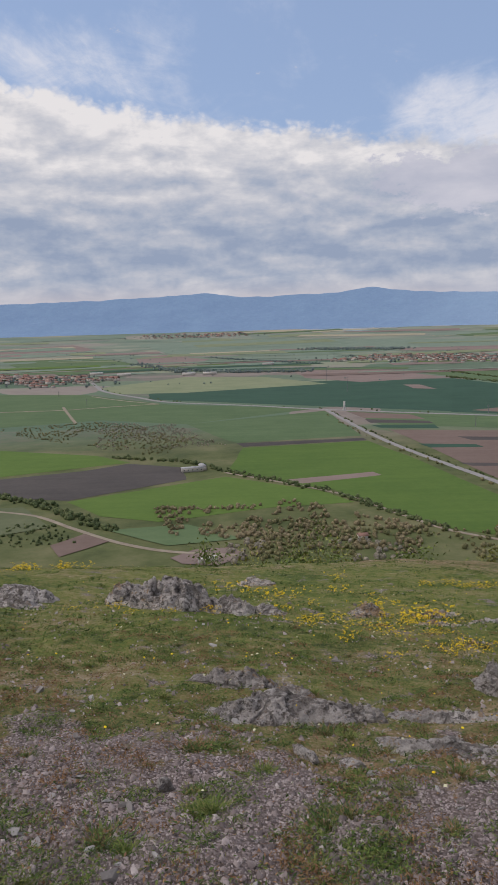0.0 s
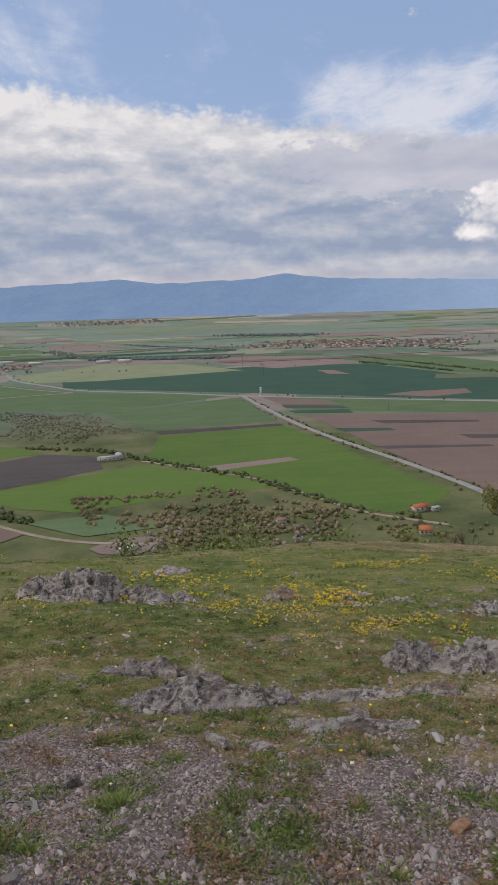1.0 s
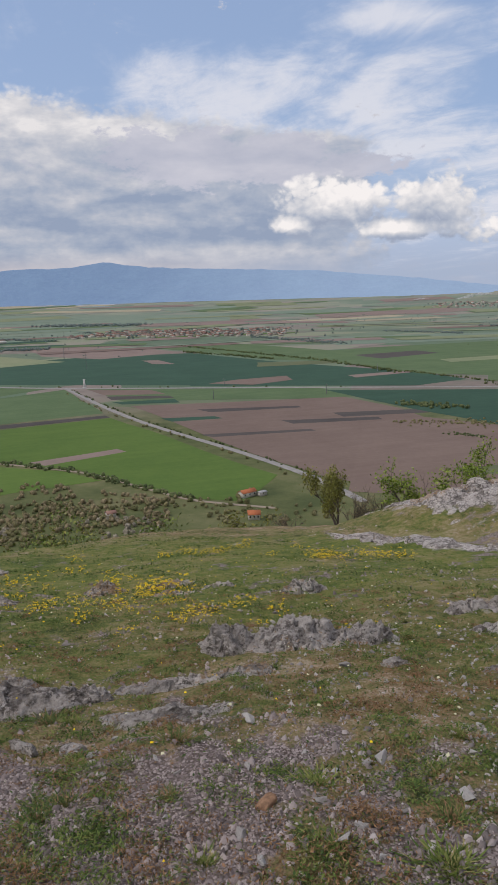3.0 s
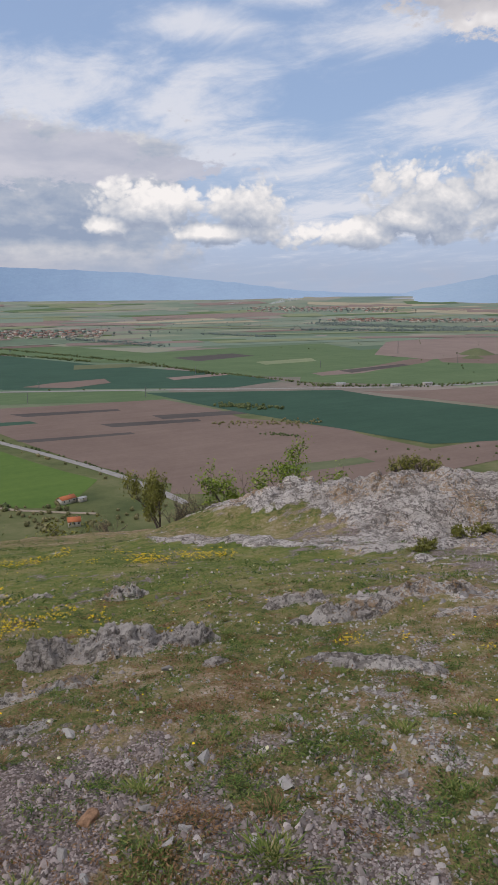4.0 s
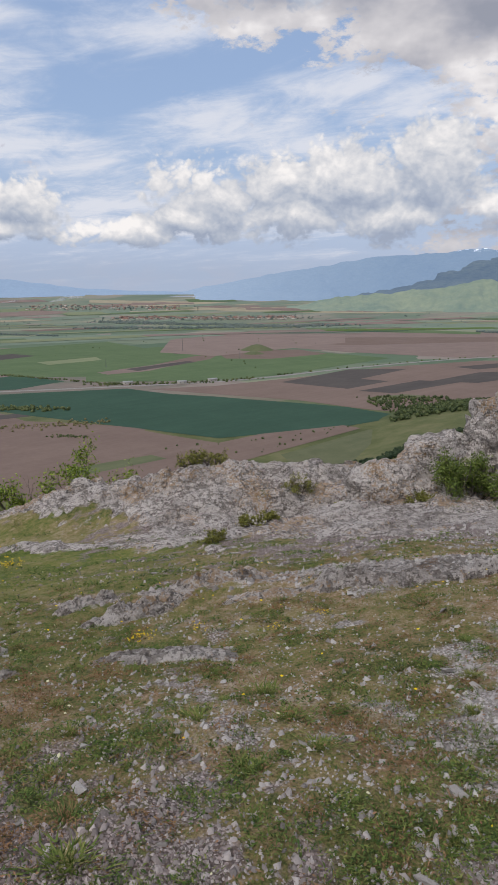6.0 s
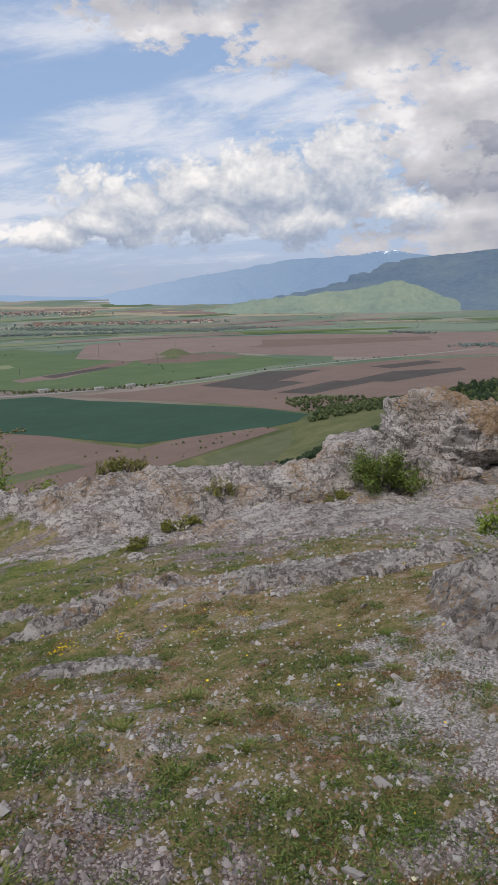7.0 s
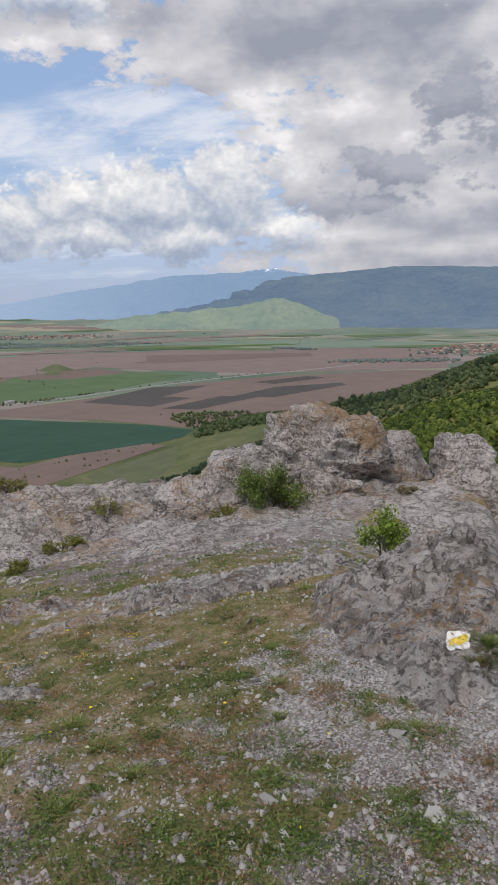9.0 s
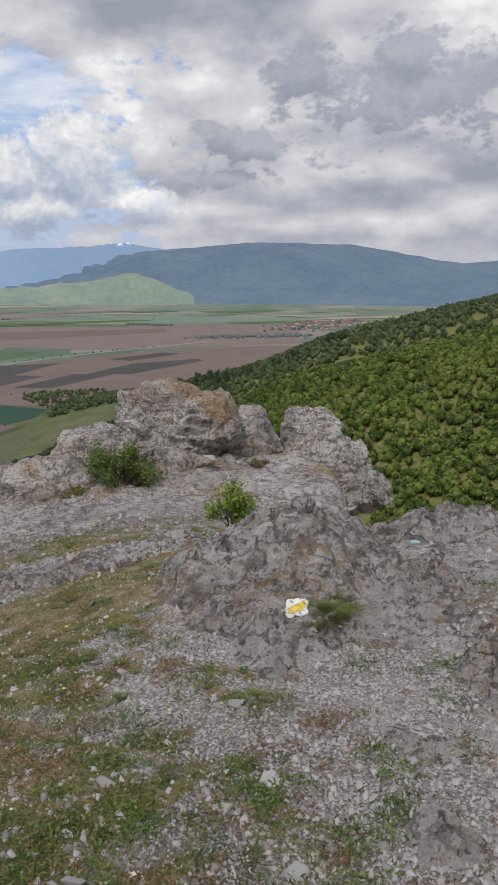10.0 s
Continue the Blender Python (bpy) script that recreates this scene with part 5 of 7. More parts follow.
def patch_of(path, count, seed, holes=0.0):
    """Places strewn over a four-sided patch."""
    rnd = np.random.RandomState(seed)
    a, b, c, d = [np.array(p, float) for p in path]
    u, v = rnd.uniform(0, 1, (2, count))
    q = (a * (1 - u)[:, None] + b * u[:, None]) * (1 - v)[:, None] + (d * (1 - u)[:, None] + c * u[:, None]) * v[:, None]
    if holes:
        q = q[flat_noise(q[:, 0], q[:, 1], 0.02, 3, seed) > holes - 0.5]
    return on_floor(q[:, 0], q[:, 1]), rnd


RUSTY_LEAF = matter("rusty budding twigs", crown_colour((0.18, 0.155, 0.085), (0.26, 0.215, 0.125), (0.33, 0.27, 0.165)), 0.95)
GREY_LEAF = matter("grey leafless twigs", crown_colour((0.22, 0.20, 0.155), (0.29, 0.26, 0.20), (0.36, 0.32, 0.25)), 0.95)
# leaf colour for far trees, paled and blued to paint in haze
HAZED_LEAF = matter("distant trees tinted for haze", crown_colour((0.135, 0.18, 0.175), (0.175, 0.22, 0.205), (0.215, 0.255, 0.225)), 0.95)
HEDGES = "dark leafy hedge between valley fields"
for i, (path, step, jit, low, high, m) in enumerate((
    ([(-194, 553), (-147, 518), (-100, 461), (-82, 446)], 2.2, 3.0, 1.6, 3.4, HEDGE_LEAF),
    ([(-127, 700), (-57, 672), (-20, 620), (59, 533), (88, 474), (113, 429)], 3.0, 2.5, 1.2, 3.0, HEDGE_LEAF),
    ([(112, 1020), (133, 825), (154, 693), (187, 552), (206, 453)], 7.0, 1.5, 0.9, 2.0, HEDGE_LEAF),
    ([(96, 1020), (121, 825), (143, 693), (176, 552), (193, 453)], 16.0, 1.5, 0.9, 2.4, SCRUB_LEAF),
    ([(-228, 2093), (-25, 1889), (167, 1851)], 4.0, 12, 3.0, 7.0, HAZED_LEAF),
    ([(-356, 2447), (-151, 1899)], 5.0, 14, 3.0, 6.0, HAZED_LEAF),
    ([(-135, 2728), (196, 2166)], 7.0, 10, 3.0, 6.0, HAZED_LEAF),
    ([(256, 3104), (593, 2948)], 3.0, 26, 5.0, 9.0, HAZED_LEAF),
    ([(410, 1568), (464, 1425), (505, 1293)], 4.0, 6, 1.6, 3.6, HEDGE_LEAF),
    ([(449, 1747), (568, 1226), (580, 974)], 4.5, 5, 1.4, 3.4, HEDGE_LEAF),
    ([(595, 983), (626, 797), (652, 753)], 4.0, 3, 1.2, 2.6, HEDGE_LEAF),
    ([(713, 1939), (764, 1711), (784, 1576)], 3.5, 16, 2.0, 4.6, HAZED_LEAF),
    ([(1121, 1961), (1194, 1695)], 3.0, 12, 2.0, 4.4, HAZED_LEAF),
    ([(1498, 1969), (1764, 1677), (2166, 1458)], 3.0, 30, 3.0, 6.5, HAZED_LEAF),
    ([(1780, 2279), (1983, 1507)], 2.2, 36, 3.0, 6.5, HAZED_LEAF),
    ([(2061, 929), (2029, 796)], 3.0, 14, 3.0, 6.0, HAZED_LEAF),
    ([(1618, 556), (1746, 361)], 1.6, 22, 3.0, 6.0, HAZED_LEAF),
    ([(400, 290), (463, 262), (520, 245)], 0.8, 7, 1.4, 3.0, PINE_LEAF),
    ([(390, 433), (437, 409), (501, 385), (581, 374)], 12.0, 2.5, 0.8, 2.0, HEDGE_LEAF),
    ([(355, 382), (450, 368), (563, 377)], 14.0, 4, 0.8, 1.8, HEDGE_LEAF),
    ([(591, 802), (720, 702), (800, 684)], 3.5, 6, 1.2, 3.0, HEDGE_LEAF),
    ([(359, 601), (438, 559)], 1.8, 9, 0.9, 2.2, SCRUB_LEAF),
    ([(423, 708), (453, 655)], 1.3, 7, 1.6, 3.4, HEDGE_LEAF),
    ([(366, 542), (385, 514)], 1.0, 3.5, 0.8, 1.5, HEDGE_LEAF),
    ([(800, 690), (967, 672), (1171, 633), (1383, 563)], 20.0, 3, 1.4, 3.0, HEDGE_LEAF),
    ([(-374, 1790), (-264, 1431), (-124, 1211), (123, 1043), (329, 929), (489, 838)], 40.0, 4, 1.0, 2.6, HEDGE_LEAF),
)):
    p, rnd = row_of(path, step * (0.45 if step < 5 else 0.8), jit, 200 + i)
    grove("hedgerow", p, rnd.uniform(low * 0.75, high * 0.85, len(p)), m, HEDGES, "hedge", leaves=18, size=0.24, lumps=1, lift=0.4, core_size=1.0)

for i, (path, count, holes, low, high, m, words) in enumerate((
    ([(-66, 501), (14, 499), (11, 413), (-48, 430)], 300, 0.36, 0.9, 2.4, RUSTY_LEAF, "rusty-brown budding scrub on the hill's foot"),
    ([(22, 515), (104, 433), (86, 380), (-8, 389)], 360, 0.36, 0.9, 2.4, RUSTY_LEAF, "rusty-brown budding scrub on the hill's foot"),
    ([(-60, 480), (100, 440), (90, 375), (-30, 378)], 440, 0.45, 0.9, 2.3, SCRUB_LEAF, "olive scrub and small trees on the hill's foot"),
    ([(-20, 420), (90, 405), (80, 372), (-10, 374)], 90, 0.45, 1.4, 2.8, GREY_LEAF, "grey leafless scrub on the hill's foot"),
    ([(100, 440), (200, 400), (180, 360), (80, 370)], 150, 0.5, 1.0, 2.4, SCRUB_LEAF, "olive scrub and small trees on the hill's foot"),
    ([(-327, 913), (-189, 973), (-56, 830), (-74, 692)], 560, 0.38, 0.9, 2.1, SCRUB_LEAF, "brownish old orchard on the valley floor"),
    ([(-189, 960), (-90, 930), (-23, 755), (-150, 740)], 380, 0.38, 0.9, 2.0, GREY_LEAF, "grey leafless old orchard on the valley floor"),
    ([(-190, 480), (-120, 460), (-100, 420), (-170, 410)], 70, 0.4, 1.0, 2.2, HEDGE_LEAF, "young orchard beside a dirt track"),
    ([(700, 1300), (1500, 1500), (1800, 900), (900, 750)], 60, 0.5, 1.0, 2.4, HEDGE_LEAF, "lone trees strewn among the fields"),
    ([(-600, 2000), (300, 2200), (500, 1500), (-300, 1500)], 70, 0.5, 1.4, 3.2, HAZED_LEAF, "lone trees strewn among the fields"),
    ([(-900, 3300), (1800, 2900), (1500, 2100), (-500, 2300)], 420, 0.5, 1.8, 3.6, HAZED_LEAF, "distant trees strewn over the valley"),
    ([(1500, 3000), (3400, 1500), (2400, 700), (1500, 1900)], 420, 0.5, 1.8, 3.6, HAZED_LEAF, "distant trees strewn over the valley"),
)):
    p, rnd = patch_of(path, count * 2 if 4 < i < 8 else count, 300 + i, holes)
    grove("scrub", p, rnd.uniform(low, high, len(p)) * (1.05 if i < 5 else 0.8 if i < 8 else 1.0), m, words, "scrub", leaves=48 if i < 5 else 26, size=0.17, lumps=2 if i < 5 else 1, lift=0.35, core_size=0.9)


# ---- buildings in the valley ----
PLASTER = matter("pale plaster", lambda k, p: k.ramp(k.math("ADD", k.math("MULTIPLY", island_of(k), 0.7), k.math("MULTIPLY", k.noise(p, 0.5, 4), 0.3)), (0.2, (0.36, 0.33, 0.29)), (0.8, (0.62, 0.58, 0.52))), 0.95)
TILES = matter("red clay tiles", lambda k, p: k.ramp(k.math("ADD", k.math("MULTIPLY", island_of(k), 0.6), k.math("MULTIPLY", k.noise(p, 0.4, 4), 0.4)), (0.2, (0.20, 0.125, 0.105)), (0.5, (0.29, 0.165, 0.13)), (0.8, (0.35, 0.235, 0.195))), 0.95)
ORANGE = matter("orange clay tiles", lambda k, p: k.ramp(k.noise(p, 1.2, 6, 0.7), (0.3, (0.38, 0.12, 0.055)), (0.7, (0.52, 0.19, 0.09))), 0.9)
GREY_ROOF = matter("grey sheet roof", lambda k, p: k.ramp(k.noise(p, 0.6, 5), (0.3, (0.30, 0.30, 0.31)), (0.7, (0.46, 0.46, 0.46))), 0.6)
PANE = matter("dark window glass", lambda k, p: (0.03, 0.035, 0.04), 0.15)
CONCRETE = matter("white concrete", lambda k, p: k.ramp(k.noise(p, 0.8, 6), (0.3, (0.58, 0.56, 0.53)), (0.7, (0.72, 0.70, 0.67))), 0.85)


def block(x0, y0, z0, x1, y1, z1):
    v = [(x, y, z) for z in (z0, z1) for x, y in ((x0, y0), (x1, y0), (x1, y1), (x0, y1))]
    return v, [(3, 2, 1, 0), (4, 5, 6, 7), (0, 1, 5, 4), (1, 2, 6, 5), (2, 3, 7, 6), (3, 0, 4, 7)]


def gable(x0, y0, x1, y1, z, top, eave=0.4, thick=0.2):
    """A saddle roof along x with thickness."""
    ym = (y0 + y1) / 2
    v = []
    for x in (x0 - eave, x1 + eave):
        v += [(x, y0 - eave, z), (x, ym, top), (x, y1 + eave, z), (x, y0 - eave, z + thick), (x, ym, top + thick), (x, y1 + eave, z + thick)]
    f = [(3, 9, 10, 4), (4, 10, 11, 5), (0, 1, 7, 6), (1, 2, 8, 7), (0, 6, 9, 3), (2, 5, 11, 8), (0, 3, 4, 1), (1, 4, 5, 2), (6, 7, 10, 9), (7, 8, 11, 10)]
    return v, f


def village(name, a, b, spread, count, seed, label):
    """Many small far houses in one mesh, and their roofs in another."""
    rnd = np.random.RandomState(seed)
    walls, wf, roofs, rf = [], [], [], []
    way = np.array(b, float) - a
    side = np.array((-way[1], way[0])) / np.linalg.norm(way)
    s = rnd.uniform(0, 1, count)
    q = np.array(a) + way * s[:, None] + side * (rnd.uniform(-1, 1, count) * spread)[:, None]
    base = on_floor(q[:, 0], q[:, 1])
    for x, y, z in base:
        l, w, h = rnd.uniform(4, 7.5), rnd.uniform(3.5, 5), rnd.uniform(3.5, 6.5)
        t = rnd.uniform(0, 6.28)
        c, n = math.cos(t), math.sin(t)
        turn = np.array([[c, n, 0], [-n, c, 0], [0, 0, 1]])
        v, f = block(-l, -w, -0.5, l, w, h)
        wf += [tuple(i + len(walls) for i in g) for g in f]
        walls += [tuple(p) for p in (np.array(v) @ turn + (x, y, z))]
        v, f = gable(-l, -w, l, w, h, h + w * 0.6)
        rf += [tuple(i + len(roofs) for i in g) for g in f]
        roofs += [tuple(p) for p in (np.array(v) @ turn + (x, y, z))]
    top = tagged(new(name), label, "village", kind="stuff")
    lay("walls", walls, wf, PLASTER, top)
    lay("roofs", roofs, rf, TILES, top)
    trees, rr = row_of([tuple(a), tuple(b)], np.linalg.norm(way) / (count * 0.7), spread * 0.55, seed + 1)
    grove("village_trees", trees, rr.uniform(3, 6.5, len(trees)), HAZED_LEAF, "dark trees between the village houses", "trees", leaves=24, size=0.24, lumps=1)


village("village", (-760, 1900), (-330, 1640), 120, 170, 1, "red-roofed village on the valley floor")
village("village", (330, 2420), (880, 2120), 190, 240, 2, "red-roofed village behind the wheat fields")
village("village", (1930, 2380), (2440, 1860), 90, 220, 3, "long red-roofed village at the far side of the valley")
village("village", (1950, 430), (2420, 350), 90, 120, 4, "pale village at the foot of the wooded hill")
village("village", (2100, 3200), (2600, 2700), 160, 110, 5, "faint distant town on the plain")
village("village", (-560, 4150), (0, 4200), 120, 120, 6, "faint distant town on the plain")


def house(x, y, turn, l, w, h, pitch, roof_material, label, windows=3, chimney=True, z=None):
    """A small house: walls, roof, windows, door, chimney."""
    base = float(on_floor([x], [y])[0, 2]) + 0.3
    top = tagged(new("house"), label, "house")
    top.matrix_world = pose(x, y, base, 0, 0, turn)
    wall = lay("wall", *block(-l, -w, -0.6, l, w, h), PLASTER, top)
    v, f = gable(-l, -w, l, w, h, h + pitch)
    lay("roof", v, f, roof_material, top)
    for e, turn_face in ((-l + 0.01, (0, 2, 1)), (l - 0.01, (0, 1, 2))):
        lay("gable_wall", [(e, -w, h), (e, w, h), (e, 0, h + pitch)], [turn_face], PLASTER, top)
    for i in range(windows):
        cx = -l + (i + 0.5) * 2 * l / windows
        for s in (-1, 1):
            win = lay("window", *block(cx - 0.55, s * w - 0.05, 1.0, cx + 0.55, s * w + 0.05, 2.2), WHITE, top)
            lay("pane", *block(cx - 0.45, s * w - 0.07, 1.1, cx + 0.45, s * w + 0.07, 2.1), PANE, win)
    if chimney:
        lay("chimney", *block(l * 0.4, -0.3, h + pitch * 0.5, l * 0.4 + 0.6, 0.3, h + pitch + 0.8), TILES, top)
    return top


house(146, 422, 20, 5.2, 2.6, 2.6, 1.6, ORANGE, "small white house with an orange tiled roof beside a green field")
house(155, 421, 20, 2.6, 1.6, 1.8, 0.5, GREY_ROOF, "low white outbuilding with a grey roof", 1, False)
house(134, 377, -15, 3.2, 2.6, 2.6, 1.9, ORANGE, "small cottage with a bright red tiled roof among bushes")
house(62, 413, 10, 2.6, 2.0, 2.2, 1.2, TILES, "half-hidden old cottage with a dull red roof", 1, False)
house(-48, 625, 14, 9, 2.6, 3.0, 0.8, GREY_ROOF, "long white farm shed with a pale roof", 5, False)
house(-40, 634, 104, 6, 2.4, 3.0, 0.8, GREY_ROOF, "long white farm shed with a pale roof", 3, False)
house(-23, 379, 25, 5.0, 1.2, 2.2, 0.12, CONCRETE, "long white flat-roofed shed on bare ground", 0, False)
for x, y, t in ((-300, 1860, 10), (-90, 1840, -5), (-140, 1830, 4), (60, 2180, 0), (-380, 1930, 8)):
    house(x, y, t, 16, 6, 5, 1.2, CONCRETE, "long white farm hall on the edge of the village", 0, False)
for x, y, t in ((690, 716, -30), (735, 704, -20), (640, 765, -30)):
    house(x, y, t, 6, 3, 3, 1.2, GREY_ROOF, "pale roadside building by the valley road", 2, False)

tower = tagged(new("monument_tower"), "slim white stone monument at the road junction", "monument")
tower.location = (131, 1034, PLAIN + 0.4)
lay("plinth", *block(-2.2, -2.2, 0, 2.2, 2.2, 1.2), CONCRETE, tower)
v, f = block(-1.4, -1.4, 1.2, 1.4, 1.4, 11)
lay("shaft", [(x * (0.75 if z > 5 else 1), y * (0.75 if z > 5 else 1), z) for x, y, z in v], f, CONCRETE, tower)
lay("cap", *block(-1.5, -1.5, 11, 1.5, 1.5, 11.8), CONCRETE, tower)

STEEL = matter("dull galvanised steel", lambda k, p: k.ramp(k.noise(p, 0.7, 3), (0.3, (0.16, 0.16, 0.165)), (0.7, (0.25, 0.25, 0.255))), 0.6)


def tube(path, r0, r1, sides=5):
    """A tapered tube along places."""
    v, f = [], []
    n = len(path)
    for i, p in enumerate(path):
        p = Vector(p)
        way = (Vector(path[min(i + 1, n - 1)]) - Vector(path[max(i - 1, 0)])).normalized()
        a = way.orthogonal().normalized()
        b = way.cross(a)
        r = r0 + (r1 - r0) * i / (n - 1)
        v += [tuple(p + a * math.cos(2 * math.pi * j / sides) * r + b * math.sin(2 * math.pi * j / sides) * r) for j in range(sides)]
    for i in range(n - 1):
        for j in range(sides):
            k = (j + 1) % sides
            f.append((i * sides + j, i * sides + k, i * sides + sides + k, i * sides + sides + j))
    return v, f


for x, y, h in ((160, 1547, 30), (253, 842, 13), (385, 816, 13), (170, 1300, 28), (304, 960, 11), (1071, 1108, 26), (560, 1010, 12), (760, 960, 14), (1010, 900, 16), (-330, 1330, 12), (-250, 1180, 12)):
    pole = tagged(new("power_pole"), "slender grey power pole standing in the fields", "pole", "power poles of the valley")
    pole.location = (x, y, PLAIN)
    wide = h / 42
    for sx, sy in ((-1, -1), (1, -1), (1, 1), (-1, 1)):
        lay("leg", *tube([(sx * wide, sy * wide, 0), (sx * wide * 0.3, sy * wide * 0.3, h * 0.7), (0, 0, h)], 0.16, 0.10), STEEL, pole)
    for z, l in ((0.72, 0.16), (0.84, 0.12)):
        lay("crossarm", *block(-h * l, -0.12, h * z, h * l, 0.12, h * z + 0.25), STEEL, pole)

for x, y, r, h in ((1176, 1002, 38, 12), (1102, 947, 24, 6)):
    u = np.linspace(0, 1, 14)
    a = np.linspace(0, 2 * np.pi, 40, endpoint=False)
    uu, aa = np.meshgrid(u, a, indexing="ij")
    rr = r * uu * (1 + 0.12 * flat_noise(np.cos(aa).ravel() * 2, np.sin(aa).ravel() * 2, 1.0, 3, 3.0).reshape(uu.shape))
    zz = PLAIN - 0.5 + h * np.cos(np.pi * uu / 2) ** 1.4 + 1.2 * flat_noise((rr * np.cos(aa)).ravel() * 0.1, (rr * np.sin(aa)).ravel() * 0.1, 1.0, 3, 5.0).reshape(uu.shape) * (1 - uu)
    v = np.stack([x + rr * np.cos(aa), y + rr * np.sin(aa), zz], -1).reshape(-1, 3)
    f = [(i * 40 + j, i * 40 + 40 + j, i * 40 + 40 + (j + 1) % 40, i * 40 + (j + 1) % 40) for i in range(13) for j in range(40)]
    tagged(lay("burial_mound", v, f, PLOTS["olive"], smooth=True), "low grassy burial mound among ploughed fields", "mound")


# ---- trees and shrubs on the hill ----
BARK = matter("grey-brown bark", lambda k, p: k.ramp(k.noise(k.vec("MULTIPLY", p, (1, 1, 0.3)), 30, 6, 0.7), (0.3, (0.07, 0.055, 0.045)), (0.7, (0.16, 0.135, 0.115))), 0.95)


def leaf_paint(name, low, mid, high):
    def colour(k, p):
        n = k.math("ADD", k.math("MULTIPLY", island_of(k), 0.7), k.math("MULTIPLY", k.noise(p, 1.5, 3), 0.3))
        return k.ramp(n, (0.2, low), (0.5, mid), (0.85, high))

    return matter(name, colour, 0.6)


OLIVE_LEAF = leaf_paint("olive-green young leaves", (0.11, 0.115, 0.026), (0.20, 0.205, 0.044), (0.30, 0.29, 0.07))
FRESH_LEAF = leaf_paint("fresh green leaves", (0.08, 0.13, 0.016), (0.17, 0.25, 0.03), (0.30, 0.38, 0.06))
BUSH_LEAF = leaf_paint("dark green bush leaves", (0.055, 0.088, 0.016), (0.115, 0.165, 0.030), (0.20, 0.25, 0.055))


def shrub(x, y, height, seed, leaf_material, leaves, leaf_size, label, name="shrub", spread=0.5, trunk=0.05, base=None, stems=4, category="shrub", fork=0.75):
    """A shrub or small tree: forking limbs, and leaves round their tips."""
    rnd = random.Random(seed)
    z = float(surface(np.array([x]), np.array([y]))[0]) - 0.05 if base is None else base
    top = tagged(new(name), label, category)
    top.location = (x, y, z)
    v, f, tips = [], [], []

    def limb(start, way, length, r, level):
        pts, p, w = [start], Vector(start), Vector(way).normalized()
        for _ in range(4):
            w = (w + Vector((rnd.gauss(0, 0.22), rnd.gauss(0, 0.22), rnd.gauss(0.05, 0.12)))).normalized()
            p = p + w * length / 4
            pts.append(tuple(p))
        a, b = tube(pts, r, r * 0.55, 4)
        f.extend(tuple(i + len(v) for i in g) for g in b)
        v.extend(a)
        if level == 0 or r < 0.003:
            tips.extend(pts[2:])
            return
        for _ in range(3 if level > 1 else 4):
            q = pts[rnd.choice((2, 3, 4))]
            limb(q, w + Vector((rnd.gauss(0, fork), rnd.gauss(0, fork), rnd.gauss(0.25, 0.3))), length * rnd.uniform(0.5, 0.75), r * 0.5, level - 1)

    for _ in range(stems):
        limb((rnd.gauss(0, 0.03), rnd.gauss(0, 0.03), 0), (rnd.gauss(0, spread), rnd.gauss(0, spread), 1), height * rnd.uniform(0.40, 0.52), trunk, 3 if stems < 4 else 2)
    lay("trunk", v, f, BARK, top)
    if leaves:
        dice = np.random.RandomState(seed)
        t = np.array(tips)
        c = t[dice.randint(0, len(t), leaves)] + dice.normal(size=(leaves, 3)) * height * 0.045
        n = dice.normal(size=(leaves, 3)) + (0, 0, 0.6)
        n /= np.linalg.norm(n, axis=1)[:, None]
        u = np.cross(n, dice.normal(size=(leaves, 3)))
        u /= np.linalg.norm(u, axis=1)[:, None]
        w = np.cross(n, u)
        s = (leaf_size * dice.uniform(0.6, 1.3, leaves))[:, None]
        q = np.stack([c - u * s, c - w * s * 0.5, c + u * s, c + w * s * 0.5 + n * s * 0.15], 1).reshape(-1, 3)
        lay("crown", q, np.arange(leaves * 4).reshape(-1, 4), leaf_material, top)
    return top


def brow_shrub(az, r, top_slope, seed, material, leaves, size, label, **more):
    """A shrub behind the brow whose top shows at a slope below the eye."""
    x, y = r * math.sin(radians(az)), r * math.cos(radians(az))
    z = float(surface(np.array([x]), np.array([y]))[0])
    return shrub(x, y, max(1.6 - top_slope * r - z, 0.6), seed, material, leaves, size, label, **more)


brow_shrub(26.4, 23.6, 0.222, 1, OLIVE_LEAF, 4200, 0.050, "gnarled small tree with thin olive-green crown below the brow", name="tree", stems=2, trunk=0.07, spread=0.10, category="tree", fork=0.42).scale = (0.72, 0.72, 1.0)
for i, (az, s) in enumerate(((27.4, 0.255), (28.6, 0.262), (29.6, 0.258), (30.5, 0.262), (33.7, 0.232), (36.0, 0.250), (-14.6, 0.292), (-13.6, 0.300), (-10.5, 0.312), (22.6, 0.285))):
    brow_shrub(az, 22.5, s, 20 + i, RUSTY_LEAF, 500, 0.022, "leafless twiggy shrub with reddish buds below the brow", stems=7, trunk=0.020, spread=0.30, fork=0.55)
brow_shrub(32.4, 22.4, 0.230, 3, FRESH_LEAF, 2400, 0.045, "dense bright green shrub below the rocky brow", stems=4, trunk=0.04, spread=0.10, fork=0.26)
brow_shrub(38.2, 19.6, 0.205, 4, FRESH_LEAF, 2600, 0.040, "yellow-green small tree rising behind the rocks", name="tree", stems=3, trunk=0.04, category="tree", spread=0.10, fork=0.26)
brow_shrub(39.4, 20, 0.236, 5, OLIVE_LEAF, 1800, 0.045, "low yellow-green shrub behind the rocks", stems=5)
brow_shrub(36.0, 20.5, 0.250, 6, OLIVE_LEAF, 1200, 0.045, "low olive shrub behind the rocks", stems=5)
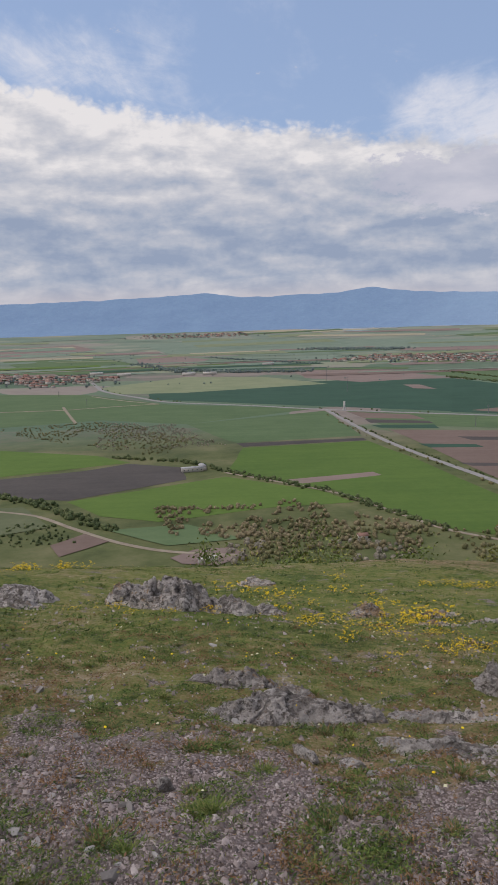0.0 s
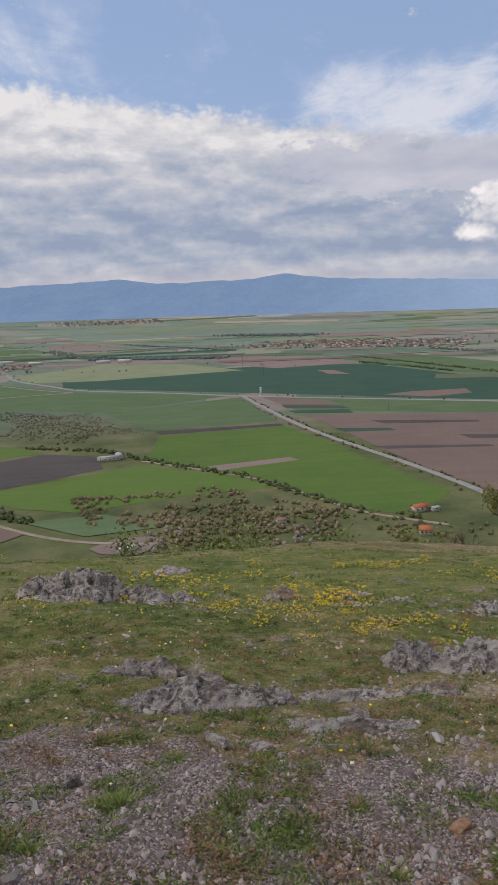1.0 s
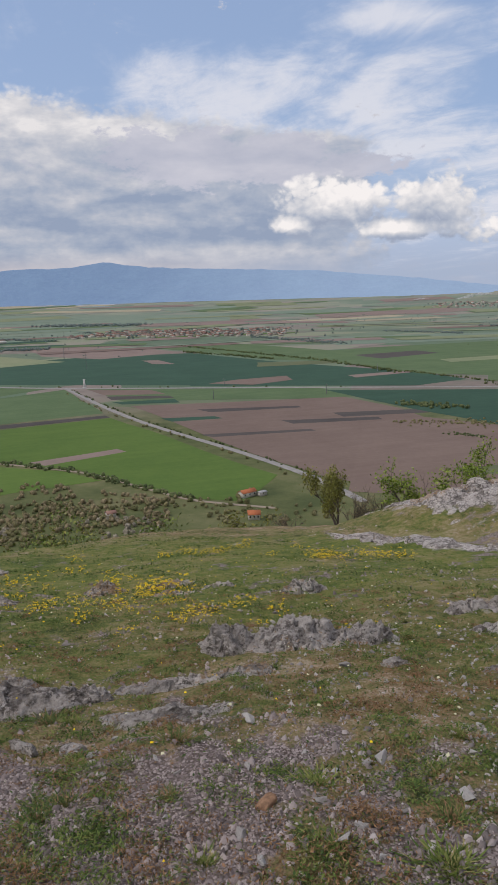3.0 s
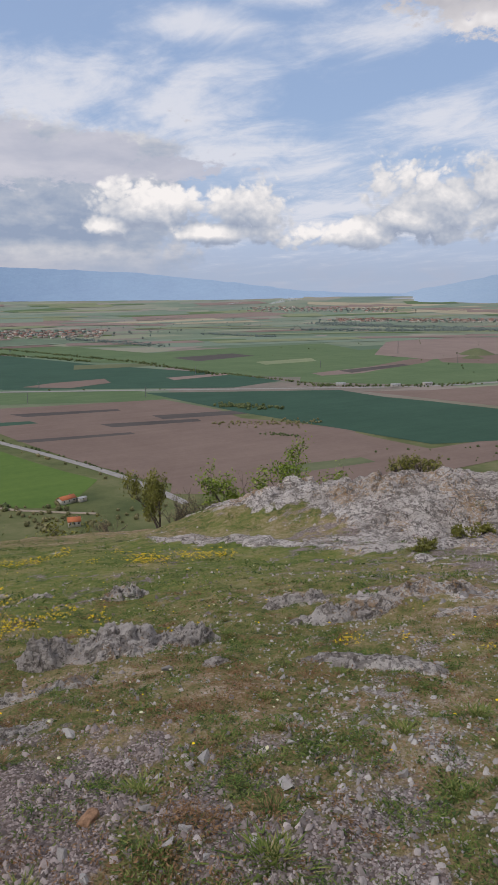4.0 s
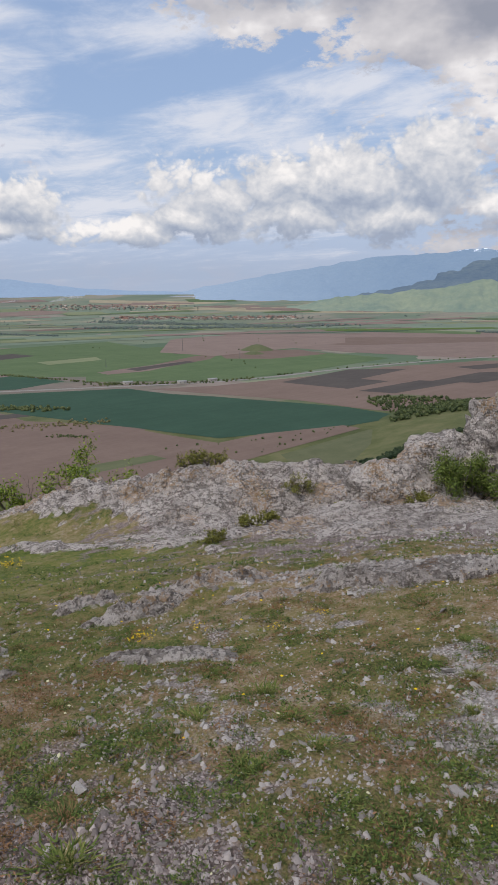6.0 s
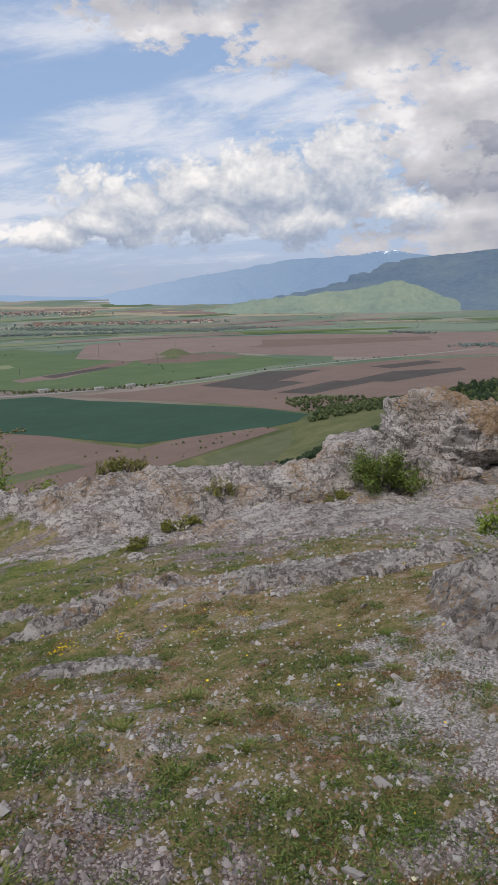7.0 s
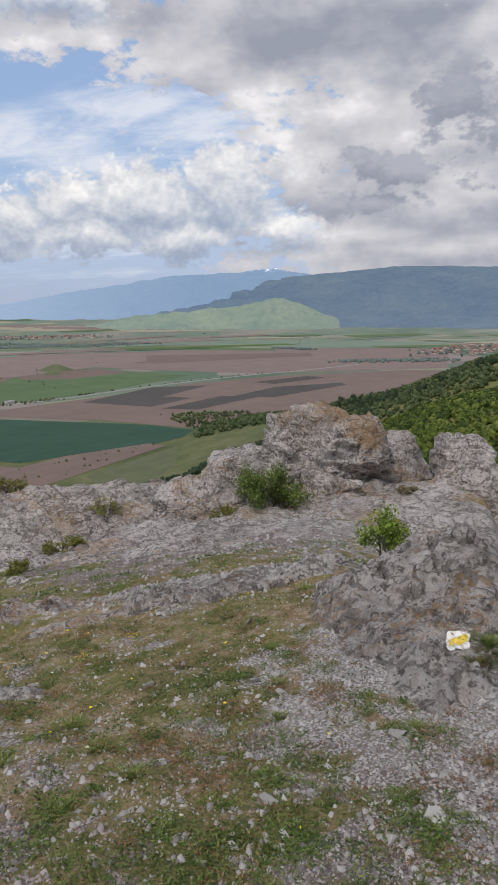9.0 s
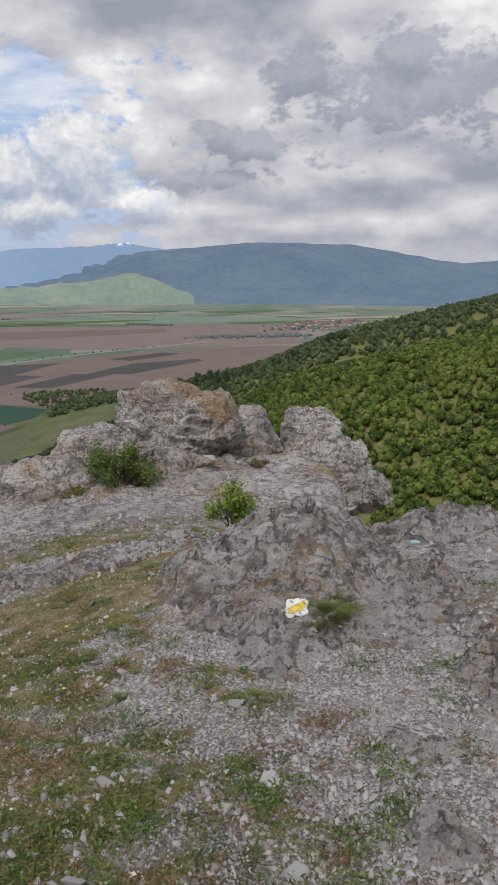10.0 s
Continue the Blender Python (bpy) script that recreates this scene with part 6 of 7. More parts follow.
for i, (az, s, m) in enumerate(((2.0, 0.298, OLIVE_LEAF), (3.6, 0.292, BUSH_LEAF), (5.4, 0.290, BUSH_LEAF), (6.6, 0.288, OLIVE_LEAF), (8.0, 0.302, BUSH_LEAF), (0.5, 0.305, BUSH_LEAF), (11.6, 0.306, BUSH_LEAF), (-3.5, 0.312, BUSH_LEAF), (15.0, 0.300, OLIVE_LEAF), (17.6, 0.296, OLIVE_LEAF))):
    brow_shrub(az, 34, s, 40 + i, m, 2600, 0.085, "small leafy tree on the slope below the brow", name="tree", stems=3, trunk=0.07, category="tree", spread=0.12, fork=0.36)
for i, (az, r, s, h) in enumerate(((46.4, 15.6, 0.228, 0.3), (47.2, 15.7, 0.226, 0.3), (44.8, 15.6, 0.232, 0.25))):
    brow_shrub(az, r, s, 60 + i, OLIVE_LEAF, 700, 0.025, "low yellow-green shrub on top of the rock dome", stems=6, trunk=0.02, spread=0.8)

shrub(10.9, 4.85, 1.20, 70, BUSH_LEAF, 6500, 0.022, "dense dark green bush in a cleft of the outcrop", "bush", 0.8, 0.02, -1.85, 7)
shrub(5.75, 1.48, 0.46, 71, FRESH_LEAF, 3000, 0.013, "bright green leafy sapling beside the boulder", "sapling", 0.55, 0.008, None, 9, "sapling")
for i, (x, y, h, m) in enumerate(((6.9, 6.4, 0.28, OLIVE_LEAF), (7.7, 6.45, 0.26, OLIVE_LEAF), (8.0, 6.4, 0.24, OLIVE_LEAF), (11.2, 8.3, 0.45, OLIVE_LEAF), (10.2, 5.3, 0.3, OLIVE_LEAF), (12.3, 3.9, 0.2, OLIVE_LEAF), (12.2, 3.0, 0.25, RUSTY_LEAF), (9.4, 6.2, 0.2, OLIVE_LEAF))):
    shrub(x, y, h, 80 + i, m, 1100, 0.016, "low cushion shrub in a rock crevice", "shrub", 1.0, 0.008, None, 8)


# ---- stones, turf and flowers of the hilltop ----
def strew(count, r0, r1, az0, az1, seed, weight):
    """Plan places, denser where weight is high."""
    rnd = np.random.RandomState(seed)
    az, r = np.radians(rnd.uniform(az0, az1, count)), r0 * (r1 / r0) ** rnd.uniform(0, 1, count) if r1 / r0 > 3 else rnd.uniform(r0, r1, count)
    x, y = r * np.sin(az), r * np.cos(az)
    keep = rnd.uniform(0, 1, count) < weight(x, y)
    return x[keep], y[keep], rnd


def turned(rnd, n):
    """Random turns as an array of matrices."""
    q = rnd.normal(size=(n, 4))
    q /= np.linalg.norm(q, axis=1)[:, None]
    w, x, y, z = q.T
    return np.stack([1 - 2 * (y * y + z * z), 2 * (x * y - z * w), 2 * (x * z + y * w), 2 * (x * y + z * w), 1 - 2 * (x * x + z * z), 2 * (y * z - x * w), 2 * (x * z - y * w), 2 * (y * z + x * w), 1 - 2 * (x * x + y * y)], -1).reshape(n, 3, 3)


def grit_colour(k, p):
    n = k.math("ADD", k.math("MULTIPLY", island_of(k), 0.75), k.math("MULTIPLY", k.noise(p, 40, 5, 0.7), 0.25))
    tint = k.noise(p, 0.35, 2)
    warm = k.ramp(n, (0.1, (0.12, 0.10, 0.098)), (0.5, (0.27, 0.222, 0.212)), (0.85, (0.46, 0.40, 0.385)), (1.0, (0.62, 0.57, 0.545)))
    cool = k.ramp(n, (0.1, (0.21, 0.195, 0.185)), (0.5, (0.40, 0.378, 0.365)), (0.85, (0.50, 0.478, 0.462)), (1.0, (0.60, 0.58, 0.56)))
    x, y, _ = k.split(p)
    return k.mix(k.math("MULTIPLY", k.step(k.math("ADD", x, k.math("MULTIPLY", tint, 1.2)), 1.4, 3.0), k.step(y, 6.0, 2.5)), warm, cool)


GRIT = matter("broken limestone chips", grit_colour, 0.95, lambda k, p: k.noise(p, 160, 5, 0.7), 0.003)


def chips(name, x, y, sizes, rnd, label, kind="stuff"):
    """Angular stone chips lying on the ground, joined into one mesh."""
    n = len(x)
    shape = np.array([(0.9, 0.1, -0.5), (0.1, 0.85, -0.5), (-0.85, 0.2, -0.5), (-0.2, -0.8, -0.5), (-0.15, 0.25, 0.62), (0.35, -0.3, 0.50)])
    tri = np.array([(0, 1, 4), (1, 2, 4), (2, 3, 4), (3, 5, 4), (3, 0, 5), (0, 4, 5)])
    v = shape[None, :6] * rnd.uniform(0.6, 1.25, (n, 6, 3)) * rnd.uniform((0.8, 0.65, 0.6), (1.15, 1.0, 1.1), (n, 3))[:, None]
    tilt = turned(rnd, n) * 0.22 + np.eye(3) * 0.78
    v = np.einsum("nij,nkj->nki", tilt, v)
    a = rnd.uniform(0, 6.28, n)
    c, s, o = np.cos(a), np.sin(a), np.zeros(n)
    spin = np.stack([c, -s, o, s, c, o, o, o, o + 1], -1).reshape(n, 3, 3)
    v = np.einsum("nij,nkj->nki", spin, v) * sizes[:, None, None]
    v = v + np.stack([x, y, surface(x, y) + sizes * 0.15], -1)[:, None]
    f = tri[None] + (np.arange(n) * 6)[:, None, None]
    return tagged(lay(name, v.reshape(-1, 3), f.reshape(-1, 3), GRIT), label, "gravel", kind=kind)


def gravel_weight(x, y):
    clump = flat_noise(x, y, 3.0, 3, 12.0)
    return np.clip(gravel_at(x, y) * 1.15 + clump * 0.9, 0.03, 1)


x, y, rnd = strew(80000, 1.2, 5.0, -24, 98, 11, gravel_weight)
chips("gravel", x, y, rnd.uniform(0.005, 0.012, len(x)), rnd, "fine grey limestone gravel on bare soil")
x, y, rnd = strew(40000, 1.3, 8.0, -24, 98, 12, lambda x, y: np.clip(gravel_at(x, y) * 0.6 + 0.05 + 0.17 * np.clip(x - 0.6, 0, 1) + stone_at(x, y) * 0.35 + flat_noise(x, y, 2.6, 3, 14.0) * 0.9, 0.05, 1))
chips("gravel", x, y, 0.008 + 0.024 * rnd.uniform(0, 1, len(x)) ** 2.6, rnd, "coarse grey limestone chips strewn on turf")
x, y, rnd = strew(26000, 5.0, 15.0, 25, 92, 13, lambda x, y: np.clip(stone_at(x, y) * 0.7 + gravel_at(x, y) * 0.6 - 0.1, 0.01, 1))
chips("gravel", x, y, 0.014 + 0.040 * rnd.uniform(0, 1, len(x)) ** 3, rnd, "loose limestone rubble below the outcrop")

STONE = matter("loose limestone", lambda k, p: k.ramp(k.math("ADD", k.math("MULTIPLY", random_of(k), 0.6), k.math("MULTIPLY", k.noise(p, 60, 6, 0.75), 0.4)), (0.2, (0.22, 0.20, 0.185)), (0.5, (0.33, 0.31, 0.295)), (0.8, (0.46, 0.44, 0.42))), 0.95, lambda k, p: k.noise(p, 120, 6, 0.75), 0.006)

# larger stones, each a thing of its own
STONE_SHAPES = []
for i in range(9):
    dice = random.Random(500 + i)
    bm = bmesh.new()
    for _ in range(13):
        bm.verts.new((dice.uniform(-1, 1), dice.uniform(-0.7, 0.7), dice.uniform(-0.42, 0.42)))
    hull = bmesh.ops.convex_hull(bm, input=bm.verts[:])
    bmesh.ops.delete(bm, geom=[g for g in hull["geom_interior"] if isinstance(g, bmesh.types.BMVert)], context="VERTS")
    me = bpy.data.meshes.new("stone")
    bm.to_mesh(me)
    bm.free()
    me.materials.append(STONE)
    STONE_SHAPES.append(me)
x, y, rnd = strew(900, 1.5, 9.0, -20, 95, 15, lambda x, y: np.clip(0.22 + gravel_at(x, y) * 0.35, 0, 1))
for i, (a, b) in enumerate(list(zip(x, y))[:280]):
    ob = new("stone", STONE_SHAPES[i % 9])
    s = 0.015 + 0.028 * rnd.uniform(0, 1) ** 2.5
    ob.matrix_world = Matrix.LocRotScale((a, b, float(surface(np.array([a]), np.array([b]))[0]) + s * 0.18), Euler((rnd.uniform(-0.3, 0.3), rnd.uniform(-0.3, 0.3), rnd.uniform(0, 6.28))), (s, s, s))
    tagged(ob, "loose angular limestone piece lying on turf", "stone", "loose stones on the hilltop")


RUST_STONE = matter("orange-brown stone", lambda k, p: k.ramp(k.noise(p, 50, 5, 0.7), (0.35, (0.20, 0.115, 0.07)), (0.65, (0.38, 0.23, 0.14))), 0.95, lambda k, p: k.noise(p, 120, 6, 0.75), 0.006)
rock(0.90, 2.05, (0.045, 0.028, 0.022), 90, 30, 0, 0.006, 3, "stone", "flat orange-brown stone lying on gravel", "stone", chunk=0.05, depth=0.15, cuts=14, keep=0.45, material=RUST_STONE)


def blade_colour(k, p):
    n = k.math("ADD", k.math("MULTIPLY", island_of(k), 0.5), k.math("MULTIPLY", k.noise(p, 2.2, 4), 0.5))
    return k.ramp(n, (0.26, (0.060, 0.100, 0.020)), (0.45, (0.120, 0.165, 0.034)), (0.57, (0.18, 0.21, 0.055)), (0.68, (0.26, 0.235, 0.09)), (0.80, (0.33, 0.27, 0.14)))


def herb_colour(k, p):
    n = k.math("ADD", k.math("MULTIPLY", island_of(k), 0.45), k.math("MULTIPLY", k.noise(p, 3.0, 4), 0.55))
    return k.ramp(n, (0.30, (0.045, 0.080, 0.022)), (0.42, (0.080, 0.125, 0.034)), (0.52, (0.13, 0.155, 0.050)), (0.59, (0.21, 0.145, 0.062)), (0.68, (0.28, 0.16, 0.095)))


BLADE, HERB = matter("grass blades", blade_colour, 0.75), matter("low herbs", herb_colour, 0.85)


def blades(name, x, y, height, width, rnd, material, label, lean=0.5):
    """Grass blades, one triangle each, joined into one mesh."""
    n = len(x)
    a = rnd.uniform(0, 6.28, n)
    h = height * rnd.uniform(0.5, 1.3, n)
    side = np.stack([np.cos(a), np.sin(a), np.zeros(n)], -1) * (width * rnd.uniform(0.6, 1.3, n))[:, None] / 2
    b = np.stack([x, y, surface(x, y) - 0.004], -1)
    tip = b + np.stack([rnd.normal(size=n) * lean * h, rnd.normal(size=n) * lean * h, h], -1)
    v = np.stack([b - side, b + side, tip], 1).reshape(-1, 3)
    return tagged(lay(name, v, np.arange(3 * n).reshape(-1, 3), material), label, "grass", kind="stuff")


def leaves_low(name, x, y, size, rnd, material, label):
    """Small flat leaves close to the ground."""
    n = len(x)
    c = np.stack([x, y, surface(x, y) + rnd.uniform(0.001, 0.016, n)], -1)
    nn = rnd.normal(size=(n, 3)) * 0.55 + (0, 0, 1)
    nn /= np.linalg.norm(nn, axis=1)[:, None]
    u = np.cross(nn, rnd.normal(size=(n, 3)))
    u /= np.linalg.norm(u, axis=1)[:, None]
    w = np.cross(nn, u)
    s = (size * rnd.uniform(0.6, 1.4, n))[:, None]
    v = np.stack([c - u * s, c - w * s * 0.45, c + u * s, c + w * s * 0.45], 1).reshape(-1, 3)
    return tagged(lay(name, v, np.arange(4 * n).reshape(-1, 4), material), label, "herbs", kind="stuff")


def green_weight(x, y):
    return np.clip(1.0 - 0.85 * gravel_at(x, y) - 1.2 * stone_at(x, y) + 0.9 * flat_noise(x, y, 2.6, 3, 21.0), 0.02, 1)


x, y, rnd = strew(100000, 1.3, 5.0, -24, 98, 31, lambda x, y: green_weight(x, y) * np.clip(0.55 + 2.2 * flat_noise(x, y, 4.0, 2, 33.0), 0.08, 1))
blades("grass", x, y, 0.020, 0.0030, rnd, BLADE, "short spring grass between stones")
x, y, rnd = strew(130000, 4.5, 18.0, -24, 90, 32, green_weight)
blades("grass", x, y, 0.018, 0.0065, rnd, BLADE, "short spring turf on the slope")


def cushions(name, count, r0, r1, seed, weight, per, spread, size, material, label):
    """Low plants in cushions: many small leaves heaped round each root, joined into one mesh."""
    x, y, rnd = strew(count, r0, r1, -24, 98, seed, weight)
    n = len(x)
    wide = spread * rnd.uniform(0.45, 1.5, n) ** 1.3
    many = np.maximum((per * (wide / spread) ** 1.6).astype(int), 6)
    own = np.repeat(np.arange(n), many)
    m = len(own)
    u, w = rnd.normal(size=(2, m)) * 0.55
    rr = np.hypot(u, w)
    px, py = x[own] + u * wide[own], y[own] + w * wide[own]
    c = np.stack([px, py, surface(px, py) + 0.30 * wide[own] * np.exp(-(rr**2)) * rnd.uniform(0.2, 1.0, m) + 0.002], -1)
    nn = rnd.normal(size=(m, 3)) * 0.6 + (0, 0, 1)
    nn /= np.linalg.norm(nn, axis=1)[:, None]
    a = np.cross(nn, rnd.normal(size=(m, 3)))
    a /= np.linalg.norm(a, axis=1)[:, None]
    b = np.cross(nn, a)
    s = (size * rnd.uniform(0.6, 1.4, m))[:, None]
    v = np.stack([c - a * s - b * s * 0.4, c + a * s * 0.2 - b * s * 0.5, c + a * s + b * s * 0.4], 1).reshape(-1, 3)
    return tagged(lay(name, v, np.arange(3 * m).reshape(-1, 3), material), label, "herbs", kind="stuff")


CUSHION = matter("dark green creeping herbs", lambda k, p: k.ramp(k.math("ADD", k.math("MULTIPLY", island_of(k), 0.5), k.math("MULTIPLY", k.noise(p, 6.0, 3), 0.5)), (0.28, (0.034, 0.066, 0.015)), (0.45, (0.080, 0.130, 0.026)), (0.58, (0.135, 0.185, 0.042)), (0.75, (0.21, 0.225, 0.068))), 0.8)
RED_HERB = matter("reddish-brown creeping herbs", lambda k, p: k.ramp(k.math("ADD", k.math("MULTIPLY", island_of(k), 0.6), k.math("MULTIPLY", k.noise(p, 5.0, 3), 0.4)), (0.25, (0.11, 0.066, 0.030)), (0.5, (0.215, 0.115, 0.058)), (0.75, (0.31, 0.19, 0.098))), 0.9)
cushions("herbs", 4200, 1.3, 6.0, 34, lambda x, y: np.clip(0.42 - 0.25 * gravel_at(x, y) - 0.5 * stone_at(x, y) + 0.8 * flat_noise(x, y, 1.6, 2, 61.0), 0.05, 1), 90, 0.055, 0.0075, CUSHION, "cushions of dark green herbs creeping over gravel")
cushions("herbs", 3600, 1.3, 6.5, 35, lambda x, y: np.clip(0.40 - 0.30 * gravel_at(x, y) - 0.5 * stone_at(x, y) + 0.8 * flat_noise(x, y, 1.3, 2, 71.0), 0.04, 1), 70, 0.060, 0.0070, RED_HERB, "reddish-brown herbs creeping over gravel")
cushions("herbs", 3000, 5.5, 16.0, 38, lambda x, y: np.clip(0.5 - 0.9 * stone_at(x, y) + 0.8 * flat_noise(x, y, 1.0, 2, 81.0), 0.02, 1), 34, 0.11, 0.017, CUSHION, "cushions of dark green herbs in the turf")
x, y, rnd = strew(90000, 1.3, 6.5, -24, 98, 37, lambda x, y: np.clip(green_weight(x, y) * (0.45 + 1.6 * flat_noise(x, y, 5.0, 2, 61.0)) + 0.04, 0.02, 1))
leaves_low("herbs", x, y, 0.0075, rnd, HERB, "low green and reddish herbs creeping over gravel")

# denser tufts, each a thing
TUFTS = []
for i in range(5):
    dice = np.random.RandomState(600 + i)
    n = 520
    rr, aa = np.abs(dice.normal(size=n)) * 0.5, dice.uniform(0, 6.28, n)
    b = np.stack([rr * np.cos(aa), rr * np.sin(aa), np.zeros(n)], -1)
    h = (0.32 - 0.12 * rr) * dice.uniform(0.5, 1.2, n)
    side = np.stack([np.cos(aa + 1.5), np.sin(aa + 1.5), np.zeros(n)], -1) * 0.035
    tip = b * 1.35 + np.stack([dice.normal(size=n) * 0.15, dice.normal(size=n) * 0.15, h], -1)
    me = bpy.data.meshes.new("grass_tuft")
    me.from_pydata([tuple(q) for q in np.stack([b - side, b + side, tip], 1).reshape(-1, 3)], [], [tuple(q) for q in np.arange(3 * n).reshape(-1, 3)])
    me.materials.append((BLADE, HERB)[i % 2])
    TUFTS.append(me)


def tuft(x, y, s, kind, tall=0.65, z=None):
    ob = new("grass_tuft", TUFTS[kind])
    ob.matrix_world = Matrix.LocRotScale((x, y, (float(surface(np.array([x]), np.array([y]))[0]) if z is None else z) - 0.004), Euler((0, 0, x * 37.0)), (s, s, s * tall))
    return tagged(ob, "dense green tuft of grass among stones", "grass tuft", "grass tufts on the hilltop", "stuff")


for x, y, s in ((-0.51, 2.15, 0.10), (-0.40, 2.08, 0.08), (-0.25, 2.88, 0.10), (-0.16, 2.95, 0.08), (0.32, 3.20, 0.10), (0.42, 3.15, 0.08), (0.16, 2.02, 0.07), (0.22, 2.25, 0.09), (0.30, 2.30, 0.08), (0.62, 2.2, 0.07), (0.55, 2.5, 0.06), (-0.68, 1.95, 0.06), (-0.3, 1.85, 0.07), (0.75, 2.6, 0.09), (1.1, 2.1, 0.10), (1.0, 1.75, 0.10), (1.25, 1.55, 0.12), (1.5, 2.0, 0.08), (1.7, 1.85, 0.08), (1.95, 1.5, 0.09), (2.1, 1.9, 0.1), (2.3, 1.6, 0.09), (2.5, 1.9, 0.1), (3.06, 0.80, 0.055), (3.12, 0.62, 0.07), (3.63, 0.40, 0.09), (3.56, 0.46, 0.08), (3.5, 0.42, 0.07), (3.28, -0.14, 0.07), (3.33, -0.19, 0.07), (4.28, 0.08, 0.08), (2.85, 0.55, 0.06), (2.80, 0.60, 0.06), (2.45, 0.45, 0.06), (2.35, 0.62, 0.06), (2.3, 0.35, 0.05), (2.2, 0.85, 0.07), (3.9, 1.9, 0.09), (4.6, 1.7, 0.09), (4.9, 1.5, 0.1), (5.3, 1.55, 0.1)):
    tuft(x, y, s, int(abs(x * 91 + y * 57)) % 5)
# grass rooted in the clefts of the marked boulder
for i, way in enumerate(((0.9021, 0.1492, -0.4048), (0.8984, 0.1374, -0.4171), (0.905, 0.1243, -0.4068), (0.8902, 0.1574, -0.4275), (0.9094, 0.1325, -0.3943), (0.9010, 0.1300, -0.4120))):
    spot = boulder_tree.ray_cast(MARK_FROM, Vector(way))
    if spot[0]:
        tuft(spot[0].x, spot[0].y, 0.085, i % 5, 0.8, spot[0].z)
x, y, rnd = strew(420, 1.5, 8.0, -22, 95, 36, lambda x, y: np.clip(0.55 - 0.3 * gravel_at(x, y) - stone_at(x, y) * 0.6, 0.05, 1))
for i, (a, b) in enumerate(list(zip(x, y))[:230]):
    tuft(a, b, rnd.uniform(0.03, 0.075), i % 5, rnd.uniform(0.5, 0.9))

PETAL = matter("yellow petals", lambda k, p: k.ramp(island_of(k), (0.2, (0.72, 0.48, 0.008)), (0.8, (0.90, 0.68, 0.02))), 0.6)
PALE_PETAL = matter("pale cream petals", lambda k, p: (0.62, 0.60, 0.40), 0.7)
STEM = matter("green stems", lambda k, p: k.ramp(island_of(k), (0.2, (0.04, 0.07, 0.015)), (0.8, (0.10, 0.13, 0.03))), 0.8)


def flower_parts(seed, stems, spread, height, head):
    dice = np.random.RandomState(seed)
    b = np.stack([dice.normal(size=stems) * spread, dice.normal(size=stems) * spread, np.zeros(stems)], -1)
    tip = b * 1.2 + np.stack([dice.normal(size=stems) * 0.015, dice.normal(size=stems) * 0.015, height * dice.uniform(0.6, 1.15, stems)], -1)
    side = np.array((0.0016, 0.0010, 0))
    sv = np.stack([b - side, b + side, tip + side * 0.6, tip - side * 0.6], 1).reshape(-1, 3)
    n = stems * 8
    c = np.repeat(tip, 8, 0) + dice.normal(size=(n, 3)) * (head * 0.9, head * 0.9, head * 0.4)
    nn = dice.normal(size=(n, 3)) * 0.5 + (0, 0, 1)
    nn /= np.linalg.norm(nn, axis=1)[:, None]
    u = np.cross(nn, dice.normal(size=(n, 3)))
    u /= np.linalg.norm(u, axis=1)[:, None]
    w = np.cross(nn, u)
    s = (head * 0.55 * dice.uniform(0.6, 1.3, n))[:, None]
    pv = np.stack([c - u * s, c - w * s, c + u * s, c + w * s], 1).reshape(-1, 3)
    return sv, pv


def flower_clump(seed, stems, spread, height, head, label):
    sv, pv = flower_parts(seed, stems, spread, height, head)
    top = tagged(new("flower_clump"), label, "flowers", "yellow flower clumps on the slope")
    tagged(lay("stem", sv, np.arange(len(sv)).reshape(-1, 4), STEM, top), kind="stuff")
    tagged(lay("blossom", pv, np.arange(len(pv)).reshape(-1, 4), PETAL, top), kind="stuff")
    return top


def stand(ob, x, y, s, turn, copy=True):
    m = Matrix.LocRotScale((x, y, float(surface(np.array([x]), np.array([y]))[0]) - 0.004), Euler((0, 0, turn)), None)
    if copy:
        ob = copy_thing(ob, m)
    ob.matrix_basis = m @ Matrix.Diagonal((s, s, s, 1))
    return ob


PATTERNS = [flower_clump(700 + i, 20, 0.085, 0.08, 0.0105, "dense clump of bright yellow wild flowers in turf") for i in range(4)]
PLACES = [(-0.32, 8.4, 1.2), (0.0, 8.2, 1.2), (0.2, 8.0, 1.0), (-0.15, 7.0, 0.8), (0.45, 7.9, 1.0), (1.0, 8.6, 1.1), (1.3, 7.6, 1.2), (1.55, 7.0, 1.2), (1.75, 6.75, 1.4), (1.62, 6.7, 1.3)]
rnd = np.random.RandomState(77)
for _ in range(24):
    PLACES.append((1.0 + rnd.normal() * 0.60, 6.8 + rnd.normal() * 0.75, rnd.uniform(0.35, 0.85)))
for _ in range(16):
    PLACES.append((1.6 + rnd.normal() * 0.3, 5.3 + rnd.normal() * 0.5, rnd.uniform(0.4, 0.8)))
for _ in range(16):
    PLACES.append((4.2 + rnd.normal() * 0.55, 8.4 + rnd.normal() * 0.15, rnd.uniform(0.6, 1.1)))
for _ in range(12):
    PLACES.append((2.7 + rnd.normal() * 0.5, 9.9 + rnd.normal() * 0.2, rnd.uniform(0.6, 1.0)))
for _ in range(10):
    PLACES.append((-3.1 + rnd.normal() * 0.4, 11.0 + rnd.normal() * 0.2, rnd.uniform(0.8, 1.3)))
for _ in range(10):
    PLACES.append((-0.7 + rnd.normal() * 0.5, 6.7 + rnd.normal() * 0.2, rnd.uniform(0.4, 0.9)))
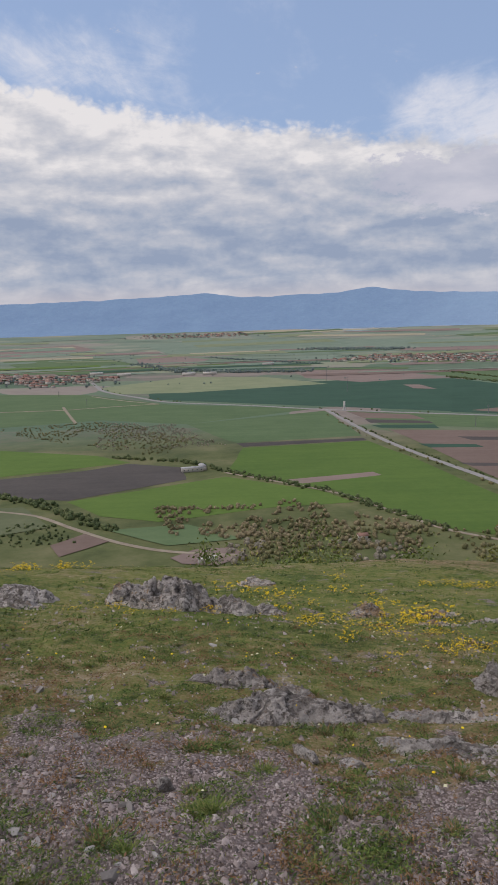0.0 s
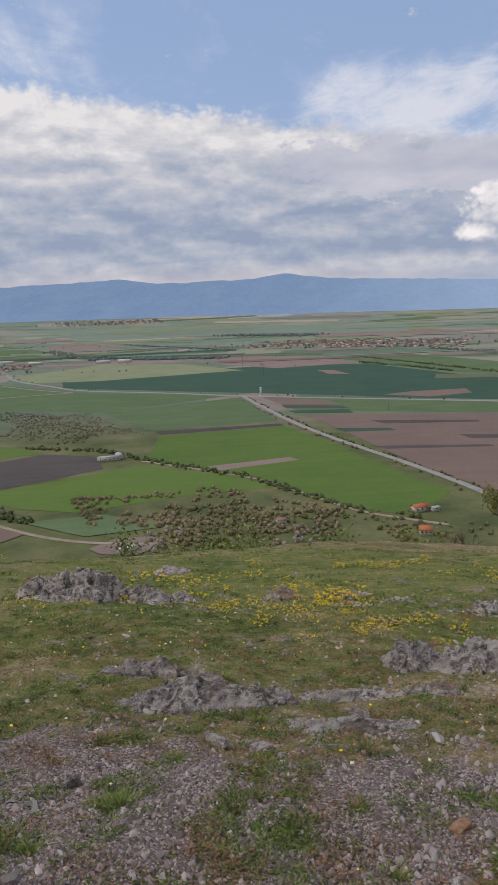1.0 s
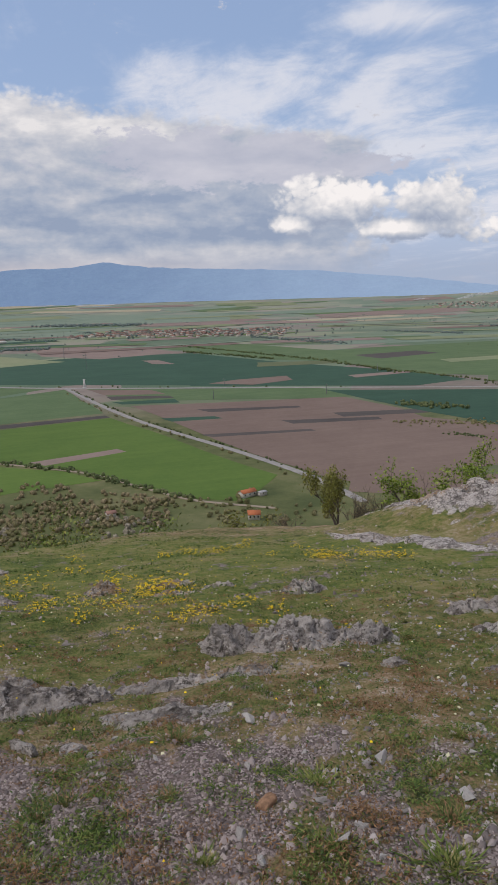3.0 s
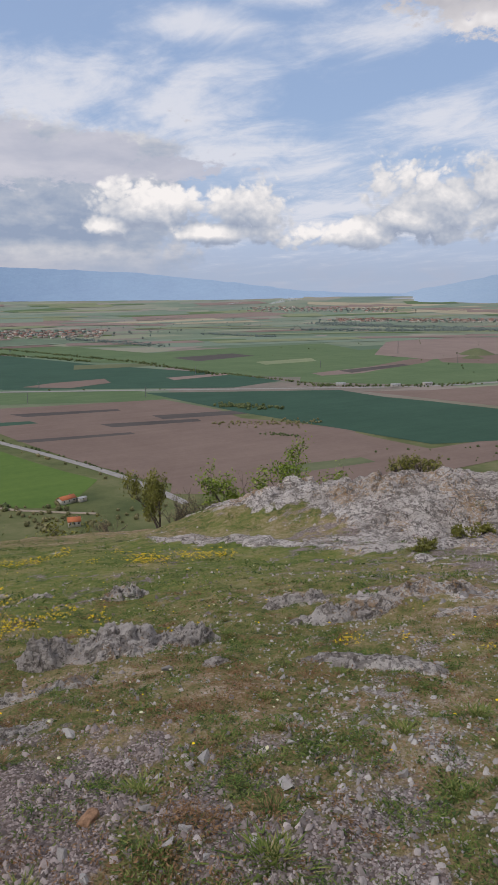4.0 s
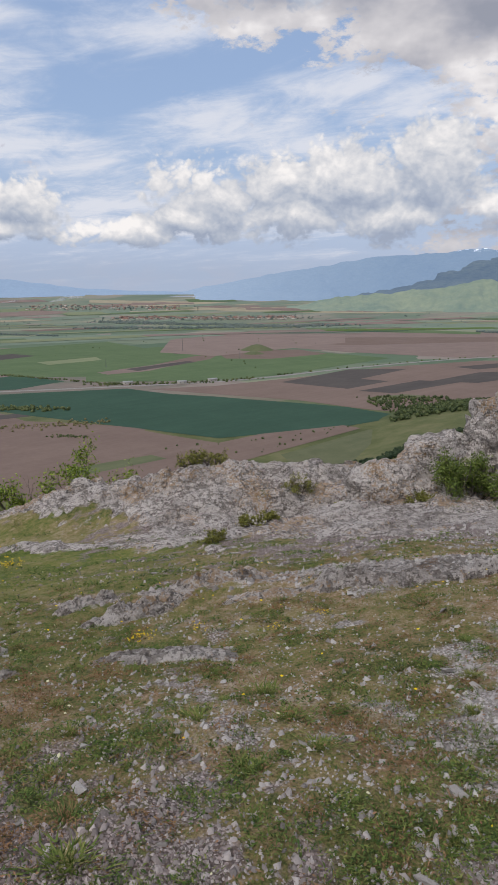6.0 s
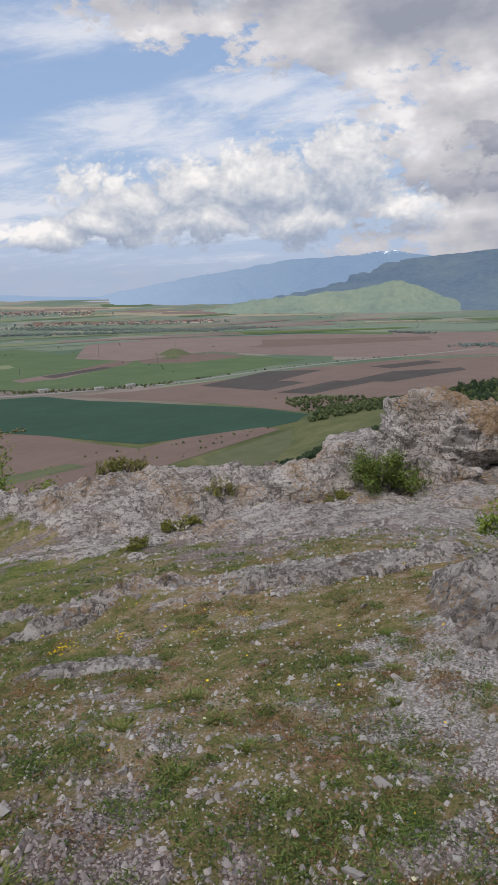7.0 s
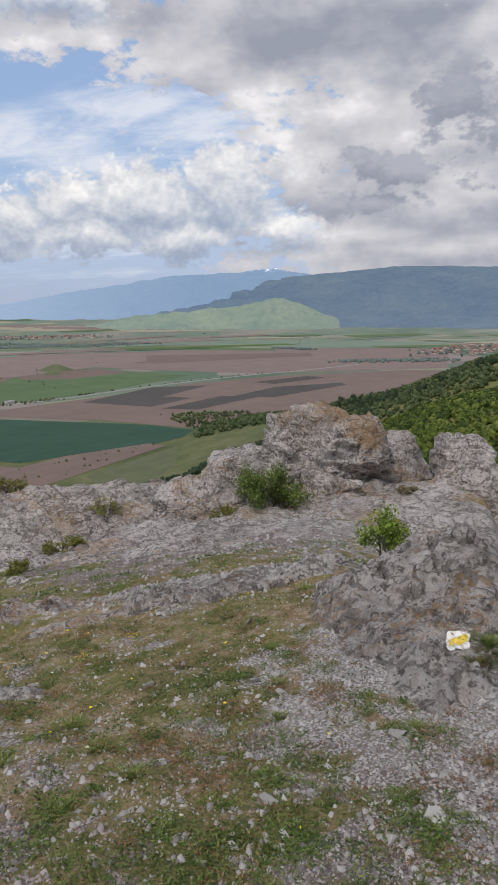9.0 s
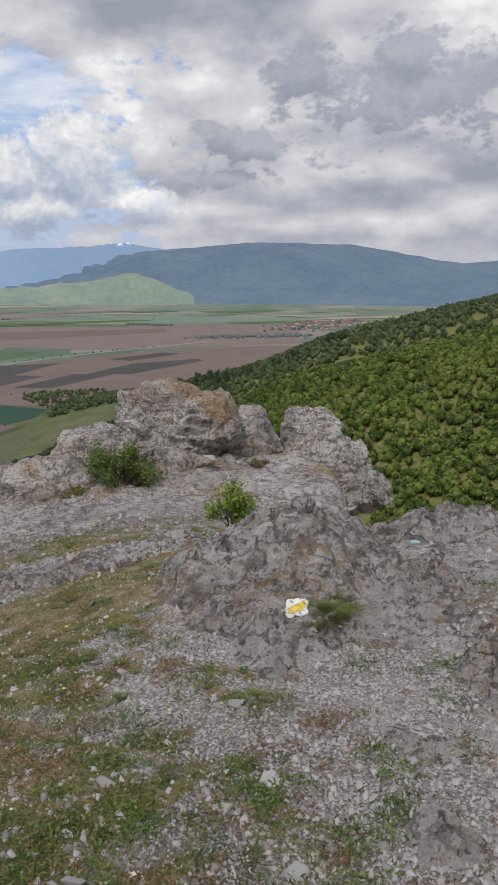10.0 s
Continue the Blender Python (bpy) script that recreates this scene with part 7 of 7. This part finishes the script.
for x, y, s in ((2.15, 3.98, 0.45), (2.85, 3.15, 0.5), (2.9, 3.1, 0.4), (3.3, 2.5, 0.35), (3.6, 2.4, 0.35), (3.1, 2.9, 0.4)):
    PLACES.append((x, y, s))
for i, (x, y, s) in enumerate(PLACES):
    stand(PATTERNS[i % 4], x, y, s, i * 1.7, i >= 4)

x, y, rnd = strew(2600, 1.5, 13.0, -22, 80, 41, lambda x, y: np.clip(0.06 + 1.1 * dip(x, y, 1.2, 6.8, 2.2, 2.2) + 0.25 * (np.hypot(x, y) > 4.5), 0, 1) * (gravel_at(x, y) < 0.8))
n = len(x)
c = np.stack([x, y, surface(x, y) + rnd.uniform(0.02, 0.06, n)], -1)
u = rnd.normal(size=(n, 3)) * (1, 1, 0.3)
u /= np.linalg.norm(u, axis=1)[:, None]
w = np.cross(u, (0, 0, 1.0))
s = rnd.uniform(0.004, 0.010, n)[:, None]
v = np.stack([c - u * s, c - w * s, c + u * s, c + w * s, c + np.array((0, 0, 0.006))], 1).reshape(-1, 3)
f = (np.array([(0, 1, 4), (1, 2, 4), (2, 3, 4), (3, 0, 4)])[None] + (np.arange(n) * 5)[:, None, None]).reshape(-1, 3)
half = len(f) // 8 * 4
tagged(lay("wild_flowers", v, f[:half], PETAL), "small yellow flowers strewn through the turf", "flowers", kind="stuff")
tagged(lay("wild_flowers", v, f[half:], PALE_PETAL), "small cream flowers strewn through the turf", "flowers", kind="stuff")


# ---- smoke over the far plain ----
SMOKE = bpy.data.materials.new("thin white smoke")
SMOKE.use_nodes = True
k = Nodes(SMOKE.node_tree)
bsdf = SMOKE.node_tree.nodes["Principled BSDF"]
bsdf.inputs["Base Color"].default_value = (0.9, 0.9, 0.9, 1)
bsdf.inputs["Roughness"].default_value = 1.0
thin = SMOKE.node_tree.nodes.new("ShaderNodeBsdfTranslucent")
thin.inputs["Color"].default_value = (0.95, 0.95, 0.95, 1)
both = SMOKE.node_tree.nodes.new("ShaderNodeMixShader")
both.inputs[0].default_value = 0.6
clear = SMOKE.node_tree.nodes.new("ShaderNodeBsdfTransparent")
veil = SMOKE.node_tree.nodes.new("ShaderNodeMixShader")
place = SMOKE.node_tree.nodes.new("ShaderNodeNewGeometry").outputs["Position"]
k.put(veil.inputs[0], k.math("MULTIPLY", k.step(k.noise(place, 0.03, 5, 0.65), 0.36, 0.60), 0.34))
SMOKE.node_tree.links.new(bsdf.outputs[0], both.inputs[1])
SMOKE.node_tree.links.new(thin.outputs[0], both.inputs[2])
SMOKE.node_tree.links.new(clear.outputs[0], veil.inputs[1])
SMOKE.node_tree.links.new(both.outputs[0], veil.inputs[2])
SMOKE.node_tree.links.new(veil.outputs[0], SMOKE.node_tree.nodes["Material Output"].inputs[0])
for az, r, wide, tall, seed in ((34.4, 4150, 190, 46, 5), (31.2, 4150, 120, 16, 6)):
    a = radians(az)
    side, ahead = np.array((math.cos(a), -math.sin(a), 0)), np.array((math.sin(a), math.cos(a), 0))
    foot = float(valley(np.array([r]))[0])
    vs, fs = [], []
    for sheet in range(4):
        u, w = np.meshgrid(np.linspace(0, 1, 24), np.linspace(0, 1, 10), indexing="ij")
        u, w = u.ravel(), w.ravel()
        low = tall * 0.55 * u**1.2
        high = low + tall * (0.12 + 0.5 * u) * (0.7 + 0.6 * flat_noise(u * 5, u * 0, 1.0, 3, seed + sheet))
        out = np.sin(np.pi * u) ** 0.4
        q = ahead * (r + 8 * sheet) + np.outer(u * wide * (1 - 0.1 * sheet), side) + np.outer(low + (high - low) * w * out + 1.0 + foot, (0, 0, 1.0))
        q = q + np.outer(6 * flat_noise(u * 6, w * 3, 1.0, 2, seed + 9 + sheet), ahead)
        i, j = np.meshgrid(np.arange(23), np.arange(9), indexing="ij")
        g = (i * 10 + j).ravel() + 240 * sheet
        vs.append(q)
        fs.append(np.stack([g, g + 1, g + 11, g + 10], -1))
    tagged(lay("smoke_plume", np.concatenate(vs), np.concatenate(fs), SMOKE, smooth=True), "thin white smoke drifting over the far plain", "smoke", kind="stuff")
